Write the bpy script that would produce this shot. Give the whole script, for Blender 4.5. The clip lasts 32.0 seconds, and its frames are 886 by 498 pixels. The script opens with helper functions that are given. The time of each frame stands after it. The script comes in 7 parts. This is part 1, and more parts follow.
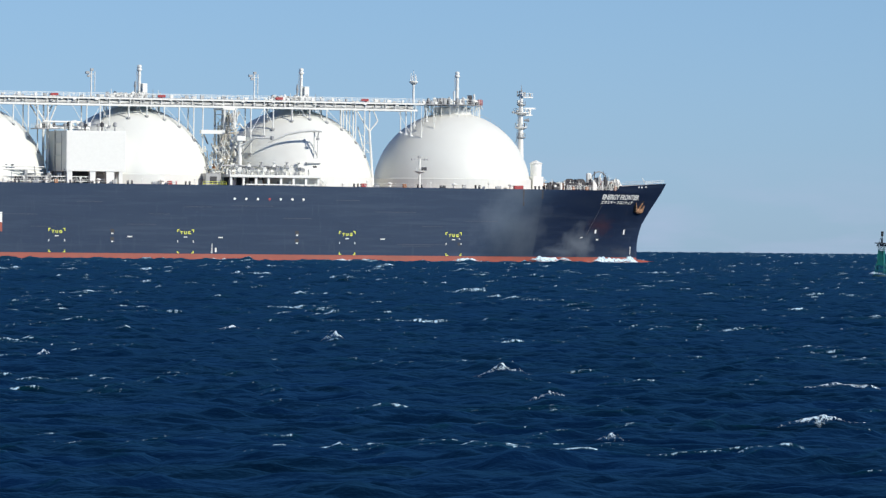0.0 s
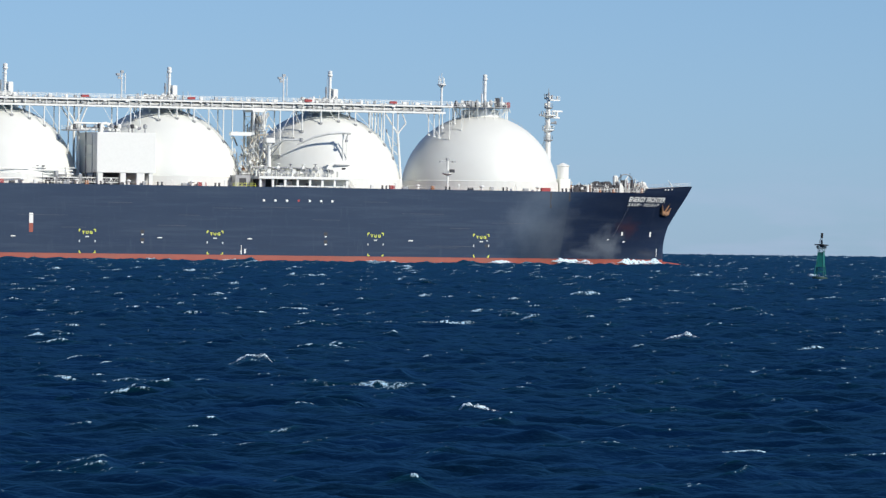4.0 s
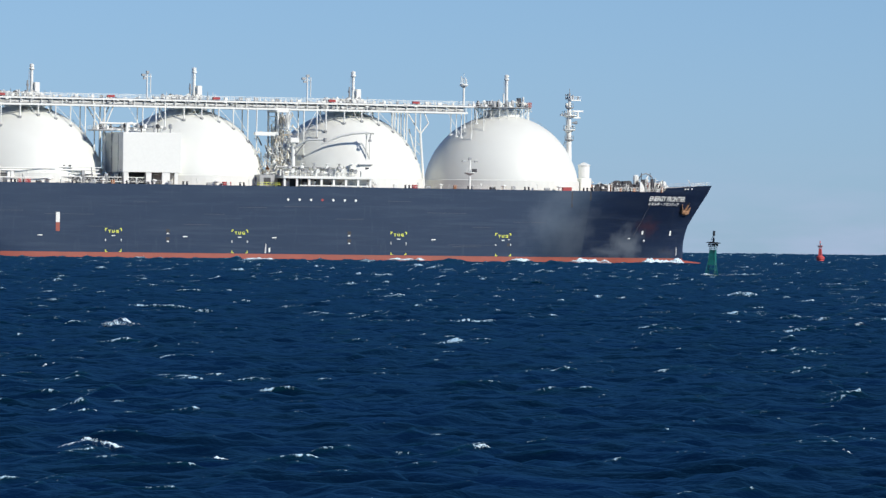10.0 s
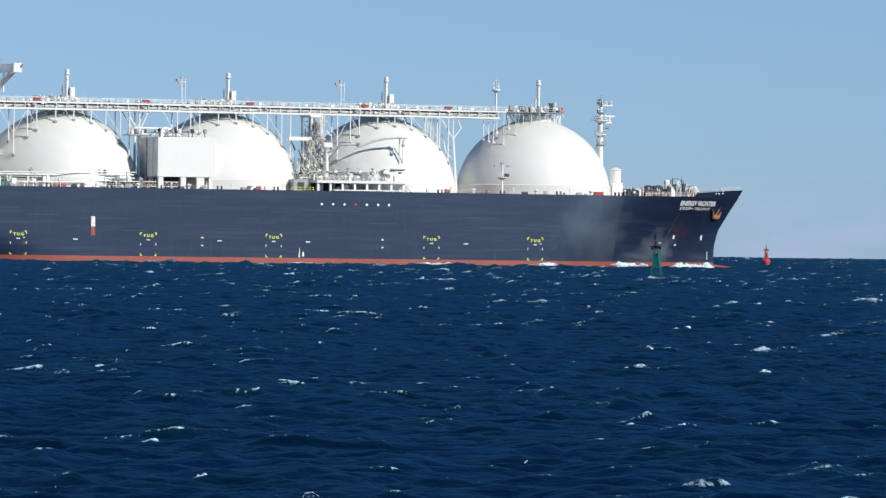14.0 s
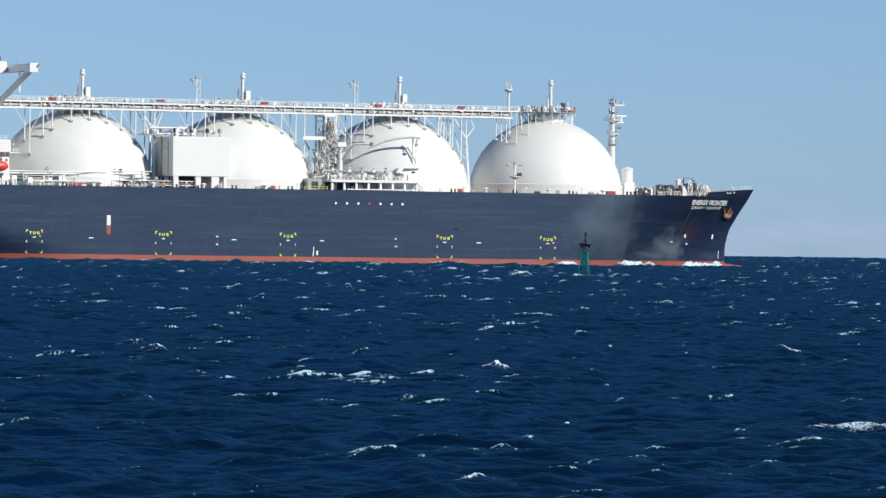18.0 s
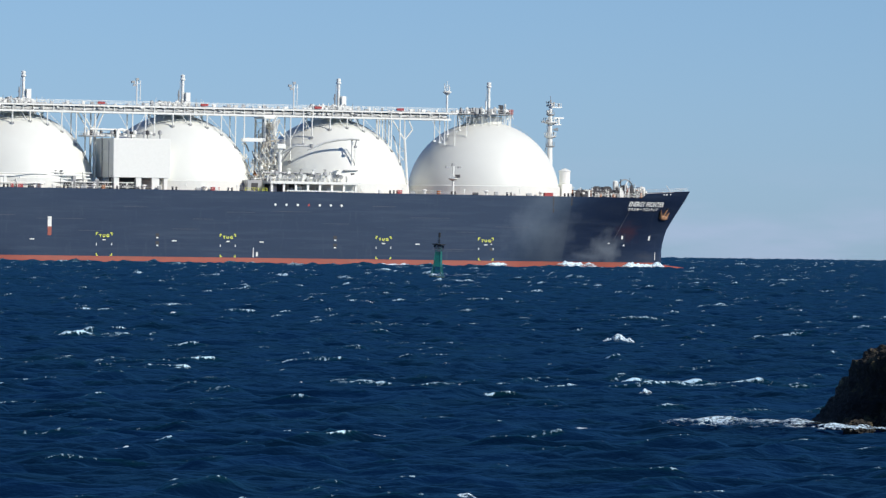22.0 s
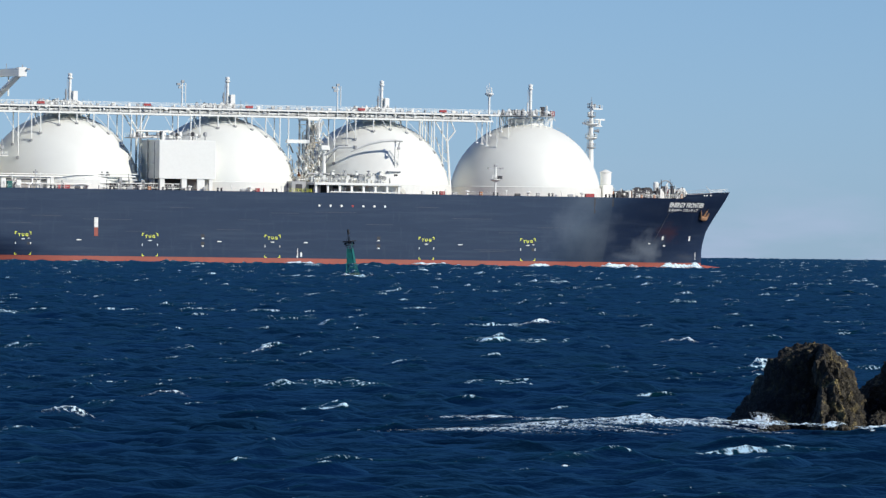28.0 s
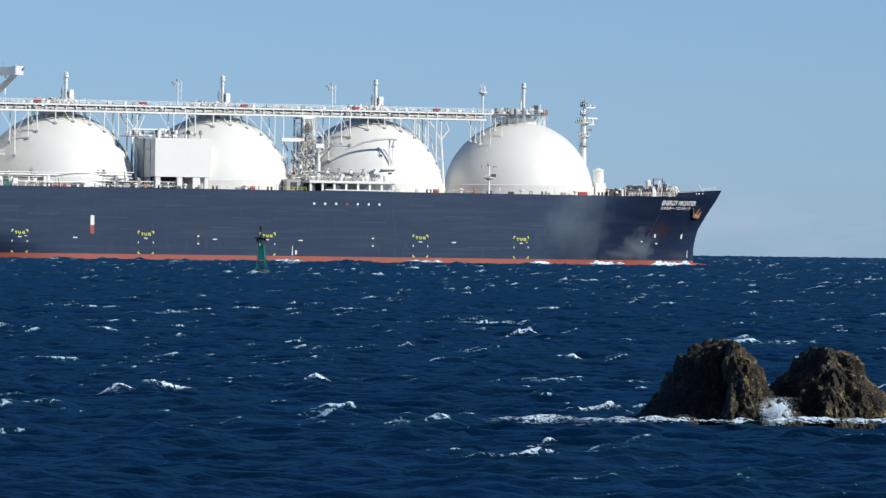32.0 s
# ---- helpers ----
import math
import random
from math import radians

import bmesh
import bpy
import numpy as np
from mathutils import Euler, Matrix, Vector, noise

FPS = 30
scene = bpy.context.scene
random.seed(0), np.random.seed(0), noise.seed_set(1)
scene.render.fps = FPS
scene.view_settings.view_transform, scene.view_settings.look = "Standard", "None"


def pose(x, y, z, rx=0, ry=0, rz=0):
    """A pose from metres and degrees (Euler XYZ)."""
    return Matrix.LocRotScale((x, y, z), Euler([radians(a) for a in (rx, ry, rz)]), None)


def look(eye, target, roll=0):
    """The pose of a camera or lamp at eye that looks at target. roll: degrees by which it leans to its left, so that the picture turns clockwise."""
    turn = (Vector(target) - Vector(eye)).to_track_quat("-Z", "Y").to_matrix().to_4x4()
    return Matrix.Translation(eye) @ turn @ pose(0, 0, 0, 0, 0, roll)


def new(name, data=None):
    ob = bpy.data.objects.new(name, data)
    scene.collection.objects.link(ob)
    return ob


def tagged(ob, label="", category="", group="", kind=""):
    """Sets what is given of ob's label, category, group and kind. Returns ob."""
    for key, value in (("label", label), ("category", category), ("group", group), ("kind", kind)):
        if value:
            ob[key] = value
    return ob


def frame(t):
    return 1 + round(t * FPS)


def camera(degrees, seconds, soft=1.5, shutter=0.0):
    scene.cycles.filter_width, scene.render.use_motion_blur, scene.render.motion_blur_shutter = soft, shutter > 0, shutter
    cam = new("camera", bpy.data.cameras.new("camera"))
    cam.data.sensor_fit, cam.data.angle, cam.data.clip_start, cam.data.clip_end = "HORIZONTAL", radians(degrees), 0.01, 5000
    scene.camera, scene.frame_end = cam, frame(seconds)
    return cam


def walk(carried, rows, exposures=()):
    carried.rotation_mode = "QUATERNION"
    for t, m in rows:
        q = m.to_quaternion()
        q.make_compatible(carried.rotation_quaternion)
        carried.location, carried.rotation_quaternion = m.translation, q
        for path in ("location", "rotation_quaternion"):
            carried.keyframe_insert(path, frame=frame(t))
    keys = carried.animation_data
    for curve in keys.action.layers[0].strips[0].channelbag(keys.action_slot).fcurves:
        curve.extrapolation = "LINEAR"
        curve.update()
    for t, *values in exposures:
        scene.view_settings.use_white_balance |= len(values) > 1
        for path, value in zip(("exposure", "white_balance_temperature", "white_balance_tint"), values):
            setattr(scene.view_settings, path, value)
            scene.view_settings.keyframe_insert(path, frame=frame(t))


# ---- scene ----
# World: the camera stands on the shore at x = y = 0, 4.6 m over the sea, and pans from +Y towards +X.
EYE = Vector((0, 0, 4.6))
cam = camera(8.423, 32.0, soft=1.36)
PAN = [  # seconds, degrees to the right, degrees up, degrees of lean
    (0,-0.0004,-0.0436,0.562), (0.5,0.1251,-0.0390,0.714), (1,0.2627,-0.0381,0.708), (1.5,0.3555,-0.0347,0.714), (2,0.4118,-0.0156,0.676),
    (2.5,0.4806,-0.0040,0.698), (3,0.4875,-0.0278,0.659), (3.5,0.5226,-0.0304,0.676), (5.5,0.9028,-0.0417,0.648), (6,1.0760,-0.0532,0.599),
    (6.5,1.1572,-0.0484,0.660), (7,1.1858,-0.0477,0.661), (7.5,1.2244,-0.0455,0.680), (8,1.2404,-0.0475,0.711), (8.5,1.2958,-0.0533,0.680),
    (9,1.4059,-0.0554,0.711), (9.5,1.5020,-0.0523,0.672), (10,1.6042,-0.0436,0.691), (10.5,1.6209,-0.0468,0.699), (11,1.6469,-0.0343,0.696),
    (11.5,1.6902,-0.0276,0.692), (12,1.8137,-0.0114,0.661), (12.5,1.8814,-0.0092,0.691), (13,1.9882,-0.0122,0.692),
    (13.5,2.0610,-0.0043,0.679), (14,2.1186,-0.0069,0.707), (14.5,2.1430,0.0136,0.674), (15,2.1795,0.0019,0.697), (15.5,2.1816,-0.0095,0.655),
    (17.5,2.6593,-0.0209,0.675), (18,2.8149,-0.0191,0.722), (18.5,2.9964,-0.0088,0.697), (19,3.0641,-0.0180,0.713),
    (19.5,3.2489,-0.0048,0.765), (20,3.3774,0.0131,0.752), (20.5,3.6358,-0.0177,0.743), (21,3.8764,0.0050,0.755), (21.5,4.1312,-0.0022,0.776),
    (22,4.2140,0.0000,0.760), (22.5,4.3210,-0.0151,0.770), (23,4.3744,-0.0335,0.808), (23.5,4.4251,-0.0285,0.760),
    (24,4.4263,-0.0230,0.745), (24.5,4.4560,-0.0093,0.729), (25,4.5303,-0.0062,0.744), (25.5,4.6668,-0.0050,0.707),
    (27.5,5.0014,-0.0162,0.748), (28,5.0188,-0.0004,0.741), (28.5,5.0642,-0.0158,0.809), (29,5.1532,-0.0066,0.834),
    (29.5,5.4244,-0.0054,0.807), (30,5.5369,-0.0057,0.793), (30.5,5.5917,0.0261,0.763), (31,5.6438,-0.0065,0.745),
    (31.5,5.7451,-0.0083,0.795), (32,5.8795,-0.0209,0.756),
]


def aim(pan, tilt, lean):
    p, q = radians(pan), radians(tilt)
    way = Vector((math.sin(p) * math.cos(q), math.cos(p) * math.cos(q), math.sin(q)))
    return look(EYE, EYE + way * 100, lean)


walk(cam, [(t, aim(a, b, c)) for t, a, b, c in PAN])

# ---- world, sun, exposure ----
SUN_AZ, SUN_EL = 129.0, 31.0  # degrees clockwise from +Y, degrees up
world = bpy.data.worlds.new("sky")
scene.world = world
world.use_nodes = True
wn = world.node_tree
sky = wn.nodes.new("ShaderNodeTexSky")
sky.sky_type, sky.sun_disc = "NISHITA", False
sky.sun_elevation, sky.sun_rotation = radians(SUN_EL), radians(SUN_AZ)
sky.altitude, sky.air_density, sky.dust_density, sky.ozone_density = 0, 0.75, 0.15, 3.5
cool = wn.nodes.new("ShaderNodeMix")
cool.data_type, cool.blend_type = "RGBA", "MULTIPLY"
cool.inputs[0].default_value, cool.inputs[7].default_value = 1.0, (0.588, 0.725, 0.955, 1)
wn.links.new(sky.outputs[0], cool.inputs[6])
# thin pale cloud low over the horizon
gen = wn.nodes.new("ShaderNodeTexCoord")
sep = wn.nodes.new("ShaderNodeSeparateXYZ")
wn.links.new(gen.outputs["Generated"], sep.inputs[0])
cmap = wn.nodes.new("ShaderNodeMapping")
cmap.inputs["Scale"].default_value = (22, 22, 95)
wn.links.new(gen.outputs["Generated"], cmap.inputs["Vector"])
puff = wn.nodes.new("ShaderNodeTexNoise")
puff.inputs["Scale"].default_value, puff.inputs["Detail"].default_value = 1.6, 7
wn.links.new(cmap.outputs[0], puff.inputs["Vector"])
dens = wn.nodes.new("ShaderNodeMapRange")
dens.inputs[1].default_value, dens.inputs[2].default_value, dens.inputs[4].default_value = 0.42, 0.68, 0.6
wn.links.new(puff.outputs[0], dens.inputs[0])
low = wn.nodes.new("ShaderNodeMapRange")
low.inputs[1].default_value, low.inputs[2].default_value, low.inputs[3].default_value, low.inputs[4].default_value = 0.002, 0.016, 1.0, 0.0
wn.links.new(sep.outputs[2], low.inputs[0])
both = wn.nodes.new("ShaderNodeMath")
both.operation = "MULTIPLY"
wn.links.new(dens.outputs[0], both.inputs[0])
wn.links.new(low.outputs[0], both.inputs[1])
cloud = wn.nodes.new("ShaderNodeMix")
cloud.data_type = "RGBA"
wn.links.new(both.outputs[0], cloud.inputs[0])
blue = wn.nodes.new("ShaderNodeMix")   # clear, cold air down to the horizon
blue.data_type, blue.blend_type = "RGBA", "MULTIPLY"
blue.inputs[7].default_value = (0.875, 0.96, 1.12, 1)
near = wn.nodes.new("ShaderNodeMapRange")
near.inputs[1].default_value, near.inputs[2].default_value, near.inputs[3].default_value, near.inputs[4].default_value = 0.0, 0.05, 1.0, 0.0
wn.links.new(sep.outputs[2], near.inputs[0])
wn.links.new(near.outputs[0], blue.inputs[0])
wn.links.new(cool.outputs[2], blue.inputs[6])
wn.links.new(blue.outputs[2], cloud.inputs[6])
cloud.inputs[7].default_value = (4.45, 5.25, 7.35, 1)
wn.links.new(cloud.outputs[2], wn.nodes["Background"].inputs[0])
wn.nodes["Background"].inputs[1].default_value = 0.1
sun = new("sun", bpy.data.lights.new("sun", "SUN"))
sun.data.energy, sun.data.angle, sun.data.color = 4.6, radians(0.53), (1.0, 0.94, 0.85)
sa, se = radians(SUN_AZ), radians(SUN_EL)
SUN_WAY = Vector((math.sin(sa) * math.cos(se), math.cos(sa) * math.cos(se), math.sin(se)))
sun.matrix_world = look(SUN_WAY * 300, (0, 0, 0))
scene.view_settings.exposure = 0.0


# ---- materials ----
def material(name, base, rough=0.5, metal=0.0, grain=0.0, scale=4.0, stain=None, stain_scale=0.3, stain_amount=0.0, bump=0.0, bump_scale=8.0, stretch=(1, 1, 1), coat=0.0):
    m = bpy.data.materials.new(name)
    m.use_nodes = True
    nt = m.node_tree
    b = nt.nodes["Principled BSDF"]
    b.inputs["Roughness"].default_value, b.inputs["Metallic"].default_value = rough, metal
    b.inputs["Coat Weight"].default_value = coat
    b.inputs["Base Color"].default_value = (*base, 1)
    co = nt.nodes.new("ShaderNodeTexCoord")
    mp = nt.nodes.new("ShaderNodeMapping")
    mp.inputs["Scale"].default_value = stretch
    nt.links.new(co.outputs["Object"], mp.inputs["Vector"])
    colour = None
    if grain:
        n = nt.nodes.new("ShaderNodeTexNoise")
        n.inputs["Scale"].default_value, n.inputs["Detail"].default_value = scale, 6
        nt.links.new(mp.outputs[0], n.inputs["Vector"])
        mr = nt.nodes.new("ShaderNodeMapRange")
        mr.inputs[3].default_value, mr.inputs[4].default_value = 1 - grain, 1 + grain
        nt.links.new(n.outputs[0], mr.inputs[0])
        mx = nt.nodes.new("ShaderNodeMix")
        mx.data_type, mx.blend_type = "RGBA", "MULTIPLY"
        mx.inputs[0].default_value = 1
        mx.inputs[6].default_value = (*base, 1)
        nt.links.new(mr.outputs[0], mx.inputs[7])
        colour = mx.outputs[2]
    if stain:
        n = nt.nodes.new("ShaderNodeTexNoise")
        n.inputs["Scale"].default_value, n.inputs["Detail"].default_value = stain_scale, 8
        nt.links.new(mp.outputs[0], n.inputs["Vector"])
        mr = nt.nodes.new("ShaderNodeMapRange")
        mr.inputs[1].default_value, mr.inputs[2].default_value, mr.inputs[4].default_value = 0.48, 0.72, stain_amount
        nt.links.new(n.outputs[0], mr.inputs[0])
        mx = nt.nodes.new("ShaderNodeMix")
        mx.data_type = "RGBA"
        if colour:
            nt.links.new(colour, mx.inputs[6])
        else:
            mx.inputs[6].default_value = (*base, 1)
        mx.inputs[7].default_value = (*stain, 1)
        nt.links.new(mr.outputs[0], mx.inputs[0])
        colour = mx.outputs[2]
    if colour:
        nt.links.new(colour, b.inputs["Base Color"])
    if bump:
        n = nt.nodes.new("ShaderNodeTexNoise")
        n.inputs["Scale"].default_value, n.inputs["Detail"].default_value = bump_scale, 5
        nt.links.new(mp.outputs[0], n.inputs["Vector"])
        bp = nt.nodes.new("ShaderNodeBump")
        bp.inputs["Strength"].default_value, bp.inputs["Distance"].default_value = 1.0, bump
        nt.links.new(n.outputs[0], bp.inputs["Height"])
        nt.links.new(bp.outputs[0], b.inputs["Normal"])
    return m


def weighted(nt, terms):
    """The sum of sockets times weights."""
    total = None
    for socket, w in terms:
        m = nt.nodes.new("ShaderNodeMath")
        m.operation = "MULTIPLY_ADD"
        m.inputs[1].default_value, m.inputs[2].default_value = w, 0.0
        nt.links.new(socket, m.inputs[0])
        if total:
            nt.links.new(total, m.inputs[2])
        total = m.outputs[0]
    return total


NAVY = material("navy_hull_paint", (0.0095, 0.0178, 0.043), 0.41, grain=0.15, scale=0.5, stain=(0.027, 0.039, 0.063), stain_scale=0.10, stain_amount=0.45, bump=0.01, bump_scale=0.35, stretch=(0.3, 1, 1.6))


def add_stain_or_shading(m, at, size, colour, amount):
    """A cloudy stain of its own shape on a paint, or light or shade painted in, at a place in the thing's space."""
    nt = m.node_tree
    b = nt.nodes["Principled BSDF"]
    old = b.inputs["Base Color"].links[0].from_socket
    co = nt.nodes.new("ShaderNodeTexCoord")
    mp = nt.nodes.new("ShaderNodeMapping")
    mp.vector_type = "TEXTURE"
    mp.inputs["Location"].default_value, mp.inputs["Scale"].default_value = at, size
    nt.links.new(co.outputs["Object"], mp.inputs["Vector"])
    n = nt.nodes.new("ShaderNodeTexNoise")
    n.inputs["Scale"].default_value, n.inputs["Detail"].default_value = 1.3, 7
    nt.links.new(mp.outputs[0], n.inputs["Vector"])
    ln = nt.nodes.new("ShaderNodeVectorMath")
    ln.operation = "LENGTH"
    nt.links.new(mp.outputs[0], ln.inputs[0])
    add = nt.nodes.new("ShaderNodeMath")
    add.operation = "MULTIPLY_ADD"
    add.inputs[1].default_value = 2.4
    nt.links.new(n.outputs[0], add.inputs[0])
    nt.links.new(ln.outputs["Value"], add.inputs[2])
    mr = nt.nodes.new("ShaderNodeMapRange")
    mr.inputs[1].default_value, mr.inputs[2].default_value, mr.inputs[3].default_value, mr.inputs[4].default_value = 1.3, 2.3, amount, 0.0
    nt.links.new(add.outputs[0], mr.inputs[0])
    mx = nt.nodes.new("ShaderNodeMix")
    mx.data_type = "RGBA"
    mx.inputs[7].default_value = (*colour, 1)
    nt.links.new(mr.outputs[0], mx.inputs[0])
    nt.links.new(old, mx.inputs[6])
    nt.links.new(mx.outputs[2], b.inputs["Base Color"])


def add_speckle(m, scale, low, high, colour, amount):
    """Blotches and grains of another colour, such as lichen on rock."""
    nt = m.node_tree
    b = nt.nodes["Principled BSDF"]
    old = b.inputs["Base Color"].links[0].from_socket
    co = nt.nodes.new("ShaderNodeTexCoord")
    n = nt.nodes.new("ShaderNodeTexNoise")
    n.inputs["Scale"].default_value, n.inputs["Detail"].default_value, n.inputs["Roughness"].default_value = scale, 9, 0.72
    nt.links.new(co.outputs["Object"], n.inputs["Vector"])
    mr = nt.nodes.new("ShaderNodeMapRange")
    mr.inputs[1].default_value, mr.inputs[2].default_value, mr.inputs[4].default_value = low, high, amount
    nt.links.new(n.outputs[0], mr.inputs[0])
    mx = nt.nodes.new("ShaderNodeMix")
    mx.data_type = "RGBA"
    mx.inputs[7].default_value = (*colour, 1)
    nt.links.new(mr.outputs[0], mx.inputs[0])
    nt.links.new(old, mx.inputs[6])
    nt.links.new(mx.outputs[2], b.inputs["Base Color"])


NAVY.node_tree.nodes["Principled BSDF"].inputs["Specular IOR Level"].default_value = 0.78
NAVY.node_tree.nodes["Principled BSDF"].inputs["Specular Tint"].default_value = (0.62, 0.80, 1.0, 1)
add_stain_or_shading(NAVY, (37.5, -12, 10.2), (5.4, 60, 2.9), (0.080, 0.028, 0.024), 0.42)   # rust below the hawse
add_stain_or_shading(NAVY, (30.0, -18, 4.6), (6.6, 60, 5.8), (0.115, 0.138, 0.168), 0.95)     # dried salt at the shoulder
add_stain_or_shading(NAVY, (24.0, -20, 3.0), (7.0, 60, 2.2), (0.085, 0.105, 0.135), 0.85)
# this one paints the curved shoulder's pale sheen into the hull colour
add_stain_or_shading(NAVY, (7.5, -23, 9.5), (11.0, 60, 9.0), (0.080, 0.100, 0.132), 0.85)
add_stain_or_shading(NAVY, (47.0, -6, 3.2), (4.5, 60, 1.6), (0.05, 0.056, 0.07), 0.6)


def add_panel(m, edge, lean, fade, noise_scale, colour, amount):
    """A paler tone that ends sharply at a seam and dies away aft of it."""
    nt = m.node_tree
    b = nt.nodes["Principled BSDF"]
    old = b.inputs["Base Color"].links[0].from_socket
    co = nt.nodes.new("ShaderNodeTexCoord")
    sep = nt.nodes.new("ShaderNodeSeparateXYZ")
    nt.links.new(co.outputs["Object"], sep.inputs[0])
    at = weighted(nt, ((sep.outputs[0], 1.0), (sep.outputs[2], -lean)))
    stop = nt.nodes.new("ShaderNodeMapRange")
    stop.inputs[1].default_value, stop.inputs[2].default_value, stop.inputs[3].default_value, stop.inputs[4].default_value = edge, edge + 0.25, 1.0, 0.0
    rise = nt.nodes.new("ShaderNodeMapRange")
    rise.interpolation_type = "SMOOTHSTEP"
    rise.inputs[1].default_value, rise.inputs[2].default_value, rise.inputs[4].default_value = edge - fade, edge - 0.3 * fade, amount
    n = nt.nodes.new("ShaderNodeTexNoise")
    n.inputs["Scale"].default_value, n.inputs["Detail"].default_value = noise_scale, 5
    nt.links.new(co.outputs["Object"], n.inputs["Vector"])
    cloud = nt.nodes.new("ShaderNodeMapRange")
    cloud.inputs[1].default_value, cloud.inputs[2].default_value = 0.32, 0.62
    nt.links.new(n.outputs[0], cloud.inputs[0])
    nt.links.new(at, stop.inputs[0])
    nt.links.new(at, rise.inputs[0])
    fac = cloud.outputs[0]
    for o in (stop, rise):
        mul = nt.nodes.new("ShaderNodeMath")
        mul.operation = "MULTIPLY"
        nt.links.new(fac, mul.inputs[0])
        nt.links.new(o.outputs[0], mul.inputs[1])
        fac = mul.outputs[0]
    mx = nt.nodes.new("ShaderNodeMix")
    mx.data_type = "RGBA"
    mx.inputs[7].default_value = (*colour, 1)
    nt.links.new(fac, mx.inputs[0])
    nt.links.new(old, mx.inputs[6])
    nt.links.new(mx.outputs[2], b.inputs["Base Color"])


def add_streaks(m, stretch, low, high, colour, amount):
    """Long faint scuffs and salt streaks that run along the plating."""
    nt = m.node_tree
    b = nt.nodes["Principled BSDF"]
    old = b.inputs["Base Color"].links[0].from_socket
    co = nt.nodes.new("ShaderNodeTexCoord")
    mp = nt.nodes.new("ShaderNodeMapping")
    mp.inputs["Scale"].default_value = stretch
    nt.links.new(co.outputs["Object"], mp.inputs["Vector"])
    n = nt.nodes.new("ShaderNodeTexNoise")
    n.inputs["Scale"].default_value, n.inputs["Detail"].default_value, n.inputs["Roughness"].default_value = 1.0, 8, 0.65
    nt.links.new(mp.outputs[0], n.inputs["Vector"])
    mr = nt.nodes.new("ShaderNodeMapRange")
    mr.inputs[1].default_value, mr.inputs[2].default_value, mr.inputs[4].default_value = low, high, amount
    nt.links.new(n.outputs[0], mr.inputs[0])
    mx = nt.nodes.new("ShaderNodeMix")
    mx.data_type = "RGBA"
    mx.inputs[7].default_value = (*colour, 1)
    nt.links.new(mr.outputs[0], mx.inputs[0])
    nt.links.new(old, mx.inputs[6])
    nt.links.new(mx.outputs[2], b.inputs["Base Color"])


add_panel(NAVY, 13.6, 0.08, 22.0, 0.10, (0.066, 0.086, 0.108), 0.42)   # paler tone abaft the shoulder seam
add_streaks(NAVY, (0.05, 0.05, 0.9), 0.50, 0.72, (0.050, 0.068, 0.098), 0.4)
add_streaks(NAVY, (0.30, 0.05, 2.2), 0.60, 0.74, (0.085, 0.105, 0.135), 0.2)
add_streaks(NAVY, (0.9, 0.05, 0.12), 0.58, 0.76, (0.045, 0.058, 0.080), 0.5)   # runs down from the deck edge
RED = material("red_antifouling", (0.32, 0.085, 0.06), 0.6, grain=0.2, scale=0.6, stain=(0.25, 0.10, 0.07), stain_scale=0.35, stain_amount=0.6, stretch=(0.4, 1, 1))
WHITE = material("white_paint", (0.795, 0.81, 0.765), 0.45, grain=0.05, scale=1.5)
CREAM = material("aged_cream_paint", (0.62, 0.57, 0.46), 0.5, grain=0.2, scale=1.5, stain=(0.36, 0.26, 0.17), stain_scale=0.8, stain_amount=0.6)
TANK = material("tank_white_paint", (0.74, 0.76, 0.71), 0.5, grain=0.03, scale=0.25, stain=(0.66, 0.65, 0.60), stain_scale=0.08, stain_amount=0.4)
STEEL = material("grey_steel", (0.36, 0.37, 0.37), 0.5, 0.3, grain=0.25, scale=1.2)
DARK = material("dark_steel", (0.05, 0.05, 0.055), 0.5, 0.2, grain=0.25, scale=1.2)
DECK = material("deck_red_brown", (0.22, 0.10, 0.08), 0.7, grain=0.2, scale=0.8)
REDP = material("red_gear_paint", (0.36, 0.05, 0.05), 0.45, grain=0.1, scale=2)
ORANGE = material("orange_lifeboat", (0.72, 0.075, 0.04), 0.4, grain=0.06, scale=2)
YELLOW = material("yellow_mark_paint", (0.74, 0.80, 0.10), 0.5, grain=0.1, scale=2)
RUST = material("rusty_steel", (0.35, 0.15, 0.06), 0.7, grain=0.3, scale=2, stain=(0.12, 0.06, 0.04), stain_scale=1, stain_amount=0.7)
ANCHOR = material("rusty_anchor_steel", (0.33, 0.185, 0.10), 0.75, grain=0.3, scale=1.5, stain=(0.16, 0.08, 0.05), stain_scale=0.8, stain_amount=0.6)
PLATE = material("pale_plate", (0.42, 0.66, 0.60), 0.5, grain=0.15, scale=3)
GREEN = material("green_buoy_paint", (0.008, 0.145, 0.128), 0.45, grain=0.3, scale=2, stain=(0.010, 0.035, 0.032), stain_scale=1.2, stain_amount=0.8)
WEED = material("weedy_green_steel", (0.012, 0.045, 0.040), 0.6, grain=0.4, scale=3)
BUOYRED = material("red_buoy_paint", (0.50, 0.075, 0.07), 0.45, grain=0.2, scale=2)
SCUFF = material("salt_scuff", (0.085, 0.095, 0.12), 0.6, grain=0.3, scale=2)
GLASS = material("dark_window_glass", (0.02, 0.025, 0.03), 0.1)
ROCK = material("weathered_rock", (0.040, 0.035, 0.024), 0.85, grain=0.8, scale=3.0, stain=(0.004, 0.0038, 0.003), stain_scale=1.3, stain_amount=1.0, bump=0.10, bump_scale=9)

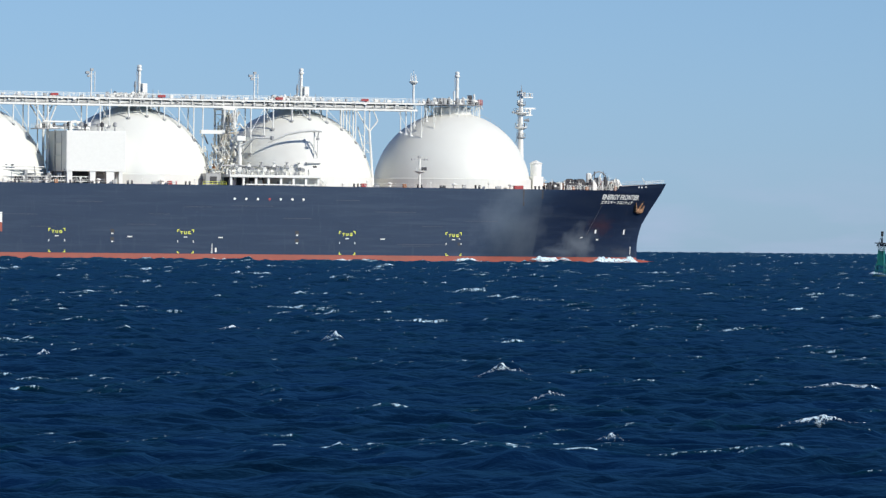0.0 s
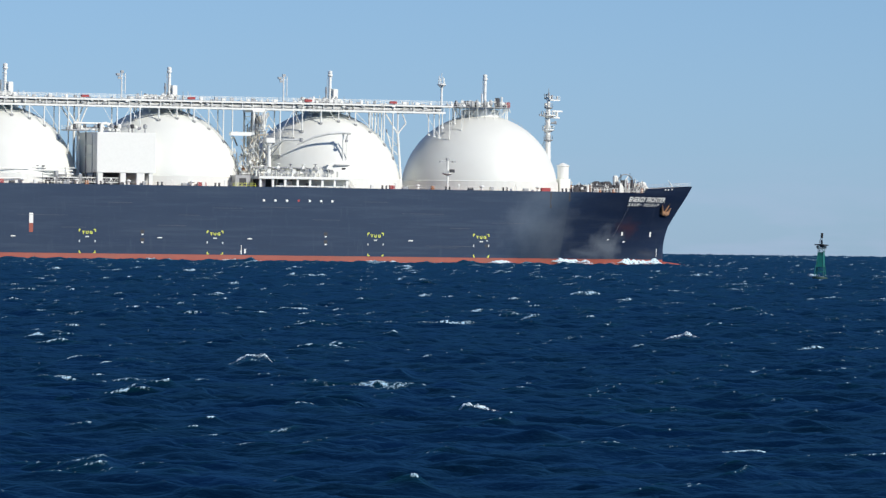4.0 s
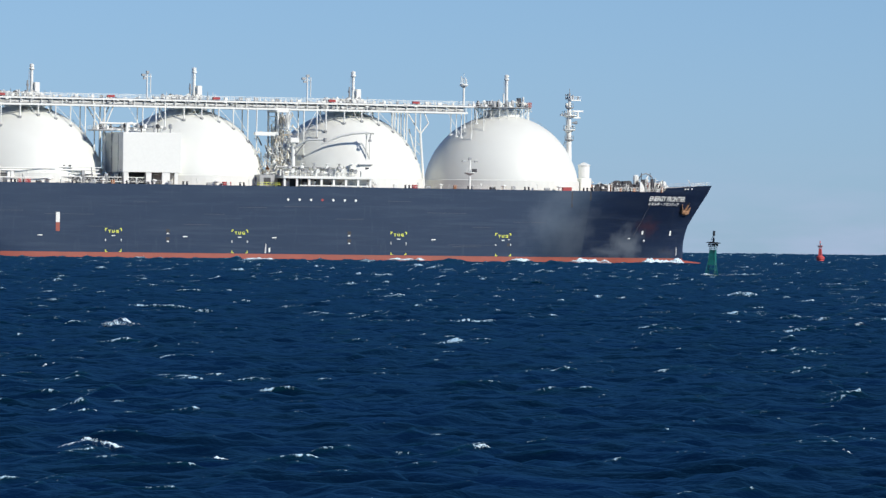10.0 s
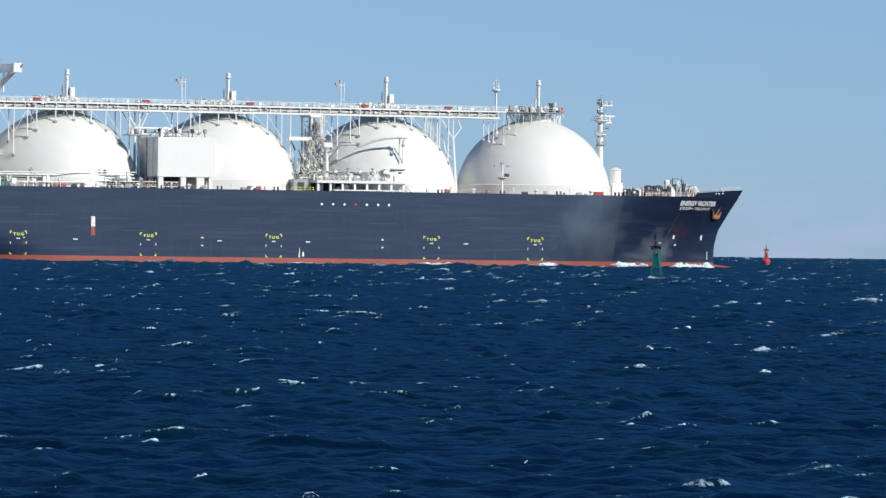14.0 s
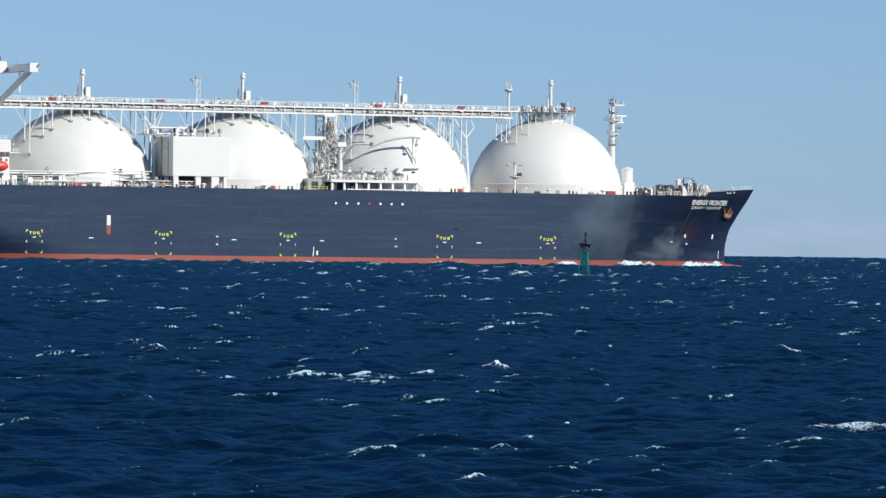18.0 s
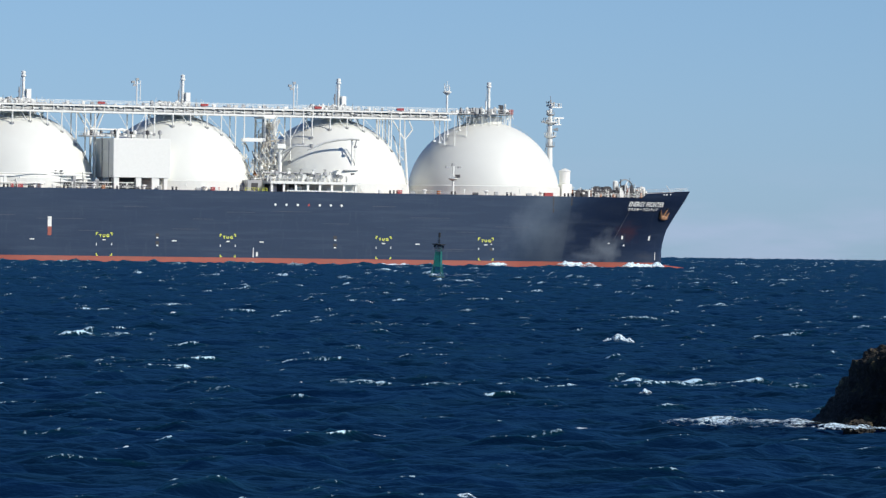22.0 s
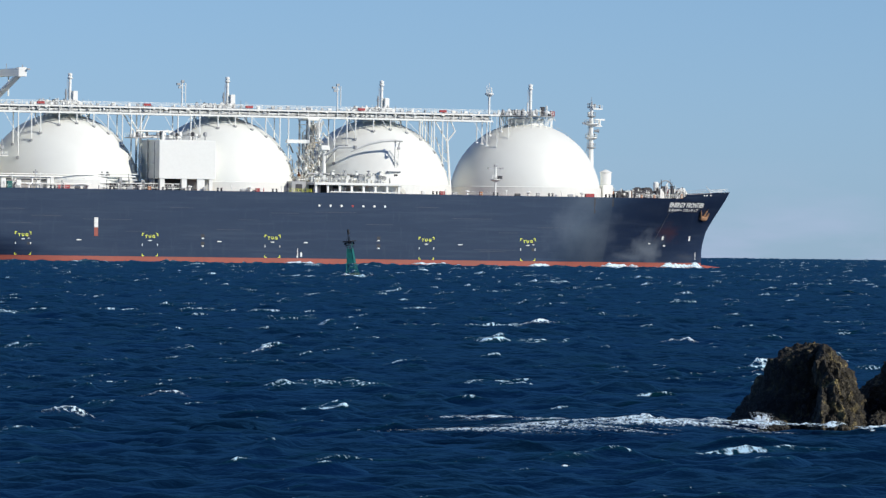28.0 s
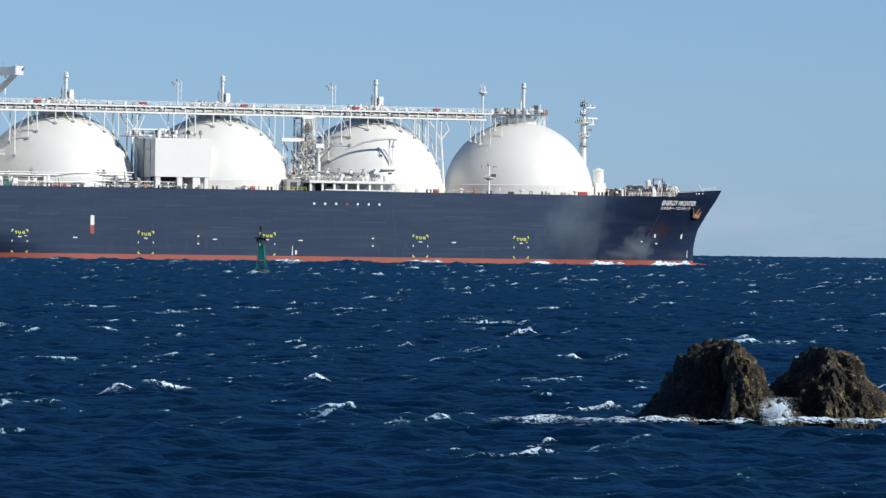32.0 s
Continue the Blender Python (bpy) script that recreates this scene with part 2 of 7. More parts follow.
add_speckle(ROCK, 1.9, 0.54, 0.70, (0.42, 0.335, 0.135), 0.9)   # ochre lichen
add_speckle(ROCK, 4.5, 0.60, 0.72, (0.46, 0.39, 0.24), 0.75)     # pale weathered grains
add_stain_or_shading(ROCK, (22.6, 158.0, 0.8), (1.6, 9, 1.9), (0.008, 0.008, 0.007), 1.0)   # left flanks' shade painted in, with wet black weed where the seas wash
add_stain_or_shading(ROCK, (25.5, 158.5, 0.3), (0.9, 8, 1.0), (0.009, 0.009, 0.008), 0.9)


def lace(nt, co, stretch, detail=6):
    """Thin torn strands: bright where a noise crosses its middle. Returns the strands and the noise."""
    mp = nt.nodes.new("ShaderNodeMapping")
    mp.inputs["Scale"].default_value = stretch
    nt.links.new(co, mp.inputs["Vector"])
    n = nt.nodes.new("ShaderNodeTexNoise")
    n.inputs["Scale"].default_value, n.inputs["Detail"].default_value, n.inputs["Roughness"].default_value = 1.0, detail, 0.6
    nt.links.new(mp.outputs[0], n.inputs["Vector"])
    sub = nt.nodes.new("ShaderNodeMath")
    sub.operation = "SUBTRACT"
    sub.inputs[1].default_value = 0.5
    nt.links.new(n.outputs[0], sub.inputs[0])
    ab = nt.nodes.new("ShaderNodeMath")
    ab.operation = "ABSOLUTE"
    nt.links.new(sub.outputs[0], ab.inputs[0])
    mr = nt.nodes.new("ShaderNodeMapRange")
    mr.inputs[1].default_value, mr.inputs[2].default_value, mr.inputs[3].default_value, mr.inputs[4].default_value = 0.0, 0.10, 1.0, 0.0
    nt.links.new(ab.outputs[0], mr.inputs[0])
    return mr.outputs[0], n.outputs[0], mp


def sea_material():
    m = bpy.data.materials.new("sea_water")
    m.use_nodes = True
    nt = m.node_tree
    nt.nodes.remove(nt.nodes["Principled BSDF"])
    body = nt.nodes.new("ShaderNodeBsdfDiffuse")
    gloss = nt.nodes.new("ShaderNodeBsdfGlossy")
    gloss.inputs["Color"].default_value, gloss.inputs["Roughness"].default_value = (0.15, 0.54, 0.86, 1), 0.5
    fr = nt.nodes.new("ShaderNodeFresnel")
    fr.inputs["IOR"].default_value = 1.33
    half = nt.nodes.new("ShaderNodeMath")
    half.operation = "MULTIPLY"
    half.inputs[1].default_value = 0.245
    fall = nt.nodes.new("ShaderNodeMath")
    fall.operation = "POWER"
    fall.inputs[1].default_value = 1.1
    nt.links.new(fr.outputs[0], fall.inputs[0])
    nt.links.new(fall.outputs[0], half.inputs[0])
    water = nt.nodes.new("ShaderNodeMixShader")
    nt.links.new(half.outputs[0], water.inputs[0])
    nt.links.new(body.outputs[0], water.inputs[1])
    nt.links.new(gloss.outputs[0], water.inputs[2])
    co = nt.nodes.new("ShaderNodeTexCoord")
    # the water's own colour varies slowly from blue to green-blue
    tone = nt.nodes.new("ShaderNodeTexNoise")
    tone.inputs["Scale"].default_value, tone.inputs["Detail"].default_value = 0.16, 7
    nt.links.new(co.outputs["Object"], tone.inputs["Vector"])
    ramp = nt.nodes.new("ShaderNodeMix")
    ramp.data_type = "RGBA"
    ramp.inputs[6].default_value, ramp.inputs[7].default_value = (0.0006, 0.0077, 0.0228, 1), (0.0014, 0.0124, 0.0490, 1)
    spread = nt.nodes.new("ShaderNodeMapRange")
    spread.inputs[1].default_value, spread.inputs[2].default_value = 0.36, 0.66
    nt.links.new(tone.outputs[0], spread.inputs[0])
    nt.links.new(spread.outputs[0], ramp.inputs[0])
    # aerated water shows green-blue near the crests
    at = nt.nodes.new("ShaderNodeAttribute")
    at.attribute_name = "foam"
    lift = nt.nodes.new("ShaderNodeMapRange")
    lift.inputs[1].default_value, lift.inputs[2].default_value, lift.inputs[4].default_value = 0.10, 0.40, 0.8
    nt.links.new(at.outputs["Fac"], lift.inputs[0])
    teal = nt.nodes.new("ShaderNodeMix")
    teal.data_type = "RGBA"
    teal.inputs[7].default_value = (0.0016, 0.024, 0.031, 1)
    nt.links.new(lift.outputs[0], teal.inputs[0])
    nt.links.new(ramp.outputs[2], teal.inputs[6])
    nt.links.new(teal.outputs[2], body.inputs[0])
    prev = None
    for scale, dist, stretch in ((1.5, 0.075, (1.0, 0.7, 1)), (4.2, 0.030, (1.0, 0.7, 1)), (11, 0.008, (0.9, 0.8, 1)), (26, 0.003, (0.9, 1.0, 1))):
        mp = nt.nodes.new("ShaderNodeMapping")
        mp.inputs["Scale"].default_value = stretch
        nt.links.new(co.outputs["Object"], mp.inputs["Vector"])
        n = nt.nodes.new("ShaderNodeTexNoise")
        n.inputs["Scale"].default_value, n.inputs["Detail"].default_value = scale, 3
        nt.links.new(mp.outputs[0], n.inputs["Vector"])
        bp = nt.nodes.new("ShaderNodeBump")
        bp.inputs["Distance"].default_value = dist
        nt.links.new(n.outputs[0], bp.inputs["Height"])
        if prev:
            nt.links.new(prev.outputs[0], bp.inputs["Normal"])
        prev = bp
    for sh in (gloss, fr):
        nt.links.new(prev.outputs[0], sh.inputs["Normal"])
    # light scattered inside the water hardly follows the slope of its surface
    soft = nt.nodes.new("ShaderNodeVectorMath")
    soft.operation = "MULTIPLY_ADD"
    soft.inputs[1].default_value, soft.inputs[2].default_value = (0.40, 0.40, 0.40), (0, 0, 0.60)
    nt.links.new(prev.outputs[0], soft.inputs[0])
    unit = nt.nodes.new("ShaderNodeVectorMath")
    unit.operation = "NORMALIZE"
    nt.links.new(soft.outputs[0], unit.inputs[0])
    nt.links.new(unit.outputs[0], body.inputs["Normal"])
    foam = nt.nodes.new("ShaderNodeBsdfDiffuse")
    foam.inputs[0].default_value = (0.57, 0.85, 1.0, 1)
    strands, _, _ = lace(nt, co.outputs["Object"], (3.0, 0.5, 1))
    _, broad, _ = lace(nt, co.outputs["Object"], (0.9, 0.20, 1), 3)
    _, fine, _ = lace(nt, co.outputs["Object"], (7.0, 1.0, 1), 4)
    total = weighted(nt, ((at.outputs["Fac"], 1.0), (broad, 0.42), (fine, 0.60), (strands, 0.24)))
    mr = nt.nodes.new("ShaderNodeMapRange")
    mr.inputs[1].default_value, mr.inputs[2].default_value = 1.02, 1.20
    nt.links.new(total, mr.inputs[0])
    mix = nt.nodes.new("ShaderNodeMixShader")
    nt.links.new(mr.outputs[0], mix.inputs[0])
    nt.links.new(water.outputs[0], mix.inputs[1])
    nt.links.new(foam.outputs[0], mix.inputs[2])
    nt.links.new(mix.outputs[0], nt.nodes["Material Output"].inputs[0])
    return m


SEA = sea_material()


def foam_material():
    """White broken foam, torn into strands towards its edges."""
    m = bpy.data.materials.new("broken_foam")
    m.use_nodes = True
    nt = m.node_tree
    b = nt.nodes["Principled BSDF"]
    b.inputs["Base Color"].default_value, b.inputs["Roughness"].default_value = (0.66, 0.86, 0.97, 1), 0.9
    at = nt.nodes.new("ShaderNodeAttribute")
    at.attribute_name = "foam"
    co = nt.nodes.new("ShaderNodeTexCoord")
    info = nt.nodes.new("ShaderNodeObjectInfo")
    off = nt.nodes.new("ShaderNodeVectorMath")
    off.operation = "SCALE"
    off.inputs[0].default_value = (37, 19, 23)
    nt.links.new(info.outputs["Random"], off.inputs["Scale"])
    strands, coarse, mp1 = lace(nt, co.outputs["Object"], (5, 2.2, 4))
    _, fine, mp2 = lace(nt, co.outputs["Object"], (15, 6, 12), 4)
    for mp in (mp1, mp2):
        nt.links.new(off.outputs[0], mp.inputs["Location"])
    total = weighted(nt, ((at.outputs["Fac"], 1.0), (strands, 0.36), (coarse, 0.45), (fine, 0.45)))
    mr = nt.nodes.new("ShaderNodeMapRange")
    mr.inputs[1].default_value, mr.inputs[2].default_value = 0.92, 1.24
    nt.links.new(total, mr.inputs[0])
    nt.links.new(mr.outputs[0], b.inputs["Alpha"])
    return m


FOAM = foam_material()


# ---- mesh helpers ----
class Shape:
    """Gathers vertices and faces of one mesh."""

    def __init__(self):
        self.v, self.f = [], []

    def add(self, verts, faces):
        k = len(self.v)
        self.v += [tuple(p) for p in verts]
        self.f += [tuple(k + i for i in q) for q in faces]
        return self

    def box(self, x0, x1, y0, y1, z0, z1, c=0.0):
        """A box; c bevels its upright and top edges a little."""
        if not c:
            p = [(x, y, z) for z in (z0, z1) for x, y in ((x0, y0), (x1, y0), (x1, y1), (x0, y1))]
            return self.add(p, [(3, 2, 1, 0), (4, 5, 6, 7), (0, 1, 5, 4), (1, 2, 6, 5), (2, 3, 7, 6), (3, 0, 4, 7)])
        rings = []
        for z, k in ((z0, 0), (z1 - c, 0), (z1, c)):
            a, b2, d, e = x0 + k, x1 - k, y0 + k, y1 - k
            rings.append([(a + c, d, z), (b2 - c, d, z), (b2, d + c, z), (b2, e - c, z), (b2 - c, e, z), (a + c, e, z), (a, e - c, z), (a, d + c, z)])
        self.loft(rings)
        return self

    def loft(self, rings, caps=True):
        n = len(rings[0])
        faces = []
        for r in range(len(rings) - 1):
            for i in range(n):
                j = (i + 1) % n
                faces.append((r * n + i, r * n + j, (r + 1) * n + j, (r + 1) * n + i))
        if caps:
            faces.append(tuple(reversed(range(n))))
            faces.append(tuple(range((len(rings) - 1) * n, len(rings) * n)))
        return self.add([p for r in rings for p in r], faces)

    def tube(self, a, b, r, n=6, r2=None):
        a, b = Vector(a), Vector(b)
        w = (b - a).normalized()
        u = w.orthogonal().normalized()
        t = w.cross(u)
        ring = lambda c, q: [c + (u * math.cos(2 * math.pi * i / n) + t * math.sin(2 * math.pi * i / n)) * q for i in range(n)]
        return self.loft([ring(a, r), ring(b, r if r2 is None else r2)])

    def bar(self, a, b, w):
        return self.tube(a, b, w * 0.7, 4)

    def lathe(self, cx, cy, profile, n=24, caps=True):
        return self.loft([[(cx + r * math.cos(2 * math.pi * i / n), cy + r * math.sin(2 * math.pi * i / n), z) for i in range(n)] for r, z in profile], caps)

    def mesh(self, name, mat, smooth=False):
        me = bpy.data.meshes.new(name)
        me.from_pydata(self.v, [], self.f)
        me.materials.append(mat)
        if smooth:
            me.polygons.foreach_set("use_smooth", [True] * len(me.polygons))
        me.update()
        return me


def part(name, shape, mat, parent, label="", smooth=False):
    ob = new(name, shape.mesh(name, mat, smooth))
    ob.parent = parent
    return tagged(ob, label)


def thing(name, label, category, at=None, group=""):
    ob = new(name)
    if at is not None:
        ob.matrix_world = at
    return tagged(ob, label, category, group)


# ---- the sea ----
WIND = Vector((4.2, -0.9, 0))   # crest speed of the chop, metres a second
DRIFT = Vector((1.3, 0.2, 0))   # the slower cross sea
TILE = 96.0                     # the wave pattern repeats after this many metres


class Waves:
    """A pattern of wind waves with sharpened crests, and the foam where the crests fold over."""

    def __init__(self, seed, heading, peak, shortest, rms, spread, chop, n=768):
        rng = np.random.default_rng(seed)
        k1 = np.fft.fftfreq(n, TILE / n) * 2 * math.pi
        kx, ky = np.meshgrid(k1, k1)
        k = np.hypot(kx, ky)
        k[0, 0] = 1
        turn = np.cos(np.arctan2(ky, kx) - heading)
        power = np.exp(-(2 * math.pi / peak / k) ** 2) / k ** 3.75 * (0.06 + np.maximum(turn, 0) ** spread) * np.exp(-(k * shortest / 2 / math.pi) ** 2)
        power[0, 0] = 0
        spec = np.sqrt(power) * (rng.normal(size=k.shape) + 1j * rng.normal(size=k.shape))
        back = lambda f: np.fft.ifft2(f).real
        self.n, self.h = n, back(spec)
        c = rms / self.h.std()
        self.h *= c
        spec = spec * c * chop
        self.dx, self.dy = back(1j * kx / k * spec), back(1j * ky / k * spec)
        xx, yy, xy = back(-kx * kx / k * spec), back(-ky * ky / k * spec), back(-kx * ky / k * spec)
        fold = (1 + xx) * (1 + yy) - xy * xy
        q = np.quantile(fold, (0.002, 0.06))
        f = np.clip((q[1] - fold) / (q[1] - q[0]), -0.6, 1.2)
        cell, keep = TILE / n, f
        for step, fade in ((0.25, 0.10), (0.5, 0.2), (0.9, 0.34), (1.4, 0.5)):
            keep = np.maximum(keep, np.roll(f, (round(0.15 * step / cell), -round(step / cell)), (0, 1)) - fade)
        self.foam = keep

    def at(self, field, x, y):
        """A field of the pattern at the places x, y (arrays)."""
        u, v = x / TILE * self.n, y / TILE * self.n
        i, j = np.floor(u).astype(int), np.floor(v).astype(int)
        fu, fv = u - i, v - j
        i, j, i2, j2 = i % self.n, j % self.n, (i + 1) % self.n, (j + 1) % self.n
        return (field[j, i] * (1 - fu) + field[j, i2] * fu) * (1 - fv) + (field[j2, i] * (1 - fu) + field[j2, i2] * fu) * fv

    def height(self, x, y):
        """The height of the crest-sharpened surface over x, y, in the sheet's space."""
        g = swell(y)
        x, y = np.asarray(x) / g, np.asarray(y) / g
        u, v = x, y
        for _ in range(4):
            u, v = x - self.at(self.dx, u, v), y - self.at(self.dy, u, v)
        return (self.at(self.h, u, v) - 0.08) * g


def swell(y):
    """The waves grow from the sheltered shore out to the open sea."""
    return np.interp(y, (330, 331, 700, 701, 1500, 1501), (1.0, 1.4, 1.4, 2.0, 2.0, 3.2))


def patches(x, y, seed, size):
    rng = np.random.default_rng(seed)
    g = np.zeros_like(x)
    for i in range(14):
        d, l = rng.uniform(0, 6.28), size * rng.uniform(0.5, 1.8)
        g += np.cos(2 * math.pi / l * (math.cos(d) * x + math.sin(d) * y) + rng.uniform(0, 6.28))
    return g / math.sqrt(7)


def sea_sheet(name, waves, speed, bands, foam_level, label):
    """One moving sheet of waves, in bands whose cells grow with the distance, as wide as the view sweeps over it."""
    verts, faces, foams, k = [], [], [], 0
    travel = speed * 32
    for band, (y0, y1, cx) in enumerate(bands):
        ys, y = [], y0
        while y < y1:
            ys.append(y)
            y += 0.30 * max(1.0, (y / 140) ** 1.25)
        if band:
            ys = [ys[0] - 0.02 * y0, ys[0] - 0.012 * y0] + ys
        ys = np.array(ys + [y, y + 0.004 * y1])
        ua = np.minimum(-0.078 * ys, 0.026 * ys - travel.x) - 4
        ub = np.maximum(0.078 * ys, 0.183 * ys - travel.x) + 4
        nx, ny = int((ub - ua).max() / cx) + 1, len(ys)
        gx = (ua[:, None] + (ub - ua)[:, None] * np.linspace(0, 1, nx)[None, :]).ravel()
        gy = np.repeat(ys, nx)
        g = swell(gy)
        h = waves.at(waves.h, gx / g, gy / g) * g
        f = waves.at(waves.foam, gx / g, gy / g)
        px, py = gx + waves.at(waves.dx, gx / g, gy / g) * g, gy + waves.at(waves.dy, gx / g, gy / g) * g
        h -= 0.08 * g
        if band:
            h[:nx] -= 1.2  # tuck the band's near edge under the one before it
        foams.append(np.clip(0.31 * f + foam_level + 0.13 * patches(gx, gy, 14, 22) + 0.014 * np.log(np.maximum(gy, 60) / 150), 0, 0.6))
        verts.append(np.stack([px, py, h], 1))
        a = (np.arange(ny - 1)[:, None] * nx + np.arange(nx - 1)[None, :]).ravel() + k
        faces.append(np.stack([a, a + 1, a + nx + 1, a + nx], 1))
        k += nx * ny
    verts, faces, foams = np.concatenate(verts), np.concatenate(faces), np.concatenate(foams)
    me = bpy.data.meshes.new(name)
    me.vertices.add(len(verts))
    me.vertices.foreach_set("co", verts.ravel())
    me.loops.add(faces.size)
    me.loops.foreach_set("vertex_index", faces.ravel())
    me.polygons.add(len(faces))
    me.polygons.foreach_set("loop_start", np.arange(0, faces.size, 4))
    me.polygons.foreach_set("use_smooth", np.ones(len(faces), bool))
    me.attributes.new("foam", "FLOAT", "POINT").data.foreach_set("value", foams.astype(np.float32))
    me.materials.append(SEA)
    me.update(calc_edges=True)
    ob = new(name, me)
    return tagged(ob, label, kind="structure")


CHOP = Waves(11, -0.21, 6.5, 0.75, 0.104, 2.2, 1.15)
CROSS = Waves(23, 0.9, 5.0, 0.75, 0.078, 1.5, 1.0)
sea_chop = sea_sheet("water_chop", CHOP, WIND, [(92, 180, 0.22), (180, 330, 0.28), (330, 700, 0.42), (700, 1500, 0.8), (1500, 4990, 2.0)], 0.030,
                     "dark blue choppy sea with white crests")
sea_cross = sea_sheet("water_cross", CROSS, DRIFT, [(92, 180, 0.24), (180, 330, 0.3), (330, 700, 0.5), (700, 1500, 1.0), (1500, 4990, 2.5)], -0.045,
                      "dark blue cross sea between the crests")

# the sea's body all round, under the waves
deep = Shape().box(-5200, 5200, -5200, 5200, -30, -1.3)
tagged(new("water", deep.mesh("water", SEA)), "deep blue open sea reaching the horizon", kind="structure")


# ---- the gas carrier ----
# Ship space: x forward, y to port, z up from the waterline; the foremost tank is near x = 0.
ship = thing("lng_carrier", "navy-hulled gas carrier with four white spherical tanks, under way", "ship")
HALF, DECKZ, BOOT = 24.5, 20.1, 1.75


def lerp(x, xs, ys):
    return float(np.interp(x, xs, ys))


def stem_x(z):
    return lerp(z, (-9, -1, 1.5, 2.6, 6, 10.6, 14.7, 19, 22.5), (53, 53.6, 53.9, 54, 54.0, 55.2, 57.8, 60.8, 63.2))


def half_breadth(x, z):
    xs = lerp(z, (-9, 0, 6, 14, 20), (-16, -10, -4, 4, 12))
    xe = stem_x(z)
    u = min(max((x - xs) / (xe - xs), 0), 1)
    n = lerp(z, (0, 10, 20), (1.75, 1.9, 2.15))
    fore = 1 - u ** n
    xa = lerp(z, (-9, 0, 4, 9, 14), (-125, -148, -160, -185, -222))
    w = min(max((xa - x) / (xa + 228), 0), 1) if xa > -226 else 0
    return HALF * fore * (1 - 0.85 * w ** 1.7)


def rail_z(x):
    """Top of the hull plating."""
    return DECKZ if x < 40 else lerp(x, (40, 41.8, 63.2), (DECKZ, 21.3, 22.4))


def hull():
    xs = [-226, -222, -215, -205, -195, -185, -178, -172, -166, -160, -154, -148, -140] + list(range(-130, -20, 10)) + list(np.arange(-20, 40, 2.0)) + [40, 40.9, 41.8] + list(np.arange(43, 63, 1.0)) + [62.6]
    levels = [-6, -1, 0.6, BOOT, BOOT + 0.01, 3.2, 5, 7, 9, 11, 13, 15, 17, 18.6, 19.6]
    rows_s = []
    for x in xs:
        top = rail_z(x)
        zs = levels + [top]
        ring = []
        for z in zs:
            xe = stem_x(z)
            ring.append((min(x, xe), -half_breadth(min(x, xe), z), z))
        rows_s.append(ring)
    n = len(levels) + 1
    m = BOOT + 0.005
    for name, keep, mat, label in (("hull_plating", lambda z: z > m, NAVY, "navy blue hull plating"), ("boot_topping", lambda z: z < m, RED, "faded red bottom paint")):
        s = Shape()
        for side in (1, -1):
            pts = [[(x, y * side, z) for x, y, z in r if keep(z)] for r in rows_s]
            k = len(pts[0])
            fs = [((i * k + j), ((i + 1) * k + j), ((i + 1) * k + j + 1), (i * k + j + 1))[::side] for i in range(len(pts) - 1) for j in range(k - 1)]
            s.add([p for r in pts for p in r], fs)
        part(name, s, mat, ship, label, smooth=True)
    d = Shape()
    for a, b in zip(xs[:-1], xs[1:]):
        ya, yb = half_breadth(a, DECKZ - 0.3) - 0.05, half_breadth(b, DECKZ - 0.3) - 0.05
        z = DECKZ - 0.25
        d.add([(a, -ya, z), (b, -yb, z), (b, yb, z), (a, ya, z)], [(0, 1, 2, 3)])
    part("main_deck", d, DECK, ship, "red-brown painted deck")
    s = Shape().loft([[(-226, y, z) for y, z in ((-15, 0.5), (-24, 12), (-24.5, DECKZ), (24.5, DECKZ), (24, 12), (15, 0.5))], [(-226.3, y, z) for y, z in ((-15, 0.5), (-24, 12), (-24.5, DECKZ), (24.5, DECKZ), (24, 12), (15, 0.5))]])
    part("transom", s, NAVY, ship)
    # bulb breaking the water ahead of the stem
    b = Shape()
    rings = []
    for i in range(11):
        u = i / 10
        r = 2.7 * math.sqrt(max(1 - u ** 2.4, 0.004))
        top = 1.55 - 1.35 * u ** 1.3
        rings.append([(50 + 12.6 * u, r * math.cos(a), top - r * 1.25 + r * 1.25 * math.sin(a)) for a in [2 * math.pi * k / 18 for k in range(18)]])
    b.loft(rings)
    part("bulbous_bow", b, RED, ship, "faded red bulb just breaking the surface", smooth=True)


hull()

TANK_X = [-1.7 - 46.5 * i for i in range(4)]
TANK_R, TANK_Z = 21.7, 19.5


def tank(cx):
    s = Shape()
    prof = [(TANK_R * math.cos(a), TANK_Z + TANK_R * math.sin(a)) for a in [radians(2 + 88 * i / 30) for i in range(30)]] + [(0.6, TANK_Z + TANK_R)]
    s.lathe(cx, 0, prof, 72)
    return part("tank_cover", s, TANK, ship, "white spherical tank cover", smooth=True)


tanks = [tank(x) for x in TANK_X]

# ---- the gas carrier's upper works ----
def sphere_z(dx, y):
    return TANK_Z + math.sqrt(max(TANK_R ** 2 - dx * dx - y * y, 0))


def rail(s, pts, h=1.1, every=2.0, r=0.045, rows=3):
    """A guard rail along a line of points, added to the shape s."""
    for a, b in zip(pts[:-1], pts[1:]):
        a, b = Vector(a), Vector(b)
        n = max(1, round((b - a).length / every))
        for i in range(n + 1):
            p = a.lerp(b, i / n)
            s.bar(p, p + Vector((0, 0, h)), r)
        for k in range(rows):
            z = Vector((0, 0, h * (k + 1) / rows))
            s.bar(a + z, b + z, r)
    return s


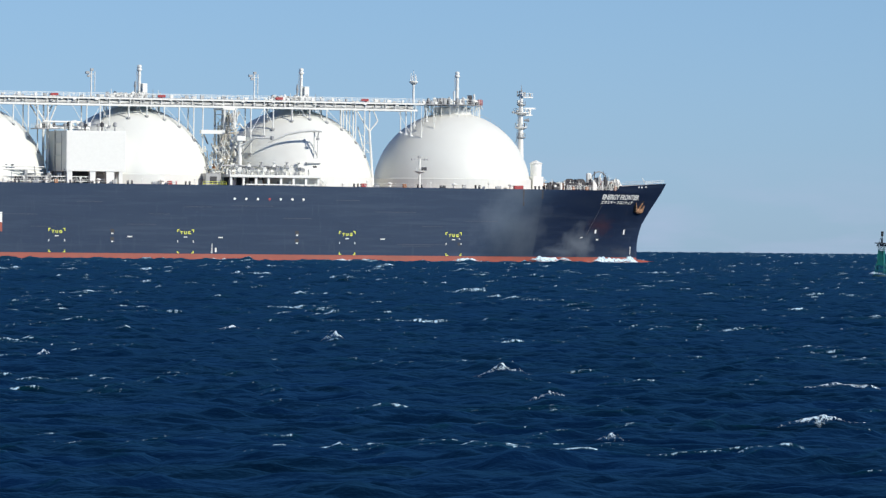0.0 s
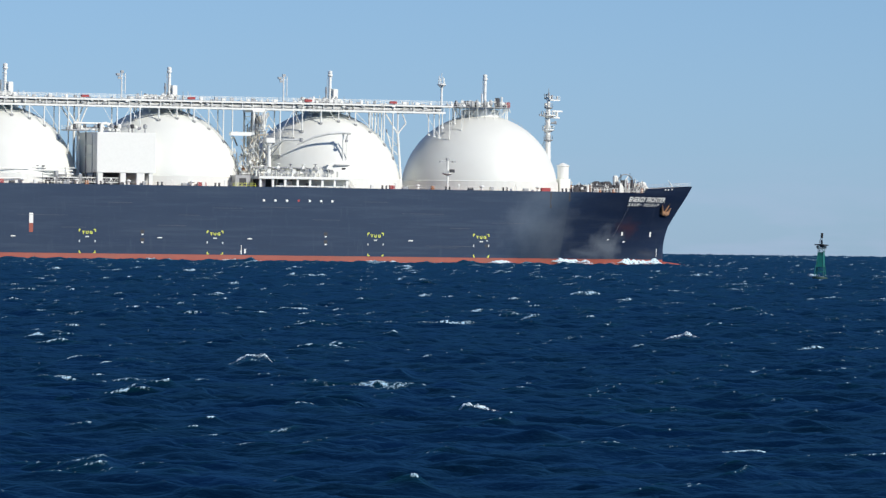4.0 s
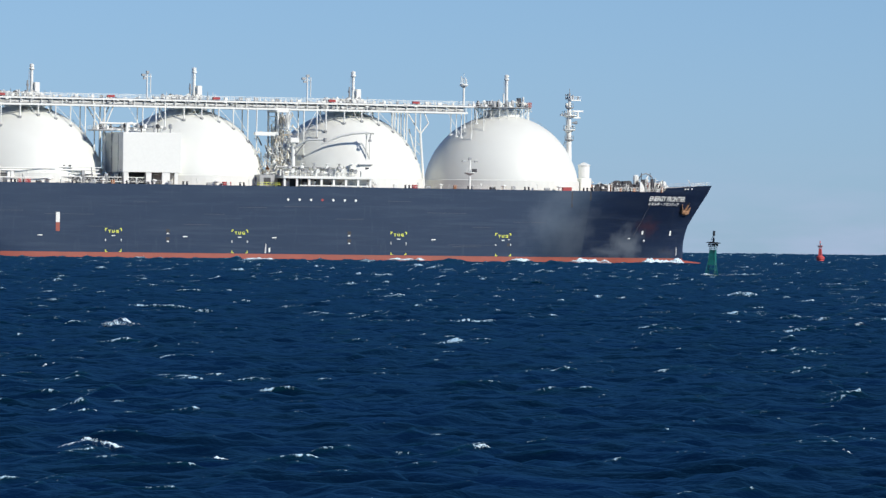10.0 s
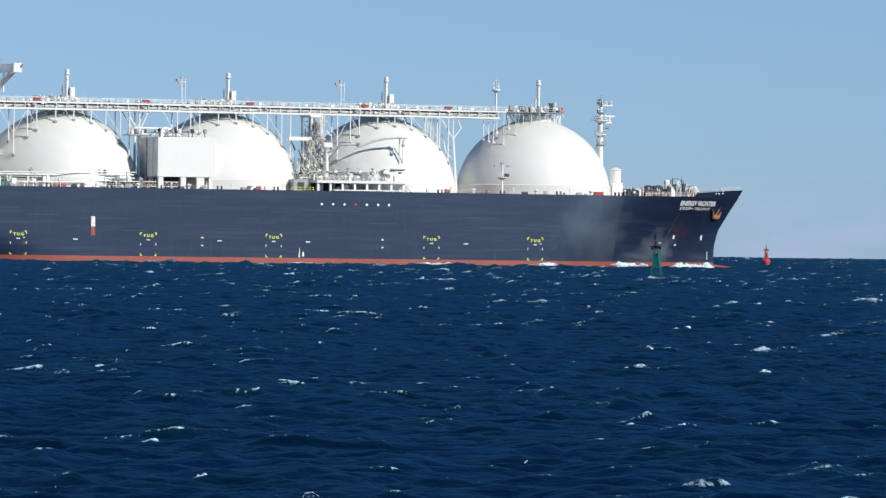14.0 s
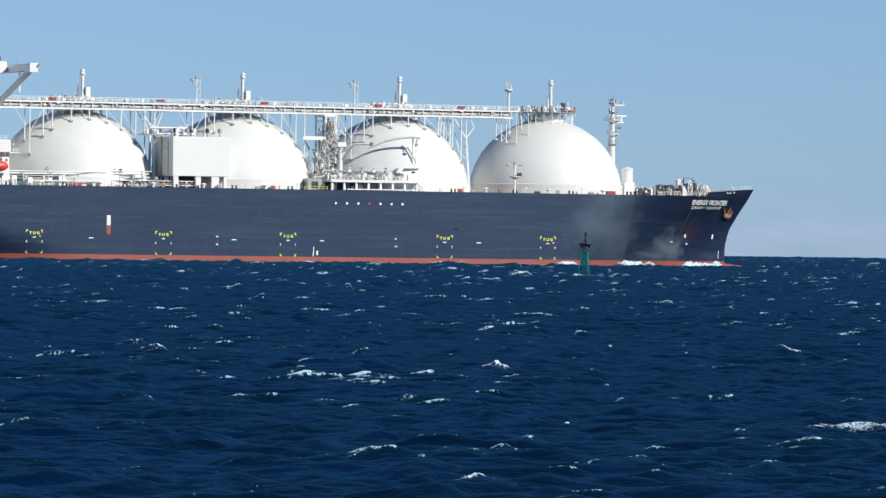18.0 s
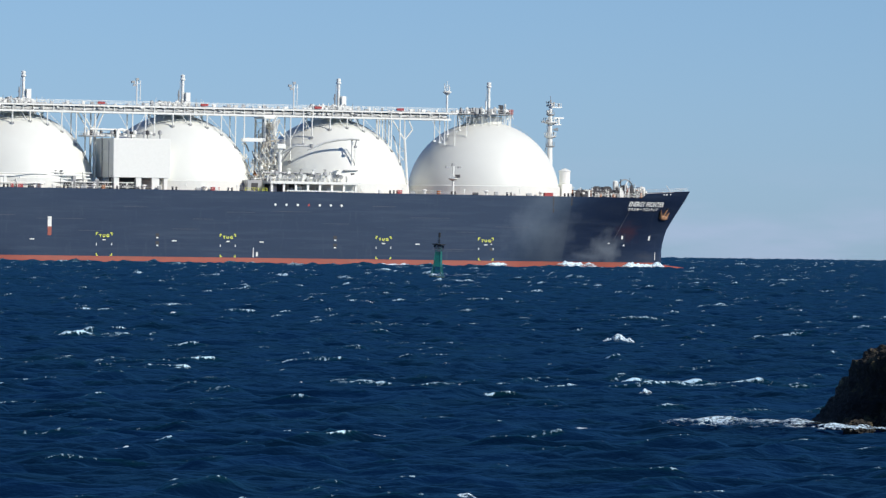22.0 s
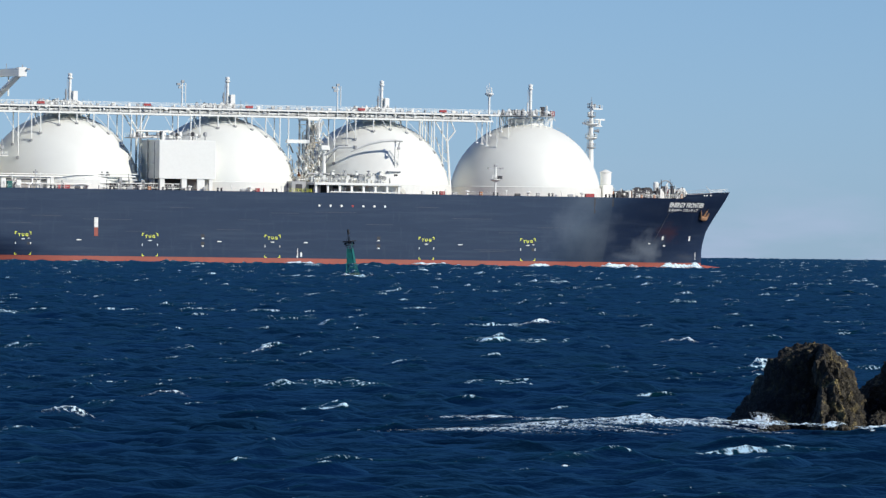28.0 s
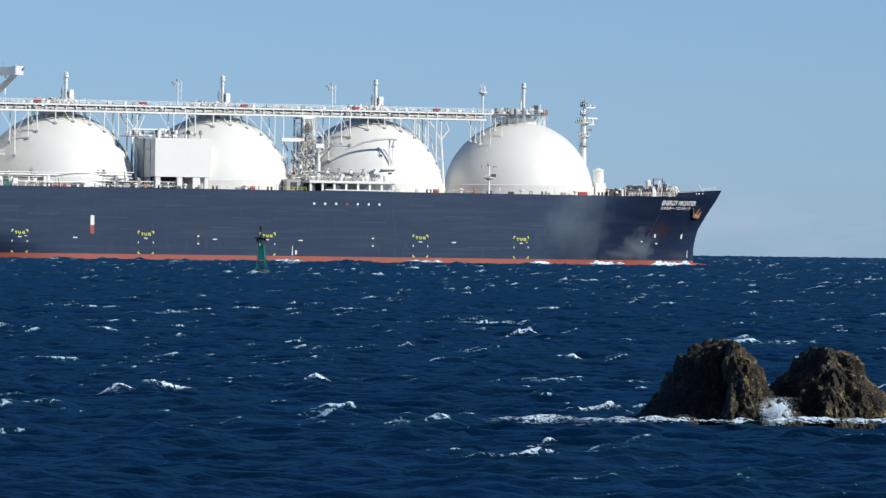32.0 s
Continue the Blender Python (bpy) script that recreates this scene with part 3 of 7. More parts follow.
def dome(i, cx):
    """The liquid dome on a tank's crown: gallery, vent mast, valve boxes."""
    cover = tanks[i]
    s = Shape().lathe(cx, 0, [(5.2, 39.8), (5.2, 42.2), (4.4, 42.6), (0.3, 42.9)], 28)
    part("dome_skirt", s, WHITE, cover, smooth=False)
    g = Shape()
    r0, r1, z = 4.6, 8.2, 43.0
    n = 32
    ring = lambda r, zz: [(cx + r * math.cos(2 * math.pi * k / n), r * math.sin(2 * math.pi * k / n), zz) for k in range(n)]
    g.loft([ring(r0, z), ring(r1, z), ring(r1, z + 0.18), ring(r0, z + 0.18)], caps=False)
    part("gallery", g, STEEL, cover, "grey grating gallery")
    rl = Shape()
    circle = ring(r1 - 0.1, z + 0.18)
    rail(rl, circle + circle[:1], 1.1, 1.6, 0.05, 2)
    part("gallery_rail", rl, WHITE, cover)
    for k in range(20):
        a = 2 * math.pi * (k + 0.5) / 20
        x, y = 7.6 * math.cos(a), 7.6 * math.sin(a)
        p = Shape().bar((cx + x, y, sphere_z(x, y) - 0.1), (cx + x, y, z), 0.13)
        p.bar((cx + x * 0.7, y * 0.7, sphere_z(x * 0.7, y * 0.7) - 0.1), (cx + x, y, z - 0.1), 0.09)
        a2 = a + 2 * math.pi / 20
        p.bar((cx + x, y, sphere_z(x, y)), (cx + 7.6 * math.cos(a2), 7.6 * math.sin(a2), z), 0.07)
        part("gallery_leg", p, WHITE, cover)
    vx = cx + (1.4 if i == 0 else 2.1)
    s = Shape().tube((vx, 0, 42.6), (vx, 0, 50.9), 0.42, 10)
    for zz in (45.2, 47.4, 49.6):
        s.lathe(vx, 0, [(0.52, zz), (0.52, zz + 0.25)], 10)
    mast = part("vent_mast", s, WHITE, cover, "white vent mast with a flared grey head")
    hd = Shape().lathe(vx, 0, [(0.42, 50.6), (0.72, 50.9), (0.72, 51.3), (0.5, 51.4), (0.62, 51.7), (0.62, 52.2), (0.15, 52.4)], 12)
    part("vent_head", hd, WHITE, cover, "flared white vent head")
    lad = Shape()
    for dx in (-0.25, 0.25):
        lad.bar((vx - 0.75, dx, 43.2), (vx - 0.75, dx, 50.6), 0.05)
    for k in range(16):
        lad.bar((vx - 0.75, -0.25, 43.5 + 0.45 * k), (vx - 0.75, 0.25, 43.5 + 0.45 * k), 0.04)
    part("mast_ladder", lad, STEEL, cover)
    if i:
        part("valve_house", Shape().box(vx + 0.55, vx + 1.95, -1.2, 1.0, 43.1, 47.4, 0.12), WHITE, cover, "white box beside the vent mast")
        s = Shape().tube((vx - 1.5, -1, 43.1), (vx - 1.5, -1, 47.9), 0.22, 8).lathe(vx - 1.5, -1, [(0.38, 46.4), (0.38, 46.9)], 8)
        part("relief_pipe", s, STEEL, cover)
    else:
        s = Shape().tube((vx - 1.3, -1, 43.1), (vx - 1.3, -1, 47.0), 0.26, 8)
        part("relief_pipe", s, WHITE, cover)
        part("relief_pipe", Shape().tube((vx + 4.6, -1, 43.1), (vx + 4.6, -1, 46.2), 0.32, 8), WHITE, cover)
        part("valve_box", Shape().box(vx + 2.6, vx + 3.7, -2, -0.8, 43.2, 45.9, 0.1), DARK, cover, "dark valve box")
        part("valve_box", Shape().box(vx + 5.6, vx + 6.8, -2, -0.6, 43.2, 44.7, 0.1), REDP, cover, "red fire box")
    if i == 0:
        p = part("dome_platform", Shape().box(cx - 13.2, cx - 7.4, -10.2, 4.0, 42.95, 43.13), STEEL, cover, "grey platform joining the pipe bridge to the dome")
        part("platform_rail", rail(Shape(), [(cx - 13.1, -10.1, 43.13), (cx - 7.0, -10.1, 43.13)], 1.1, 1.2, 0.05, 2), WHITE, p)
        for k in range(6):
            x = cx - 13 + 1.2 * k
            for y in (-9.8, -4.5) if k in (0, 3) else ():
                part("platform_leg", Shape().bar((x, y, sphere_z(x - cx, y) - 0.2), (x, y, 43.0), 0.11).bar((x, y, sphere_z(x - cx, y)), (x + 1.2, y, 42.9), 0.07), WHITE, p)
            part("platform_valve", Shape().tube((x + 0.5, -7, 43.1), (x + 0.5, -7, 44.2 + 0.3 * (k % 3)), 0.16, 8).box(x + 0.1, x + 0.9, -7.4, -6.6, 43.1, 43.7 + 0.2 * (k % 2), 0.06), (STEEL, WHITE, DARK)[k % 3], p)
    rng = random.Random(40 + i)
    for k in range(28):
        x, y = cx - 7.6 + (0.54 if i == 0 else 0.40) * k + rng.uniform(-0.3, 0.3), rng.uniform(-5.5, 0)
        h = rng.uniform(0.6, 1.7)
        v = Shape()
        if k % 3 == 1:
            v.lathe(x, y, [(0.3, 43.18), (0.3, 43.5), (0.65, 43.9), (0.65, 44.3), (0.2, 44.3 + h * 0.5)], 10)
        elif k % 3 == 0:
            v.box(x - 0.5, x + 0.5, y - 0.4, y + 0.4, 43.18, 43.2 + h, 0.08)
        else:
            v.tube((x, y, 43.18), (x, y, 43.6 + h), 0.16, 8).tube((x - 0.5, y, 43.6 + h * 0.7), (x + 0.5, y, 43.6 + h * 0.7), 0.16, 8)
        part("dome_valve", v, (WHITE, STEEL, WHITE, STEEL, DARK)[k % 5], cover)
    for k in range(10):
        a = math.pi + math.pi * (k + 0.5) / 10
        x, y = cx + 7.9 * math.cos(a), 7.9 * math.sin(a)
        lamp = Shape().tube((x, y, 43.1), (x, y, rng.uniform(44.4, 45.6)), 0.07, 6).tube((x, y, 43.4), (x + rng.uniform(-1.2, 1.2), y * 0.9, 42.0), 0.09, 6)
        part("gallery_pipe", lamp, (STEEL, WHITE)[k % 2], cover)
    # walkway stair down the forward shoulder and lifting lugs on the shell
    st = Shape()
    pts = []
    for k in range(9):
        a = radians(68 - 4.4 * k)
        pts.append(Vector((cx + (TANK_R + 0.15) * math.cos(a), 0.0, TANK_Z + (TANK_R + 0.15) * math.sin(a))))
    for a, b in zip(pts[:-1], pts[1:]):
        st.bar(a + Vector((0, -0.4, 0.9)), b + Vector((0, -0.4, 0.9)), 0.05)
        st.bar(a + Vector((0, -0.4, 0)), a + Vector((0, -0.4, 0.9)), 0.05)
        st.bar(a + Vector((0, 0.4, 0.05)), a + Vector((0, -0.4, 0.05)), 0.1)
    part("shell_stair", st, STEEL, cover, "grey stair down the shoulder")
    sk = Shape().lathe(cx, 0, [(TANK_R + 0.12, DECKZ - 0.2), (TANK_R + 0.12, DECKZ + 2.6), (TANK_R - 0.12, DECKZ + 2.75)], 72, caps=False)
    part("tank_skirt", sk, TANK, cover, "white cylindrical tank foundation", smooth=False)


for i, cx in enumerate(TANK_X):
    dome(i, cx)


def catwalk_parts():
    x0, x1 = -173.0, -14.4
    root = part("catwalk", Shape().box(x0, x1, -11.0, -6.6, 43.05, 43.3), STEEL, ship, "white elevated pipe bridge over the tanks")
    for y in (-11.05, -6.55):
        part("girder", Shape().box(x0, x1 - 2, y - 0.16, y + 0.16, 40.95, 41.45, 0.03), WHITE, root, "white lower girder")
        part("girder", Shape().box(x0, x1, y - 0.12, y + 0.12, 42.75, 43.15, 0.03), WHITE, root, "white upper girder")
    n = 54
    web = Shape().box(-0.09, 0.09, -0.09, 0.09, 0, 1.4)
    me = web.mesh("web_post", WHITE)
    for k in range(n):
        x = x0 + 1 + (x1 - x0 - 3.5) * k / (n - 1)
        o = new("web_post", me)
        o.parent, o.location = root, (x, -11.05, 41.4)
    cross = Shape().box(-0.1, 0.1, -11, -6.6, 41.0, 41.25).mesh("cross_beam", WHITE)
    for k in range(0, n, 2):
        o = new("cross_beam", cross)
        o.parent, o.location = root, (x0 + 1 + (x1 - x0 - 3.5) * k / (n - 1), 0, 0)
    for y, z, r, m in ((-10.3, 41.75, 0.3, STEEL), (-9.5, 41.7, 0.22, WHITE), (-8.7, 41.8, 0.36, STEEL), (-7.9, 41.7, 0.24, WHITE), (-10.4, 42.45, 0.2, STEEL), (-10.6, 42.1, 0.12, WHITE), (-8.9, 42.55, 0.2, STEEL), (-7.4, 42.4, 0.2, WHITE)):
        part("pipe", Shape().tube((x0, y, z), (x1 - 3, y, z), r, 8), m, root)
    for y in (-10.95, -6.65):
        part("handrail", rail(Shape(), [(x0, y, 43.3), (x1, y, 43.3)], 1.1, 1.5, 0.055, 3), WHITE, root)
    # pipes and trays on the deck of the bridge
    rng = random.Random(7)
    for k in range(90):
        x = x0 + 3 + (x1 - x0 - 8) * k / 89 + rng.uniform(-1.0, 1.0)
        w, h = rng.uniform(0.1, 0.6), rng.uniform(0.25, 0.95)
        y = rng.uniform(-10.3, -7.6)
        part("junction_box", Shape().box(x - w, x + w, y - 0.3, y + 0.3, 43.3, 43.3 + h, 0.05), (WHITE, STEEL, WHITE, WHITE, STEEL, WHITE)[k % 6], root)
    for k in range(60):
        x = x0 + 2 + (x1 - x0 - 6) * (k + rng.random()) / 60
        z = rng.uniform(41.5, 42.6)
        part("pipe_hanger", Shape().box(x - 0.12, x + rng.uniform(0.1, 0.9), -11.2, -10.7, z, z + rng.uniform(0.15, 0.5)), (WHITE, STEEL)[k % 2], root)
    for x in (-151.2, -120.2, -90.1, -56.5, -31.8):
        part("hose_box", Shape().box(x - 1.05, x + 1.05, -11.35, -10.6, 43.45, 44.1, 0.06), REDP, root, "red fire hose box")
    # legs down to the tank shells
    for i, cx in enumerate(TANK_X):
        for dx in (-16.4, -12.6, -10.0, -4.6, 0.5, 5.4, 9.6, 13.8, 16.4):
            if cx + dx > x1 - 2.2 or (i == 0 and dx == -16.4):
                continue
            for y in (-11.05, -6.55):
                if y > -7 and dx not in (-16.4, -10.0, 5.4, 13.8):
                    continue
                zz = sphere_z(dx, y)
                part("bridge_leg", Shape().tube((cx + dx, y, zz - 0.2), (cx + dx, y, 41.0), 0.19, 8), WHITE, root)
                nv = Vector((dx, y, zz - TANK_Z)).normalized()
                p = Vector((cx + dx, y, zz))
                part("leg_foot", Shape().tube(p - nv * 0.1, p + nv * 0.35, 0.5, 8), STEEL, root)
        for a, b in ((-16.4, -20.5), (-16.4, -12.6), (-10.0, -12.6), (9.6, 5.4), (13.8, 9.6)):
            if max(cx + a, cx + b) > x1 - 2.2:
                continue
            za = max(sphere_z(a, -11.05) + 1.5, 34.5)
            part("brace", Shape().bar((cx + a, -11.05, za), (cx + b, -11.05, 41.0), 0.11), WHITE, root)
    # crown braces
    for cx in TANK_X[1:]:
        for dx in (-2.0, 2.8):
            part("brace", Shape().bar((cx + dx, -11.05, 41.0), (cx + dx + 1.9, -11.05, sphere_z(dx + 1.9, -11.05)), 0.1), WHITE, root)
    # hanging pipes over the foremost tank's shoulder
    for x, z in ((-20.6, 35.4), (-19.0, 35.0), (-17.5, 34.6), (-16.6, 37.4), (-13.0, 38.6)):
        part("hanger_leg", Shape().tube((x, -9.2, z), (x, -9.2, 42.0), 0.16, 8).lathe(x, -9.2, [(0.5, z - 0.4), (0.5, z)], 8), WHITE, root)
    # light masts
    for x in (-108.9, -62.6):
        s = Shape().tube((x, -8, 43.3), (x, -8, 50.4), 0.2, 8).tube((x + 1.0, -8, 44.8), (x + 1.0, -8, 50.2), 0.12, 6).bar((x - 1.4, -8, 49.4), (x + 1.3, -8, 49.4), 0.1)
        for zz in (45.5, 47.5):
            s.bar((x, -8, zz), (x + 1.0, -8, zz), 0.06)
        part("light_mast", s, WHITE, root, "slim white light mast")
        h = Shape().box(x - 1.6, x - 0.6, -8.4, -7.6, 49.5, 50.1).box(x - 0.3, x + 0.5, -8.3, -7.7, 50.2, 50.9).box(x - 1.1, x - 0.3, -8.2, -7.8, 48.6, 49.2)
        part("floodlight", h, STEEL, root, "grey floodlight cluster")
    x = -16.4
    s = Shape().tube((x, -8, 43.3), (x, -8, 49.4), 0.3, 10).lathe(x, -8, [(0.3, 48.2), (1.2, 48.9), (1.2, 49.2), (0.3, 49.4)], 12)
    mast = part("signal_mast", s, WHITE, root, "white signal mast with whip aerials")
    for a in range(5):
        part("whip_aerial", Shape().tube((x + 0.9 * math.cos(a * 1.25), -8 + 0.9 * math.sin(a * 1.25), 49.2), (x + 0.7 * math.cos(a * 1.25), -8 + 0.7 * math.sin(a * 1.25), 50.8 + 0.3 * (a % 3)), 0.1, 6), WHITE, mast)
    part("whip_aerial", Shape().tube((x, -8, 49.2), (x, -8, 52.2), 0.07, 6), WHITE, mast)
    # trestles standing in the gaps between the tanks
    gx = -30.2
    t = part("trestle", Shape().tube((gx + 1.3, -10.6, DECKZ - 0.3), (gx, -10.6, 35.5), 0.34, 8), WHITE, root, "white forked trestle between the tanks")
    for dx, z in ((-3.8, 41.0), (2.4, 38.2), (0.0, 41.0)):
        part("fork", Shape().tube((gx, -10.6, 35.2), (gx + dx, -10.6, z), 0.2, 6), WHITE, t)
    part("fork", Shape().tube((gx + 2.4, -10.6, 38.2), (gx + 1.2, -10.6, 40.9), 0.18, 6), WHITE, t)
    part("back_leg", Shape().tube((gx + 2.2, -8.6, DECKZ - 0.3), (gx - 2.6, -8.6, 36.5), 0.22, 8), WHITE, t)
    for z in (26.5, 29.5, 32.0):
        part("brace", Shape().bar((gx, -10.6, z), (gx - 1.6, -8.6, z + 2.6), 0.12), WHITE, t)
        part("brace", Shape().bar((gx - 0.6, -8.6, z), (gx, -10.6, z + 0.3), 0.10), WHITE, t)
    for x, z in ((-36.4, 35.2), (-35.5, 34.4), (-34.5, 33.7), (-37.3, 36.2), (-38.2, 37.2)):
        part("hanger_pipe", Shape().tube((x, -9.4, z), (x, -9.4, 41.2), 0.2, 8), WHITE, root)
    gx = -121.8
    s = Shape()
    for y in (-10.6, -6.8):
        s.tube((gx, y, DECKZ - 0.3), (gx, y, 35.5), 0.34, 8)
        s.tube((gx, y, 35.2), (gx - 3.8, y, 41.0), 0.2, 6).tube((gx, y, 35.2), (gx + 2.4, y, 41.0), 0.2, 6).tube((gx, y, 35.2), (gx, y, 41.0), 0.24, 6)
    for z in (24, 28, 32):
        s.bar((gx, -10.6, z), (gx, -6.8, z + 3.2), 0.1).bar((gx, -6.8, z), (gx, -10.6, z + 3.2), 0.1)
    part("trestle", s, WHITE, root, "white forked trestle between the tanks")


catwalk_parts()


def pipe_tower():
    """The lattice tower with risers between the second and third tank from the bow."""
    t = part("pipe_tower", Shape().box(-72.9, -69.1, -12.2, -4.2, 40.4, 40.9), WHITE, ship, "white lattice tower crowded with pipes")
    for x in (-72.5, -69.5):
        for y in (-12, -4.4):
            part("tower_leg", Shape().tube((x, y, DECKZ - 0.3), (x, y, 40.6), 0.3, 8), WHITE, t)
    rng = random.Random(3)
    for k in range(6):
        z = DECKZ + 3.2 * k
        for y in (-12, -4.4):
            part("brace", Shape().bar((-72.5, y, z), (-69.5, y, z + 3.2), 0.12).bar((-69.5, y, z), (-72.5, y, z + 3.2), 0.12).bar((-72.5, y, z + 3.2), (-69.5, y, z + 3.2), 0.14), WHITE, t)
        part("tower_floor", Shape().box(-72.9, -69.1, -12.3, -4.2, z + 3.1, z + 3.22), WHITE, t)
        part("floor_rail", rail(Shape(), [(-72.8, -12.3, z + 3.2), (-69.2, -12.3, z + 3.2)], 1.0, 1.2, 0.05, 2), WHITE, t)
    for k in range(20):
        x, y = -72.8 + 0.19 * k, rng.uniform(-11, -5)
        part("riser", Shape().tube((x, y, DECKZ), (x, y, rng.uniform(31, 41)), rng.uniform(0.16, 0.36), 8), (WHITE, CREAM, WHITE, STEEL)[k % 4], t)
    for k in range(44):
        x, z = rng.uniform(-79.5, -67), rng.uniform(21.0, 31 if k % 2 else 37)
        y = rng.uniform(-15, -9)
        a, b = Vector((x, y, z)), Vector((x + rng.uniform(-0.8, 1.8), y + rng.uniform(-1.0, 1.0), z + rng.uniform(-2.4, 2.4)))
        part("pipe", Shape().tube(a, b, rng.uniform(0.10, 0.30), 8), (WHITE, CREAM, WHITE, WHITE, STEEL)[k % 5], t)
    for k in range(280):
        z = 21 + 17.5 * rng.random() ** 1.5
        half = 5.0 - 0.24 * (z - 21)
        x, y = -74.4 + 0.22 * (z - 21) + rng.uniform(-half, half), rng.uniform(-15.5, -11)
        way = ((0, 0, 1), (0.45, 0, 0.9), (0, 0, 1), (-0.5, 0, 0.85), (1, 0, 0.1))[k % 5]
        e = rng.uniform(1.0, 3.0)
        s = Shape().tube((x, y, z), (x + way[0] * e, y, z + way[2] * e), rng.uniform(0.05, 0.15), 6)
        if k % 9 == 0:
            s.lathe(x, y, [(0.12, z - 0.3), (0.34, z - 0.1), (0.34, z + 0.15), (0.12, z + 0.3)], 8)
        part("pipe_run", s, (WHITE, CREAM, STEEL, WHITE, CREAM, WHITE)[k % 6], t)
    part("cross_beam", Shape().box(-79.5, -72.8, -13.2, -12.0, 33.9, 34.9, 0.05), WHITE, t, "white beam between the tank shoulders")
    for k in range(9):
        x, z = -78.0 + 1.1 * k, 21 + (k % 4) * 1.7
        part("valve", Shape().lathe(x, -15.2 + (k % 3), [(0.25, z), (0.5, z + 0.3), (0.5, z + 0.8), (0.2, z + 1.1), (0.55, z + 1.3), (0.55, z + 1.4)], 10), (WHITE, STEEL, RUST)[k % 3], t)


pipe_tower()


def manifold():
    m = part("manifold_platform", Shape().box(-75.2, -49.4, -24.0, -16.0, 22.3, 23.0, 0.04), WHITE, ship, "white cargo manifold platform on columns")
    for k in range(8):
        x = -74.6 + 3.55 * k
        part("column", Shape().box(x - 0.3, x + 0.3, -23.6, -23.0, DECKZ - 0.3, 22.3), WHITE, m)
        part("column", Shape().box(x - 0.3, x + 0.3, -17.0, -16.4, DECKZ - 0.3, 22.3), WHITE, m)
    part("drip_tray", Shape().box(-70.6, -50, -24.4, -22.4, 20.25, 20.55), WHITE, m)
    part("platform_rail", rail(Shape(), [(-75, -23.9, 23), (-49.6, -23.9, 23)], 1.1, 1.4, 0.05, 3), WHITE, m)
    for k in range(6):
        x = -72.2 + 3.6 * k
        s = Shape()
        pts = [(x, -16.5, 24.9), (x, -19.5, 25.1), (x, -21.5, 24.8), (x, -23.2, 24.4)]
        for a, b in zip(pts[:-1], pts[1:]):
            s.tube(a, b, 0.36, 10)
        s.tube((x, -23.2, 24.4), (x, -23.5, 24.35), 0.62, 12)
        part("loading_pipe", s, (WHITE, STEEL)[k % 2], m, "flanged loading pipe")
        v = Shape().tube((x, -20.6, 25), (x, -20.6, 26.3), 0.2, 8).lathe(x, -20.6, [(0.1, 26.2), (0.6, 26.3), (0.6, 26.4), (0.1, 26.5)], 12).box(x - 0.5, x + 0.5, -21, -20.2, 25.0, 25.7, 0.08)
        part("gate_valve", v, (STEEL, WHITE)[k % 2], m)
        part("pipe_stand", Shape().box(x - 0.55, x - 0.4, -22.2, -22, 23, 24.8).box(x + 0.4, x + 0.55, -22.2, -22, 23, 24.8).box(x - 0.55, x + 0.55, -22.2, -22, 24.2, 24.4), WHITE, m)
        part("small_pipe", Shape().tube((x + 1.5, -18, 23), (x + 1.5, -18, 25.4), 0.13, 6).tube((x + 1.5, -18, 25.4), (x + 2.6, -20, 25.2), 0.13, 6), STEEL, m)
        part("small_pipe", Shape().tube((x + 1.9, -22.5, 23), (x + 1.9, -22.5, 24.6), 0.1, 6), STEEL, m)
    rng = random.Random(12)
    for k in range(60):
        x, y = rng.uniform(-74.8, -49.8), rng.uniform(-23.4, -17)
        h = rng.uniform(0.8, 2.9)
        s = Shape()
        if k % 3:
            s.tube((x, y, 23), (x, y, 23 + h), rng.uniform(0.05, 0.14), 6).tube((x, y, 23 + h), (x + rng.uniform(-1.2, 1.2), y, 23 + h * rng.uniform(0.7, 1)), 0.08, 6)
            part("small_pipe", s, (STEEL, WHITE)[k % 2], m)
        else:
            s.box(x - 0.25, x + 0.25, y - 0.25, y + 0.25, 23, 23 + h * 0.6, 0.05)
            part("valve_box", s, (STEEL, WHITE, DARK)[k % 3 + k % 2], m)
    part("header_pipe", Shape().tube((-74.5, -17.6, 24.0), (-50.3, -17.6, 24.0), 0.34, 10), WHITE, m)
    part("header_pipe", Shape().tube((-74.5, -16.6, 25.4), (-50.3, -16.6, 25.4), 0.22, 10), STEEL, m)
    # dark sheet added for the shade behind the columns
    part("recess_shade", Shape().box(-75, -50, -16.2, -15.9, DECKZ - 0.2, 22.3), DARK, m, "dark sheet for the shade under the platform")
    for k, (x, w, h) in enumerate(((-73, 0.8, 1.5), (-67.6, 0.5, 1.2), (-65.2, 0.7, 1.6), (-59.5, 0.5, 1.3), (-56.4, 0.9, 1.1))):
        part("deck_locker", Shape().box(x - w, x + w, -20.5, -19.2, DECKZ - 0.25, DECKZ + h, 0.06), (WHITE, STEEL)[k % 2], m)
    st = Shape()
    for y in (-23.4, -22.5):
        st.bar((-49.5, y, 23), (-47.2, y, DECKZ - 0.2), 0.12).bar((-49.5, y, 24), (-47.2, y, DECKZ + 0.8), 0.06)
    for k in range(9):
        x, z = -49.4 + 0.25 * k, 22.8 - 0.32 * k
        st.box(x - 0.12, x + 0.12, -23.4, -22.5, z - 0.03, z + 0.03)
    part("stair", st, WHITE, m, "white ship's stair")
    part("yellow_rail", rail(Shape(), [(-82.4, -23.6, DECKZ - 0.2), (-76, -23.6, DECKZ - 0.2)], 1.1, 1.2, 0.08, 2), YELLOW, m, "yellow guard rail")
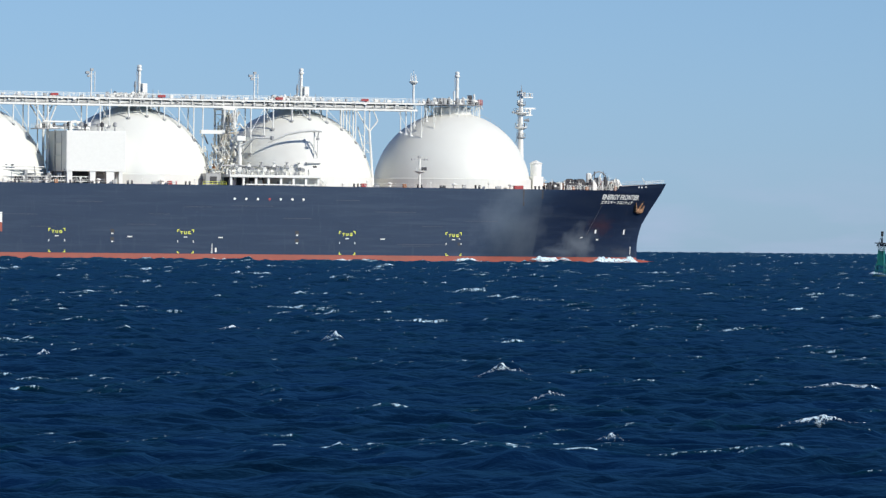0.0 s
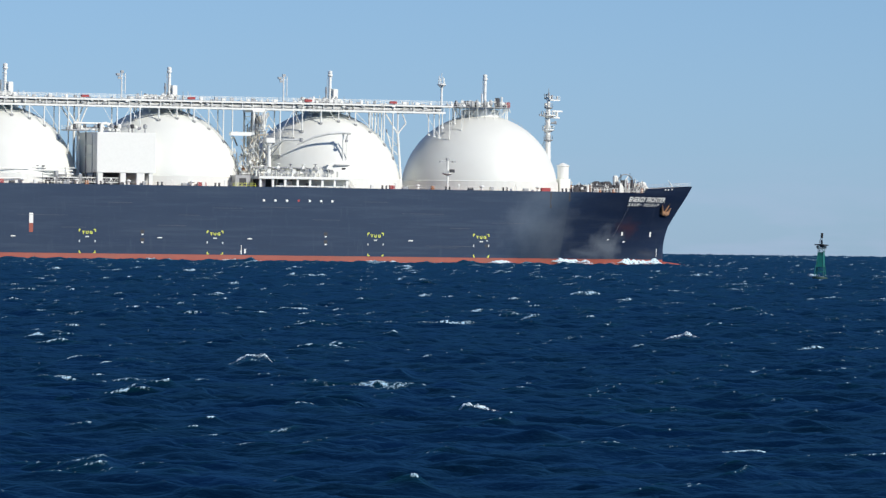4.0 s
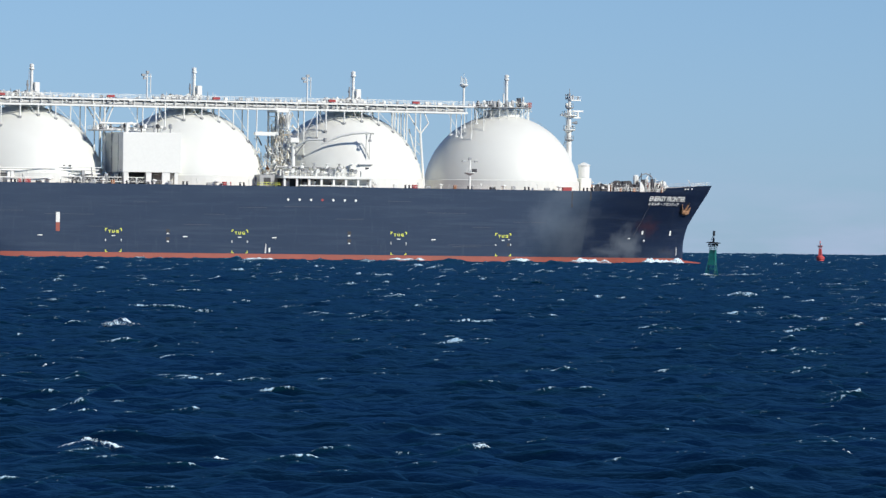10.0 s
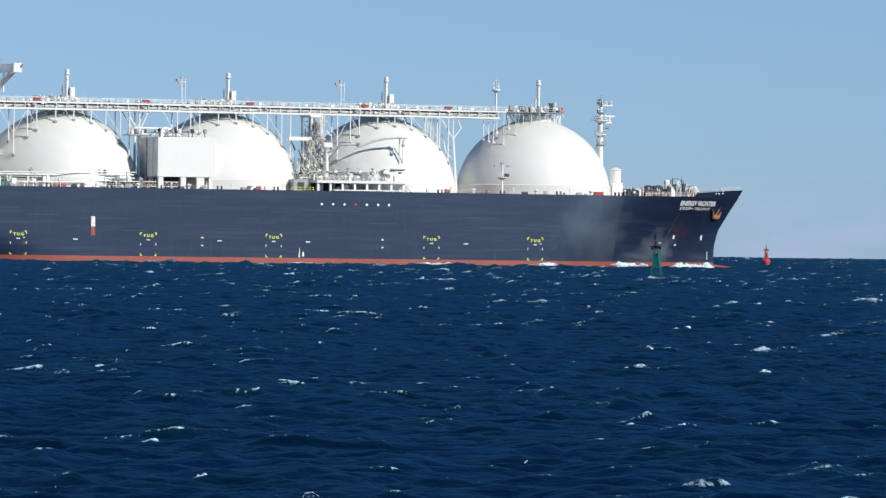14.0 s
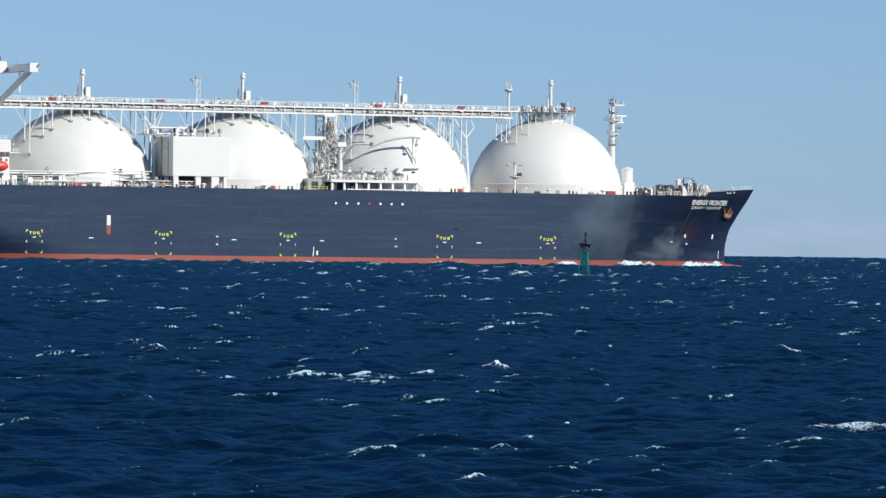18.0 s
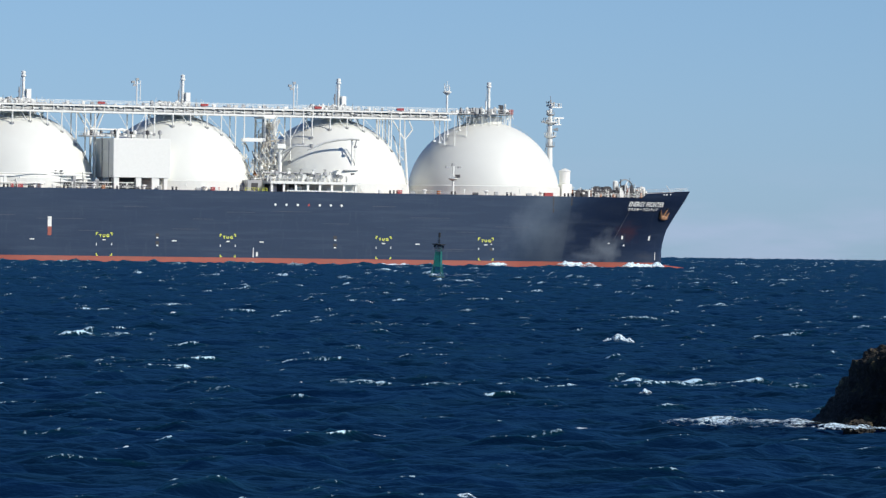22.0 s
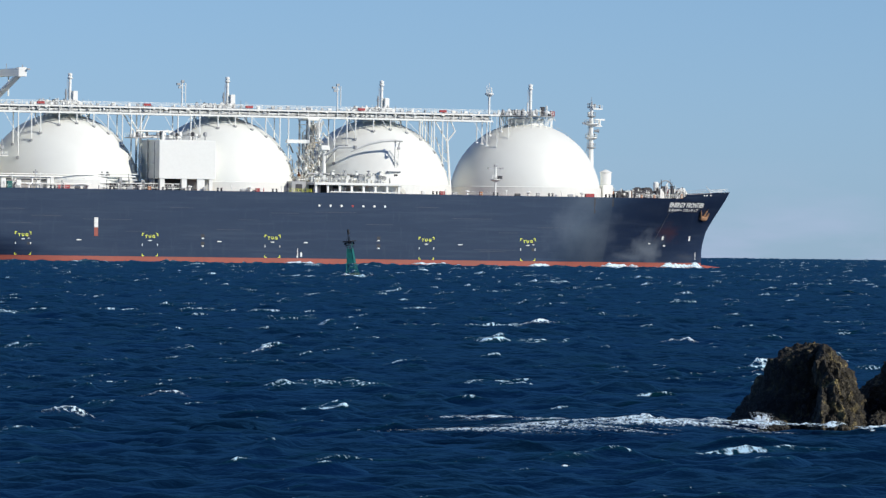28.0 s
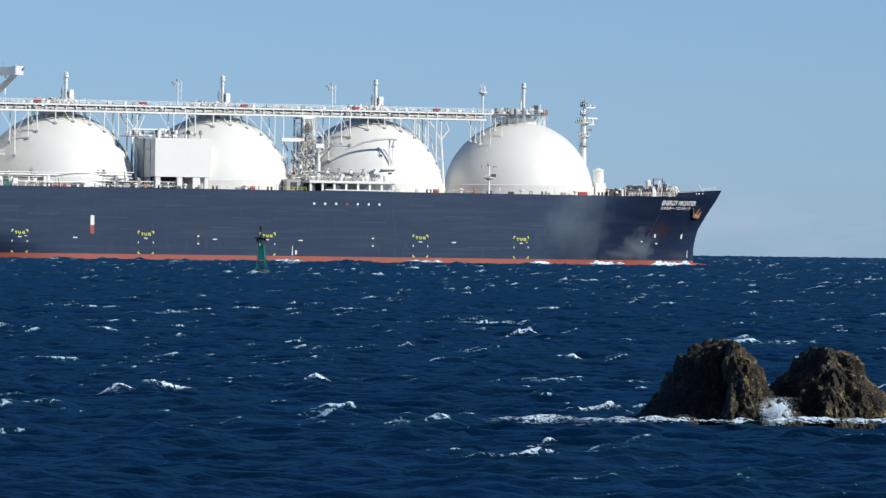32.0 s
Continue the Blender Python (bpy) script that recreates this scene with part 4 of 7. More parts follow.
    part("deck_shelter", Shape().box(-80.5, -76.2, -20, -15, DECKZ - 0.2, 23.2, 0.05), STEEL, m, "grey deck shelter")
    # dark plate on the wall paints the shade inside an opening
    part("opening_shade", Shape().box(-79.4, -77.4, -20.05, -19.9, DECKZ + 0.2, 22.4), DARK, m)
    # hose crane
    cr = part("hose_crane", Shape().lathe(-69.5, -16, [(0.75, 22.9), (0.6, 24.5), (0.52, 31.2), (0.8, 31.6), (0.8, 32.1)], 14), WHITE, ship, "white slewing hose crane with its boom out")
    part("crane_cab", Shape().box(-70.8, -68.2, -17.2, -14.8, 32.1, 33.4, 0.15), WHITE, cr)
    part("cab_rail", rail(Shape(), [(-70.8, -17.2, 33.4), (-68.2, -17.2, 33.4), (-68.2, -14.8, 33.4)], 1.2, 0.7, 0.06, 2), STEEL, cr)
    part("boom", Shape().tube((-69.2, -16.6, 30.8), (-66.4, -19.2, 32.9), 0.3, 8).tube((-66.4, -19.2, 32.9), (-62.6, -21.6, 32.9), 0.3, 8), WHITE, cr, "white folded boom")
    part("boom_head", Shape().lathe(-62.4, -21.7, [(0.5, 32.3), (0.5, 33.4)], 10), STEEL, cr)
    part("hydraulic_ram", Shape().tube((-69.2, -16.6, 28.6), (-66.8, -18.9, 32.5), 0.14, 6), STEEL, cr)
    # gangway davit against the third tank
    gd = part("davit", Shape().tube((-49.7, -20, DECKZ - 0.2), (-49.7, -20, 34.9), 0.2, 8).tube((-48.7, -20, 26.5), (-48.7, -20, 34.2), 0.12, 8), WHITE, ship, "white davit post in front of a tank")
    part("davit_arm", Shape().tube((-49.7, -20, 34.6), (-50.0, -21.3, 35.1), 0.3, 8).tube((-48.2, -21.9, 34.9), (-50.2, -21.3, 35.1), 0.34, 8).tube((-50.2, -21.3, 35.1), (-53.7, -20.2, 34.8), 0.38, 8)
         .tube((-53.7, -20.2, 34.8), (-56.9, -18.7, 34.0), 0.36, 8).tube((-56.9, -18.7, 34.0), (-61.6, -16.1, 31.8), 0.34, 8, 0.24), WHITE, gd, "white stowed jib, bent over the manifold")
    part("jib_hook", Shape().tube((-49.0, -21.7, 34.9), (-49.4, -21.9, 33.2), 0.14, 6).box(-49.8, -49.0, -22.2, -21.6, 32.5, 33.2, 0.1), STEEL, gd)
    part("davit_platform", Shape().box(-52.2, -48.2, -21.2, -18.8, 26.2, 26.5), STEEL, gd)
    part("davit_winch", Shape().box(-50.3, -49.1, -20.9, -20.2, 23.4, 25.6, 0.1), DARK, gd, "dark winch box")
    lad = Shape()
    for k in range(24):
        lad.bar((-49.5, -20.2, 26.6 + 0.33 * k), (-48.8, -20.2, 26.6 + 0.33 * k), 0.04)
    part("ladder", lad, STEEL, gd)


manifold()


def machinery_house():
    h = part("machinery_house", Shape().box(-120.5, -103.9, -22.4, -5.0, 23.3, 34.0, 0.12), WHITE, ship, "white cargo machinery house on stilts")
    for x, w in ((-119.4, 0.7), (-113.0, 0.75), (-108.1, 1.1), (-105.2, 0.5)):
        for y in (-21.6, -8.4):
            part("stilt", Shape().box(x - w, x + w, y - 0.6, y + 0.6, DECKZ - 0.3, 23.3), WHITE, h)
    # upright dark sheet stands in for the shade between the stilts
    part("stilt_shade", Shape().box(-119, -105, -15.2, -14.9, DECKZ - 0.2, 23.3), DARK, h, "dark sheet for the shade under the house")
    part("roof_rail", rail(Shape(), [(-120.3, -10.5, 34), (-120.3, -22.3, 34), (-104.5, -22.3, 34)], 1.0, 1.6, 0.045, 2), WHITE, h)
    rng = random.Random(9)
    for k in range(10):
        x = -119.5 + 1.55 * k
        v = Shape().tube((x, -18 + (k % 3) * 1.6, 34), (x, -18 + (k % 3) * 1.6, 35.2 + 0.5 * (k % 2)), 0.2, 8)
        v.lathe(x, -18 + (k % 3) * 1.6, [(0.25, 35.1), (0.55, 35.3), (0.55, 35.7 + 0.4 * (k % 2)), (0.2, 36.0 + 0.4 * (k % 2))], 10)
        part("roof_vent", v, (STEEL, DARK, WHITE)[k % 3], h)
    for x0, x1, y, z in ((-124.5, -113, -13, 35.2), (-124.5, -114, -14.5, 36.4), (-123, -112, -16, 34.7)):
        part("roof_pipe", Shape().tube((x0, y, z), (x1, y, z), 0.26, 8).tube((x1, y, z), (x1, y, 34), 0.26, 8), (WHITE, STEEL)[int(x1) % 2], h)
    p = part("valve_platform", Shape().box(-126.4, -120.4, -16.5, -10, 34.4, 34.7), STEEL, h, "grey platform with valves")
    part("platform_rail", rail(Shape(), [(-126.3, -10, 34.7), (-126.3, -16.4, 34.7), (-120.5, -16.4, 34.7)], 1.1, 1.0, 0.05, 2), WHITE, h)
    for k in range(6):
        x = -126 + 0.95 * k
        part("platform_valve", Shape().box(x - 0.3, x + 0.3, -14.5, -13.6, 34.7, 35.4 + 0.35 * (k % 3), 0.06).tube((x, -14, 35.2), (x, -14, 36.8), 0.12, 6), (STEEL, WHITE, DARK)[k % 3], h)
    part("elbow_duct", Shape().tube((-117.6, -17, 34), (-117.6, -17, 36.2), 0.4, 10).tube((-117.6, -17, 36.2), (-116, -17, 36.5), 0.4, 10).tube((-116, -17, 36.5), (-115.4, -17, 35.6), 0.4, 10), WHITE, h, "white curved duct")
    # galleries, door and stair on the after side
    for z in (27.4, 30.6):
        part("side_gallery", Shape().box(-121.5, -120.4, -20, -14, z, z + 0.12), WHITE, h)
        part("gallery_rail", rail(Shape(), [(-121.4, -20, z + 0.12), (-121.4, -14, z + 0.12)], 1.0, 1.4, 0.04, 2), WHITE, h)
    part("side_door", Shape().box(-120.47, -120.38, -17.4, -16.2, 27.6, 29.7), STEEL, h)
    part("louvre", Shape().box(-120.48, -120.38, -14.6, -12.6, 30.9, 32.6), DARK, h, "dark louvre")
    part("downpipe", Shape().tube((-120.7, -13.5, DECKZ), (-120.7, -13.5, 34.2), 0.22, 8).tube((-121.2, -20.6, 23), (-121.2, -20.6, 33.5), 0.12, 8), STEEL, h)


machinery_house()


def deck_gear():
    # long side pipes, racks and the odd box along the starboard deck edge
    pr = part("deck_pipe", Shape().tube((-172, -20, 23.2), (-131, -20, 23.2), 0.32, 10), WHITE, ship, "white pipe along the deck on posts")
    part("deck_pipe", Shape().tube((-172, -19, 22.5), (-128, -19, 22.5), 0.2, 8), STEEL, ship)
    for k in range(9):
        x = -171 + 4.9 * k
        part("pipe_post", Shape().box(x - 0.22, x + 0.22, -20.2, -18.8, DECKZ - 0.3, 23.0), WHITE, pr)
    for x in (-155.4, -138.6):
        part("monitor", Shape().tube((x, -20, 23.4), (x, -20, 25.2), 0.22, 8).box(x - 0.6, x + 0.6, -20.4, -19.6, 24.2, 24.8, 0.1), STEEL, pr, "fire monitor on a riser")
    for x in (-137.6, -136.4, -134.6):
        part("valve", Shape().lathe(x, -20.3, [(0.3, 23.3), (0.6, 23.6), (0.6, 24.1), (0.15, 24.4), (0.5, 24.9), (0.1, 25)], 8), STEEL, pr)
    rk = part("pipe_rack", Shape().box(-138.4, -113.9, -21.6, -20.4, 21.75, 21.95), WHITE, ship, "white gangway rack lying along the deck")
    part("rack_beam", Shape().box(-138.4, -113.9, -21.6, -21.4, 20.55, 20.75), WHITE, rk)
    # dark sheet behind the struts, put in for the rack's shaded inside
    part("rack_shade", Shape().box(-138, -114.4, -20.6, -20.4, 20.6, 21.7), DARK, rk)
    for k in range(19):
        x = -138.3 + 1.35 * k
        part("rack_strut", Shape().bar((x, -21.5, 20.7), (x + 0.67, -21.5, 21.8), 0.06).bar((x + 0.67, -21.5, 21.8), (x + 1.3, -21.5, 20.7), 0.06), WHITE, rk)
    for x in (-136, -127, -116):
        part("rack_foot", Shape().box(x - 0.3, x + 0.3, -21.5, -20.5, DECKZ - 0.3, 20.6), STEEL, rk)
    for x, w in ((-147.4, 0.9), (-149.6, 0.4), (-91.0, 1.2), (-36.5, 0.7), (8.6, 1.3)):
        part("fire_locker", Shape().box(x - w, x + w, -23.3, -22.2, DECKZ - 0.25, DECKZ + 0.95, 0.06), REDP, ship, "red fire locker on deck")
    for y, z, r in ((-21.5, 23.9, 0.14), (-22.2, 21.4, 0.16)):
        part("deck_pipe", Shape().tube((-171, y, z), (-139 if z > 22 else -140, y, z), r, 8), WHITE, ship)
    more = random.Random(33)
    for k in range(34):
        x = more.uniform(-137.5, -118) if k % 2 else more.uniform(-171, -138)
        z = more.uniform(21.6, 24.2)
        if k % 3:
            part("pipe_riser", Shape().tube((x, -21, DECKZ - 0.2), (x, -21, z + 0.4), more.uniform(0.07, 0.16), 6), (WHITE, STEEL)[k % 2], ship)
        else:
            part("valve_box", Shape().box(x - 0.4, x + 0.5, -21.6, -20.9, DECKZ - 0.2, z - 0.4, 0.06), (WHITE, STEEL)[k % 2], ship)
    for y, z, r in ((-20.9, 23.6, 0.2), (-20.9, 22.7, 0.16), (-20.9, 24.3, 0.12)):
        part("rack_pipe", Shape().tube((-138.2, y, z), (-125 - r * 9, y, z), r, 8), WHITE, rk)
    rng = random.Random(21)
    x = -168.0
    k = 0
    while x < 21:
        if not (-83 < x < -46):
            kind = k % 5
            y = -23.4 + max(0, (x - 4) * 0.07)
            s = Shape()
            if kind == 0:
                s.lathe(x, y, [(0.3, DECKZ - 0.25), (0.28, DECKZ + 0.75), (0.4, DECKZ + 0.85), (0.1, DECKZ + 0.9)], 8).lathe(x + 1.1, y, [(0.3, DECKZ - 0.25), (0.28, DECKZ + 0.75), (0.4, DECKZ + 0.85), (0.1, DECKZ + 0.9)], 8)
                part("bollard", s, DARK, ship)
            elif kind == 1:
                s.tube((x, y, DECKZ - 0.25), (x, y, DECKZ + 1.4), 0.09, 6).box(x - 0.25, x + 0.25, y - 0.2, y + 0.2, DECKZ + 1.2, DECKZ + 1.6)
                part("deck_light", s, WHITE, ship)
            elif kind == 2:
                s.box(x - 0.8, x + 0.8, y - 0.3, y + 0.5, DECKZ - 0.25, DECKZ + 0.7, 0.1)
                part("fairlead", s, (STEEL, DARK)[k % 2], ship)
            elif kind == 3:
                s.lathe(x, y + 1, [(0.35, DECKZ - 0.25), (0.35, DECKZ + 0.7), (0.7, DECKZ + 0.9), (0.7, DECKZ + 1.15), (0.1, DECKZ + 1.4)], 10)
                part("mushroom_vent", s, WHITE, ship)
            else:
                s.box(x - 0.5, x + 0.5, y, y + 0.7, DECKZ - 0.25, DECKZ + 1.0, 0.08)
                part("deck_box", s, (WHITE, STEEL, RUST)[k % 3], ship)
        x += rng.uniform(2.4, 4.2)
        k += 1
    part("side_rail", rail(Shape(), [(-172, -24.2, DECKZ), (-83, -24.2, DECKZ)], 1.0, 2.4, 0.04, 2), WHITE, ship)
    part("side_rail", rail(Shape(), [(-46, -24.2, DECKZ), (6, -24.1, DECKZ)], 1.0, 2.4, 0.04, 2), WHITE, ship)
    # lamp post with a camera box beside the foremost tank
    lp = part("lamp_post", Shape().tube((-19.6, -21, DECKZ - 0.3), (-19.6, -21, 28.2), 0.3, 10), WHITE, ship, "white deck lamp post with a small platform")
    part("post_platform", Shape().lathe(-19.6, -21, [(0.5, 24.0), (1.5, 24.5), (1.5, 24.75)], 14), WHITE, lp)
    part("control_box", Shape().box(-19.2, -18.0, -22.3, -21.3, 24.8, 25.7, 0.06), DARK, lp, "dark control box")
    part("lamp_arm", Shape().bar((-21.4, -21, 27.8), (-17.8, -21, 27.8), 0.12).box(-21.9, -21.0, -21.4, -20.6, 27.5, 28.0).box(-18.2, -17.3, -21.4, -20.6, 27.5, 28.0).box(-20.0, -19.2, -21.4, -20.6, 28.1, 28.8), STEEL, lp)
    part("post_rail", rail(Shape(), [(-21, -22.2, 24.75), (-18.2, -22.2, 24.75)], 1.0, 0.7, 0.05, 2), WHITE, lp)


deck_gear()


def forecastle():
    # foremast
    fx = 18.8
    m = part("foremast", Shape().lathe(fx, 0, [(0.9, DECKZ - 0.3), (0.76, 30), (0.58, 38), (0.42, 46.6), (0.25, 46.8)], 14), WHITE, ship, "white foremast with platforms and radar")
    for z, r in ((41.4, 2.1), (37.4, 1.7)):
        part("mast_platform", Shape().lathe(fx, 0, [(0.7, z - 0.7), (r, z - 0.1), (r, z + 0.15)], 16), WHITE, m)
        ringp = [(fx + r * math.cos(a), r * math.sin(a), z + 0.15) for a in [2 * math.pi * k / 10 for k in range(11)]]
        part("platform_rail", rail(Shape(), ringp, 1.0, 1.2, 0.06, 2), WHITE, m)
    part("yard", Shape().box(fx - 0.6, fx + 3.4, -0.35, 0.35, 45.5, 45.85, 0.05), WHITE, m)
    part("yard_rail", rail(Shape(), [(fx - 0.5, -0.3, 45.85), (fx + 3.3, -0.3, 45.85)], 0.9, 0.8, 0.06, 2), WHITE, m)
    part("mast_light", Shape().lathe(fx + 2.6, 0, [(0.3, 45.85), (0.3, 46.6), (0.1, 46.8)], 8), STEEL, m)
    part("mast_light", Shape().lathe(fx, 0, [(0.3, 46.8), (0.3, 47.6), (0.08, 47.8), (0.06, 49.0)], 8), STEEL, m)
    part("radar_bracket", Shape().box(fx, fx + 3.2, -0.4, 0.4, 40.6, 40.95).lathe(fx + 2.6, 0, [(0.35, 40.9), (0.3, 42.4)], 8), WHITE, m)
    part("radar_scanner", Shape().box(fx + 1.0, fx + 4.2, -0.2, 0.2, 42.4, 42.85, 0.08), WHITE, m, "white radar scanner bar")
    part("side_arm", Shape().bar((fx - 2.4, 0, 41.3), (fx, 0, 41.3), 0.14).box(fx - 2.7, fx - 1.9, -0.3, 0.3, 41.2, 41.8), STEEL, m)
    part("fog_horn", Shape().tube((fx + 0.6, -0.6, 39.3), (fx + 2.0, -0.8, 39.4), 0.2, 8, 0.5), STEEL, m)
    lad = Shape()
    for y in (-0.3, 0.3):
        lad.bar((fx - 1.35, y, DECKZ), (fx - 0.95, y, 40.8), 0.06)
    for k in range(44):
        u = k / 44
        lad.bar((fx - 1.35 + 0.4 * u, -0.3, DECKZ + 0.5 + 20 * u), (fx - 1.35 + 0.4 * u, 0.3, DECKZ + 0.5 + 20 * u), 0.04)
    part("mast_ladder", lad, STEEL, m)
    for z, r in ((43.6, 1.2), (34.6, 1.3)):
        part("mast_platform", Shape().lathe(fx, 0, [(0.5, z - 0.5), (r, z - 0.1), (r, z + 0.1)], 14), STEEL, m)
        ringp = [(fx + r * math.cos(a), r * math.sin(a), z + 0.1) for a in [2 * math.pi * k / 8 for k in range(9)]]
        part("platform_rail", rail(Shape(), ringp, 1.0, 0.8, 0.06, 2), STEEL, m)
    gear = random.Random(71)
    for k in range(18):
        z = gear.choice((34.7, 37.5, 41.5, 43.7, 45.9))
        a, r = gear.uniform(0, 6.28), gear.uniform(0.7, 1.3)
        x, y = fx + r * math.cos(a), r * math.sin(a)
        h = gear.uniform(0.4, 1.2)
        if k % 2:
            part("mast_lamp", Shape().lathe(x, y, [(0.08, z), (0.08, z + h), (0.22, z + h + 0.05), (0.2, z + h + 0.4), (0.05, z + h + 0.45)], 8), (STEEL, DARK, WHITE)[k % 3], m)
        else:
            part("mast_box", Shape().box(x - 0.25, x + 0.25, y - 0.25, y + 0.25, z, z + h, 0.04), (STEEL, WHITE)[k // 2 % 2], m)
    part("cable_run", Shape().box(fx - 0.95, fx - 0.75, -0.6, -0.4, DECKZ + 1, 43.0), STEEL, m, "grey cable run up the mast")
    for y in (-1, 1):
        part("stay", Shape().tube((fx - 0.4, y * 0.3, 36), (fx - 4.2, y * 6, DECKZ), 0.07, 5), STEEL, m)
    # bosun's store vent house
    h = part("vent_house", Shape().box(18.9, 22.1, -8.6, -4.6, DECKZ - 0.3, 23.8, 0.15), WHITE, ship, "white ventilator house with a round top")
    part("ventilator", Shape().lathe(20.6, -6.6, [(1.3, 23.7), (1.55, 24.0), (1.6, 27.2), (1.8, 27.3), (1.8, 27.5), (0.3, 28.2)], 22), WHITE, h, "white round ventilator with a conical cap", smooth=False)
    part("house_leg", Shape().box(17.2, 18.2, -8.4, -7.2, DECKZ - 0.3, 22.6, 0.1), WHITE, h)
    # windlasses, winches and mooring gear
    rng = random.Random(5)
    def winch(x, y, sc, mat, drum, turn):
        w = part("mooring_winch", Shape().box(x - 1.6 * sc, x + 1.6 * sc, y - 0.9, y + 0.9, DECKZ - 0.3, DECKZ + 0.35, 0.05), STEEL, ship, "mooring winch with rope drums")
        a = Shape()
        for k in (-1.1, 0.9):
            c0, c1 = (Vector((x + k * sc - 0.55, y, DECKZ + 1.3 * sc)), Vector((x + k * sc + 0.55, y, DECKZ + 1.3 * sc))) if turn else (Vector((x + k * sc, y - 0.7, DECKZ + 1.3 * sc)), Vector((x + k * sc, y + 0.7, DECKZ + 1.3 * sc)))
            d = (c1 - c0).normalized() * 0.1
            s = Shape().tube(c0, c1, 0.55 * sc, 14)
            part("rope_drum", s, drum if k < 0 else DARK, w, "drum wound with rope")
            part("drum_flange", Shape().tube(c0 - d, c0, 0.8 * sc, 16), REDP if drum is REDP and k < 0 else mat, w)
            part("drum_flange", Shape().tube(c1, c1 + d, 0.8 * sc, 16), REDP if drum is REDP and k < 0 else mat, w)
        part("gear_case", Shape().box(x - 0.25, x + 0.35, y - 0.7, y + 0.8, DECKZ, DECKZ + min(2.0 * sc, 3.3), 0.12), mat, w)
        part("winch_motor", Shape().tube((x + 1.9 * sc, y, DECKZ + 0.9), (x + 2.7 * sc, y, DECKZ + 0.9), 0.4, 10), STEEL, w)
    for x, y, sc, mat, drum, turn in ((24.2, -9, 0.95, DARK, DARK, 0), (27.4, -5, 1.1, DARK, DARK, 1), (29.6, -10, 1.0, DARK, STEEL, 0), (32.4, -6, 1.2, DARK, STEEL, 1), (35.0, -9, 1.1, DARK, DARK, 0), (41.9, -6.5, 1.35, STEEL, REDP, 0), (36.6, 3, 1.6, DARK, STEEL, 0), (42.0, -4, 1.0, STEEL, DARK, 1)):
        winch(x, y, sc, mat, drum, turn)
    for k in range(26):
        x, y = 23 + 0.85 * k + rng.uniform(-0.3, 0.3), rng.uniform(-11, -2)
        h2 = rng.uniform(0.9, 2.6)
        s = Shape()
        if k % 4 == 0:
            s.lathe(x, y, [(0.4, DECKZ - 0.3), (0.35, DECKZ + h2 * 0.6), (0.55, DECKZ + h2 * 0.75), (0.1, DECKZ + h2 * 0.85)], 8)
            part("bitt", s, DARK, ship)
        elif k % 4 == 1:
            s.tube((x, y, DECKZ - 0.3), (x, y, DECKZ + h2 + 0.6), 0.1, 6).lathe(x, y, [(0.1, DECKZ + h2), (0.5, DECKZ + h2 + 0.1), (0.5, DECKZ + h2 + 0.2)], 8)
            part("hand_wheel_stand", s, (STEEL, WHITE)[k % 2], ship)
        elif k % 4 == 2:
            s.box(x - 0.5, x + 0.5, y - 0.5, y + 0.5, DECKZ - 0.3, DECKZ + h2 * 0.7, 0.1)
            part("rope_bin", s, (DARK, STEEL, WHITE)[k % 3], ship)
        else:
            s.tube((x, y, DECKZ + 0.6), (x + 1.6, y + 1, DECKZ + h2 + 0.5), 0.16, 6).tube((x, y, DECKZ - 0.3), (x, y, DECKZ + 0.9), 0.16, 6)
            part("chain_stopper", s, (DARK, STEEL)[k % 2], ship)
    for k in range(320):
        x, y = rng.uniform(22.5, 45.5), rng.uniform(-11.5, -4)
        h2 = rng.uniform(0.8, 2.9 + max(0, 2.8 - abs(x - 39) * 0.5))
        s = Shape()
        if k % 3 == 0:
            s.tube((x, y, DECKZ - 0.3), (x + rng.uniform(-0.4, 0.4), y, DECKZ + h2), rng.uniform(0.05, 0.13), 6)
            s.bar((x - 0.5, y, DECKZ + h2 * 0.8), (x + 0.5, y, DECKZ + h2 * 0.85), 0.08)
            part("gear_post", s, (WHITE, DARK, WHITE, DARK)[k % 4], ship)
        elif k % 3 == 1:
            s.box(x - rng.uniform(0.15, 0.45), x + rng.uniform(0.15, 0.45), y - 0.3, y + 0.3, DECKZ - 0.3, DECKZ + h2 * 0.7, 0.06)
            part("gear_box", s, (DARK, STEEL, DARK, RUST, WHITE)[k % 5], ship)
        else:
            s.tube((x, y, DECKZ - 0.3), (x, y, DECKZ + h2 * 0.7), 0.1, 6).tube((x, y, DECKZ + h2 * 0.7), (x + rng.uniform(-1.5, 1.5), y + 0.6, DECKZ + h2 * rng.uniform(0.3, 0.9)), 0.14, 6)
            part("rope_guide", s, (DARK, STEEL, DARK, WHITE)[k % 4], ship)
    # a curved hatch davit over the windlass
    d = Shape()
    for k in range(7):
        a, b = radians(170 - 21 * k), radians(170 - 21 * (k + 1))
        d.tube((40.6 + 2.2 * math.cos(a), -4, 23.2 + 2.2 * math.sin(a)), (40.6 + 2.2 * math.cos(b), -4, 23.2 + 2.2 * math.sin(b)), 0.16, 6)
    d.tube((38.4, -4, DECKZ - 0.3), (38.4, -4, 23.6), 0.16, 6).tube((42.6, -4, 22.9), (46.6, -4, 22.0), 0.14, 6)
    part("davit_arch", d, STEEL, ship, "grey curved davit arch")
    hb = Shape().box(36.6, 38.0, -5.2, -4.0, DECKZ - 0.3, 25.0, 0.3)
    part("winch_house", hb, WHITE, ship, "white winch control stand")
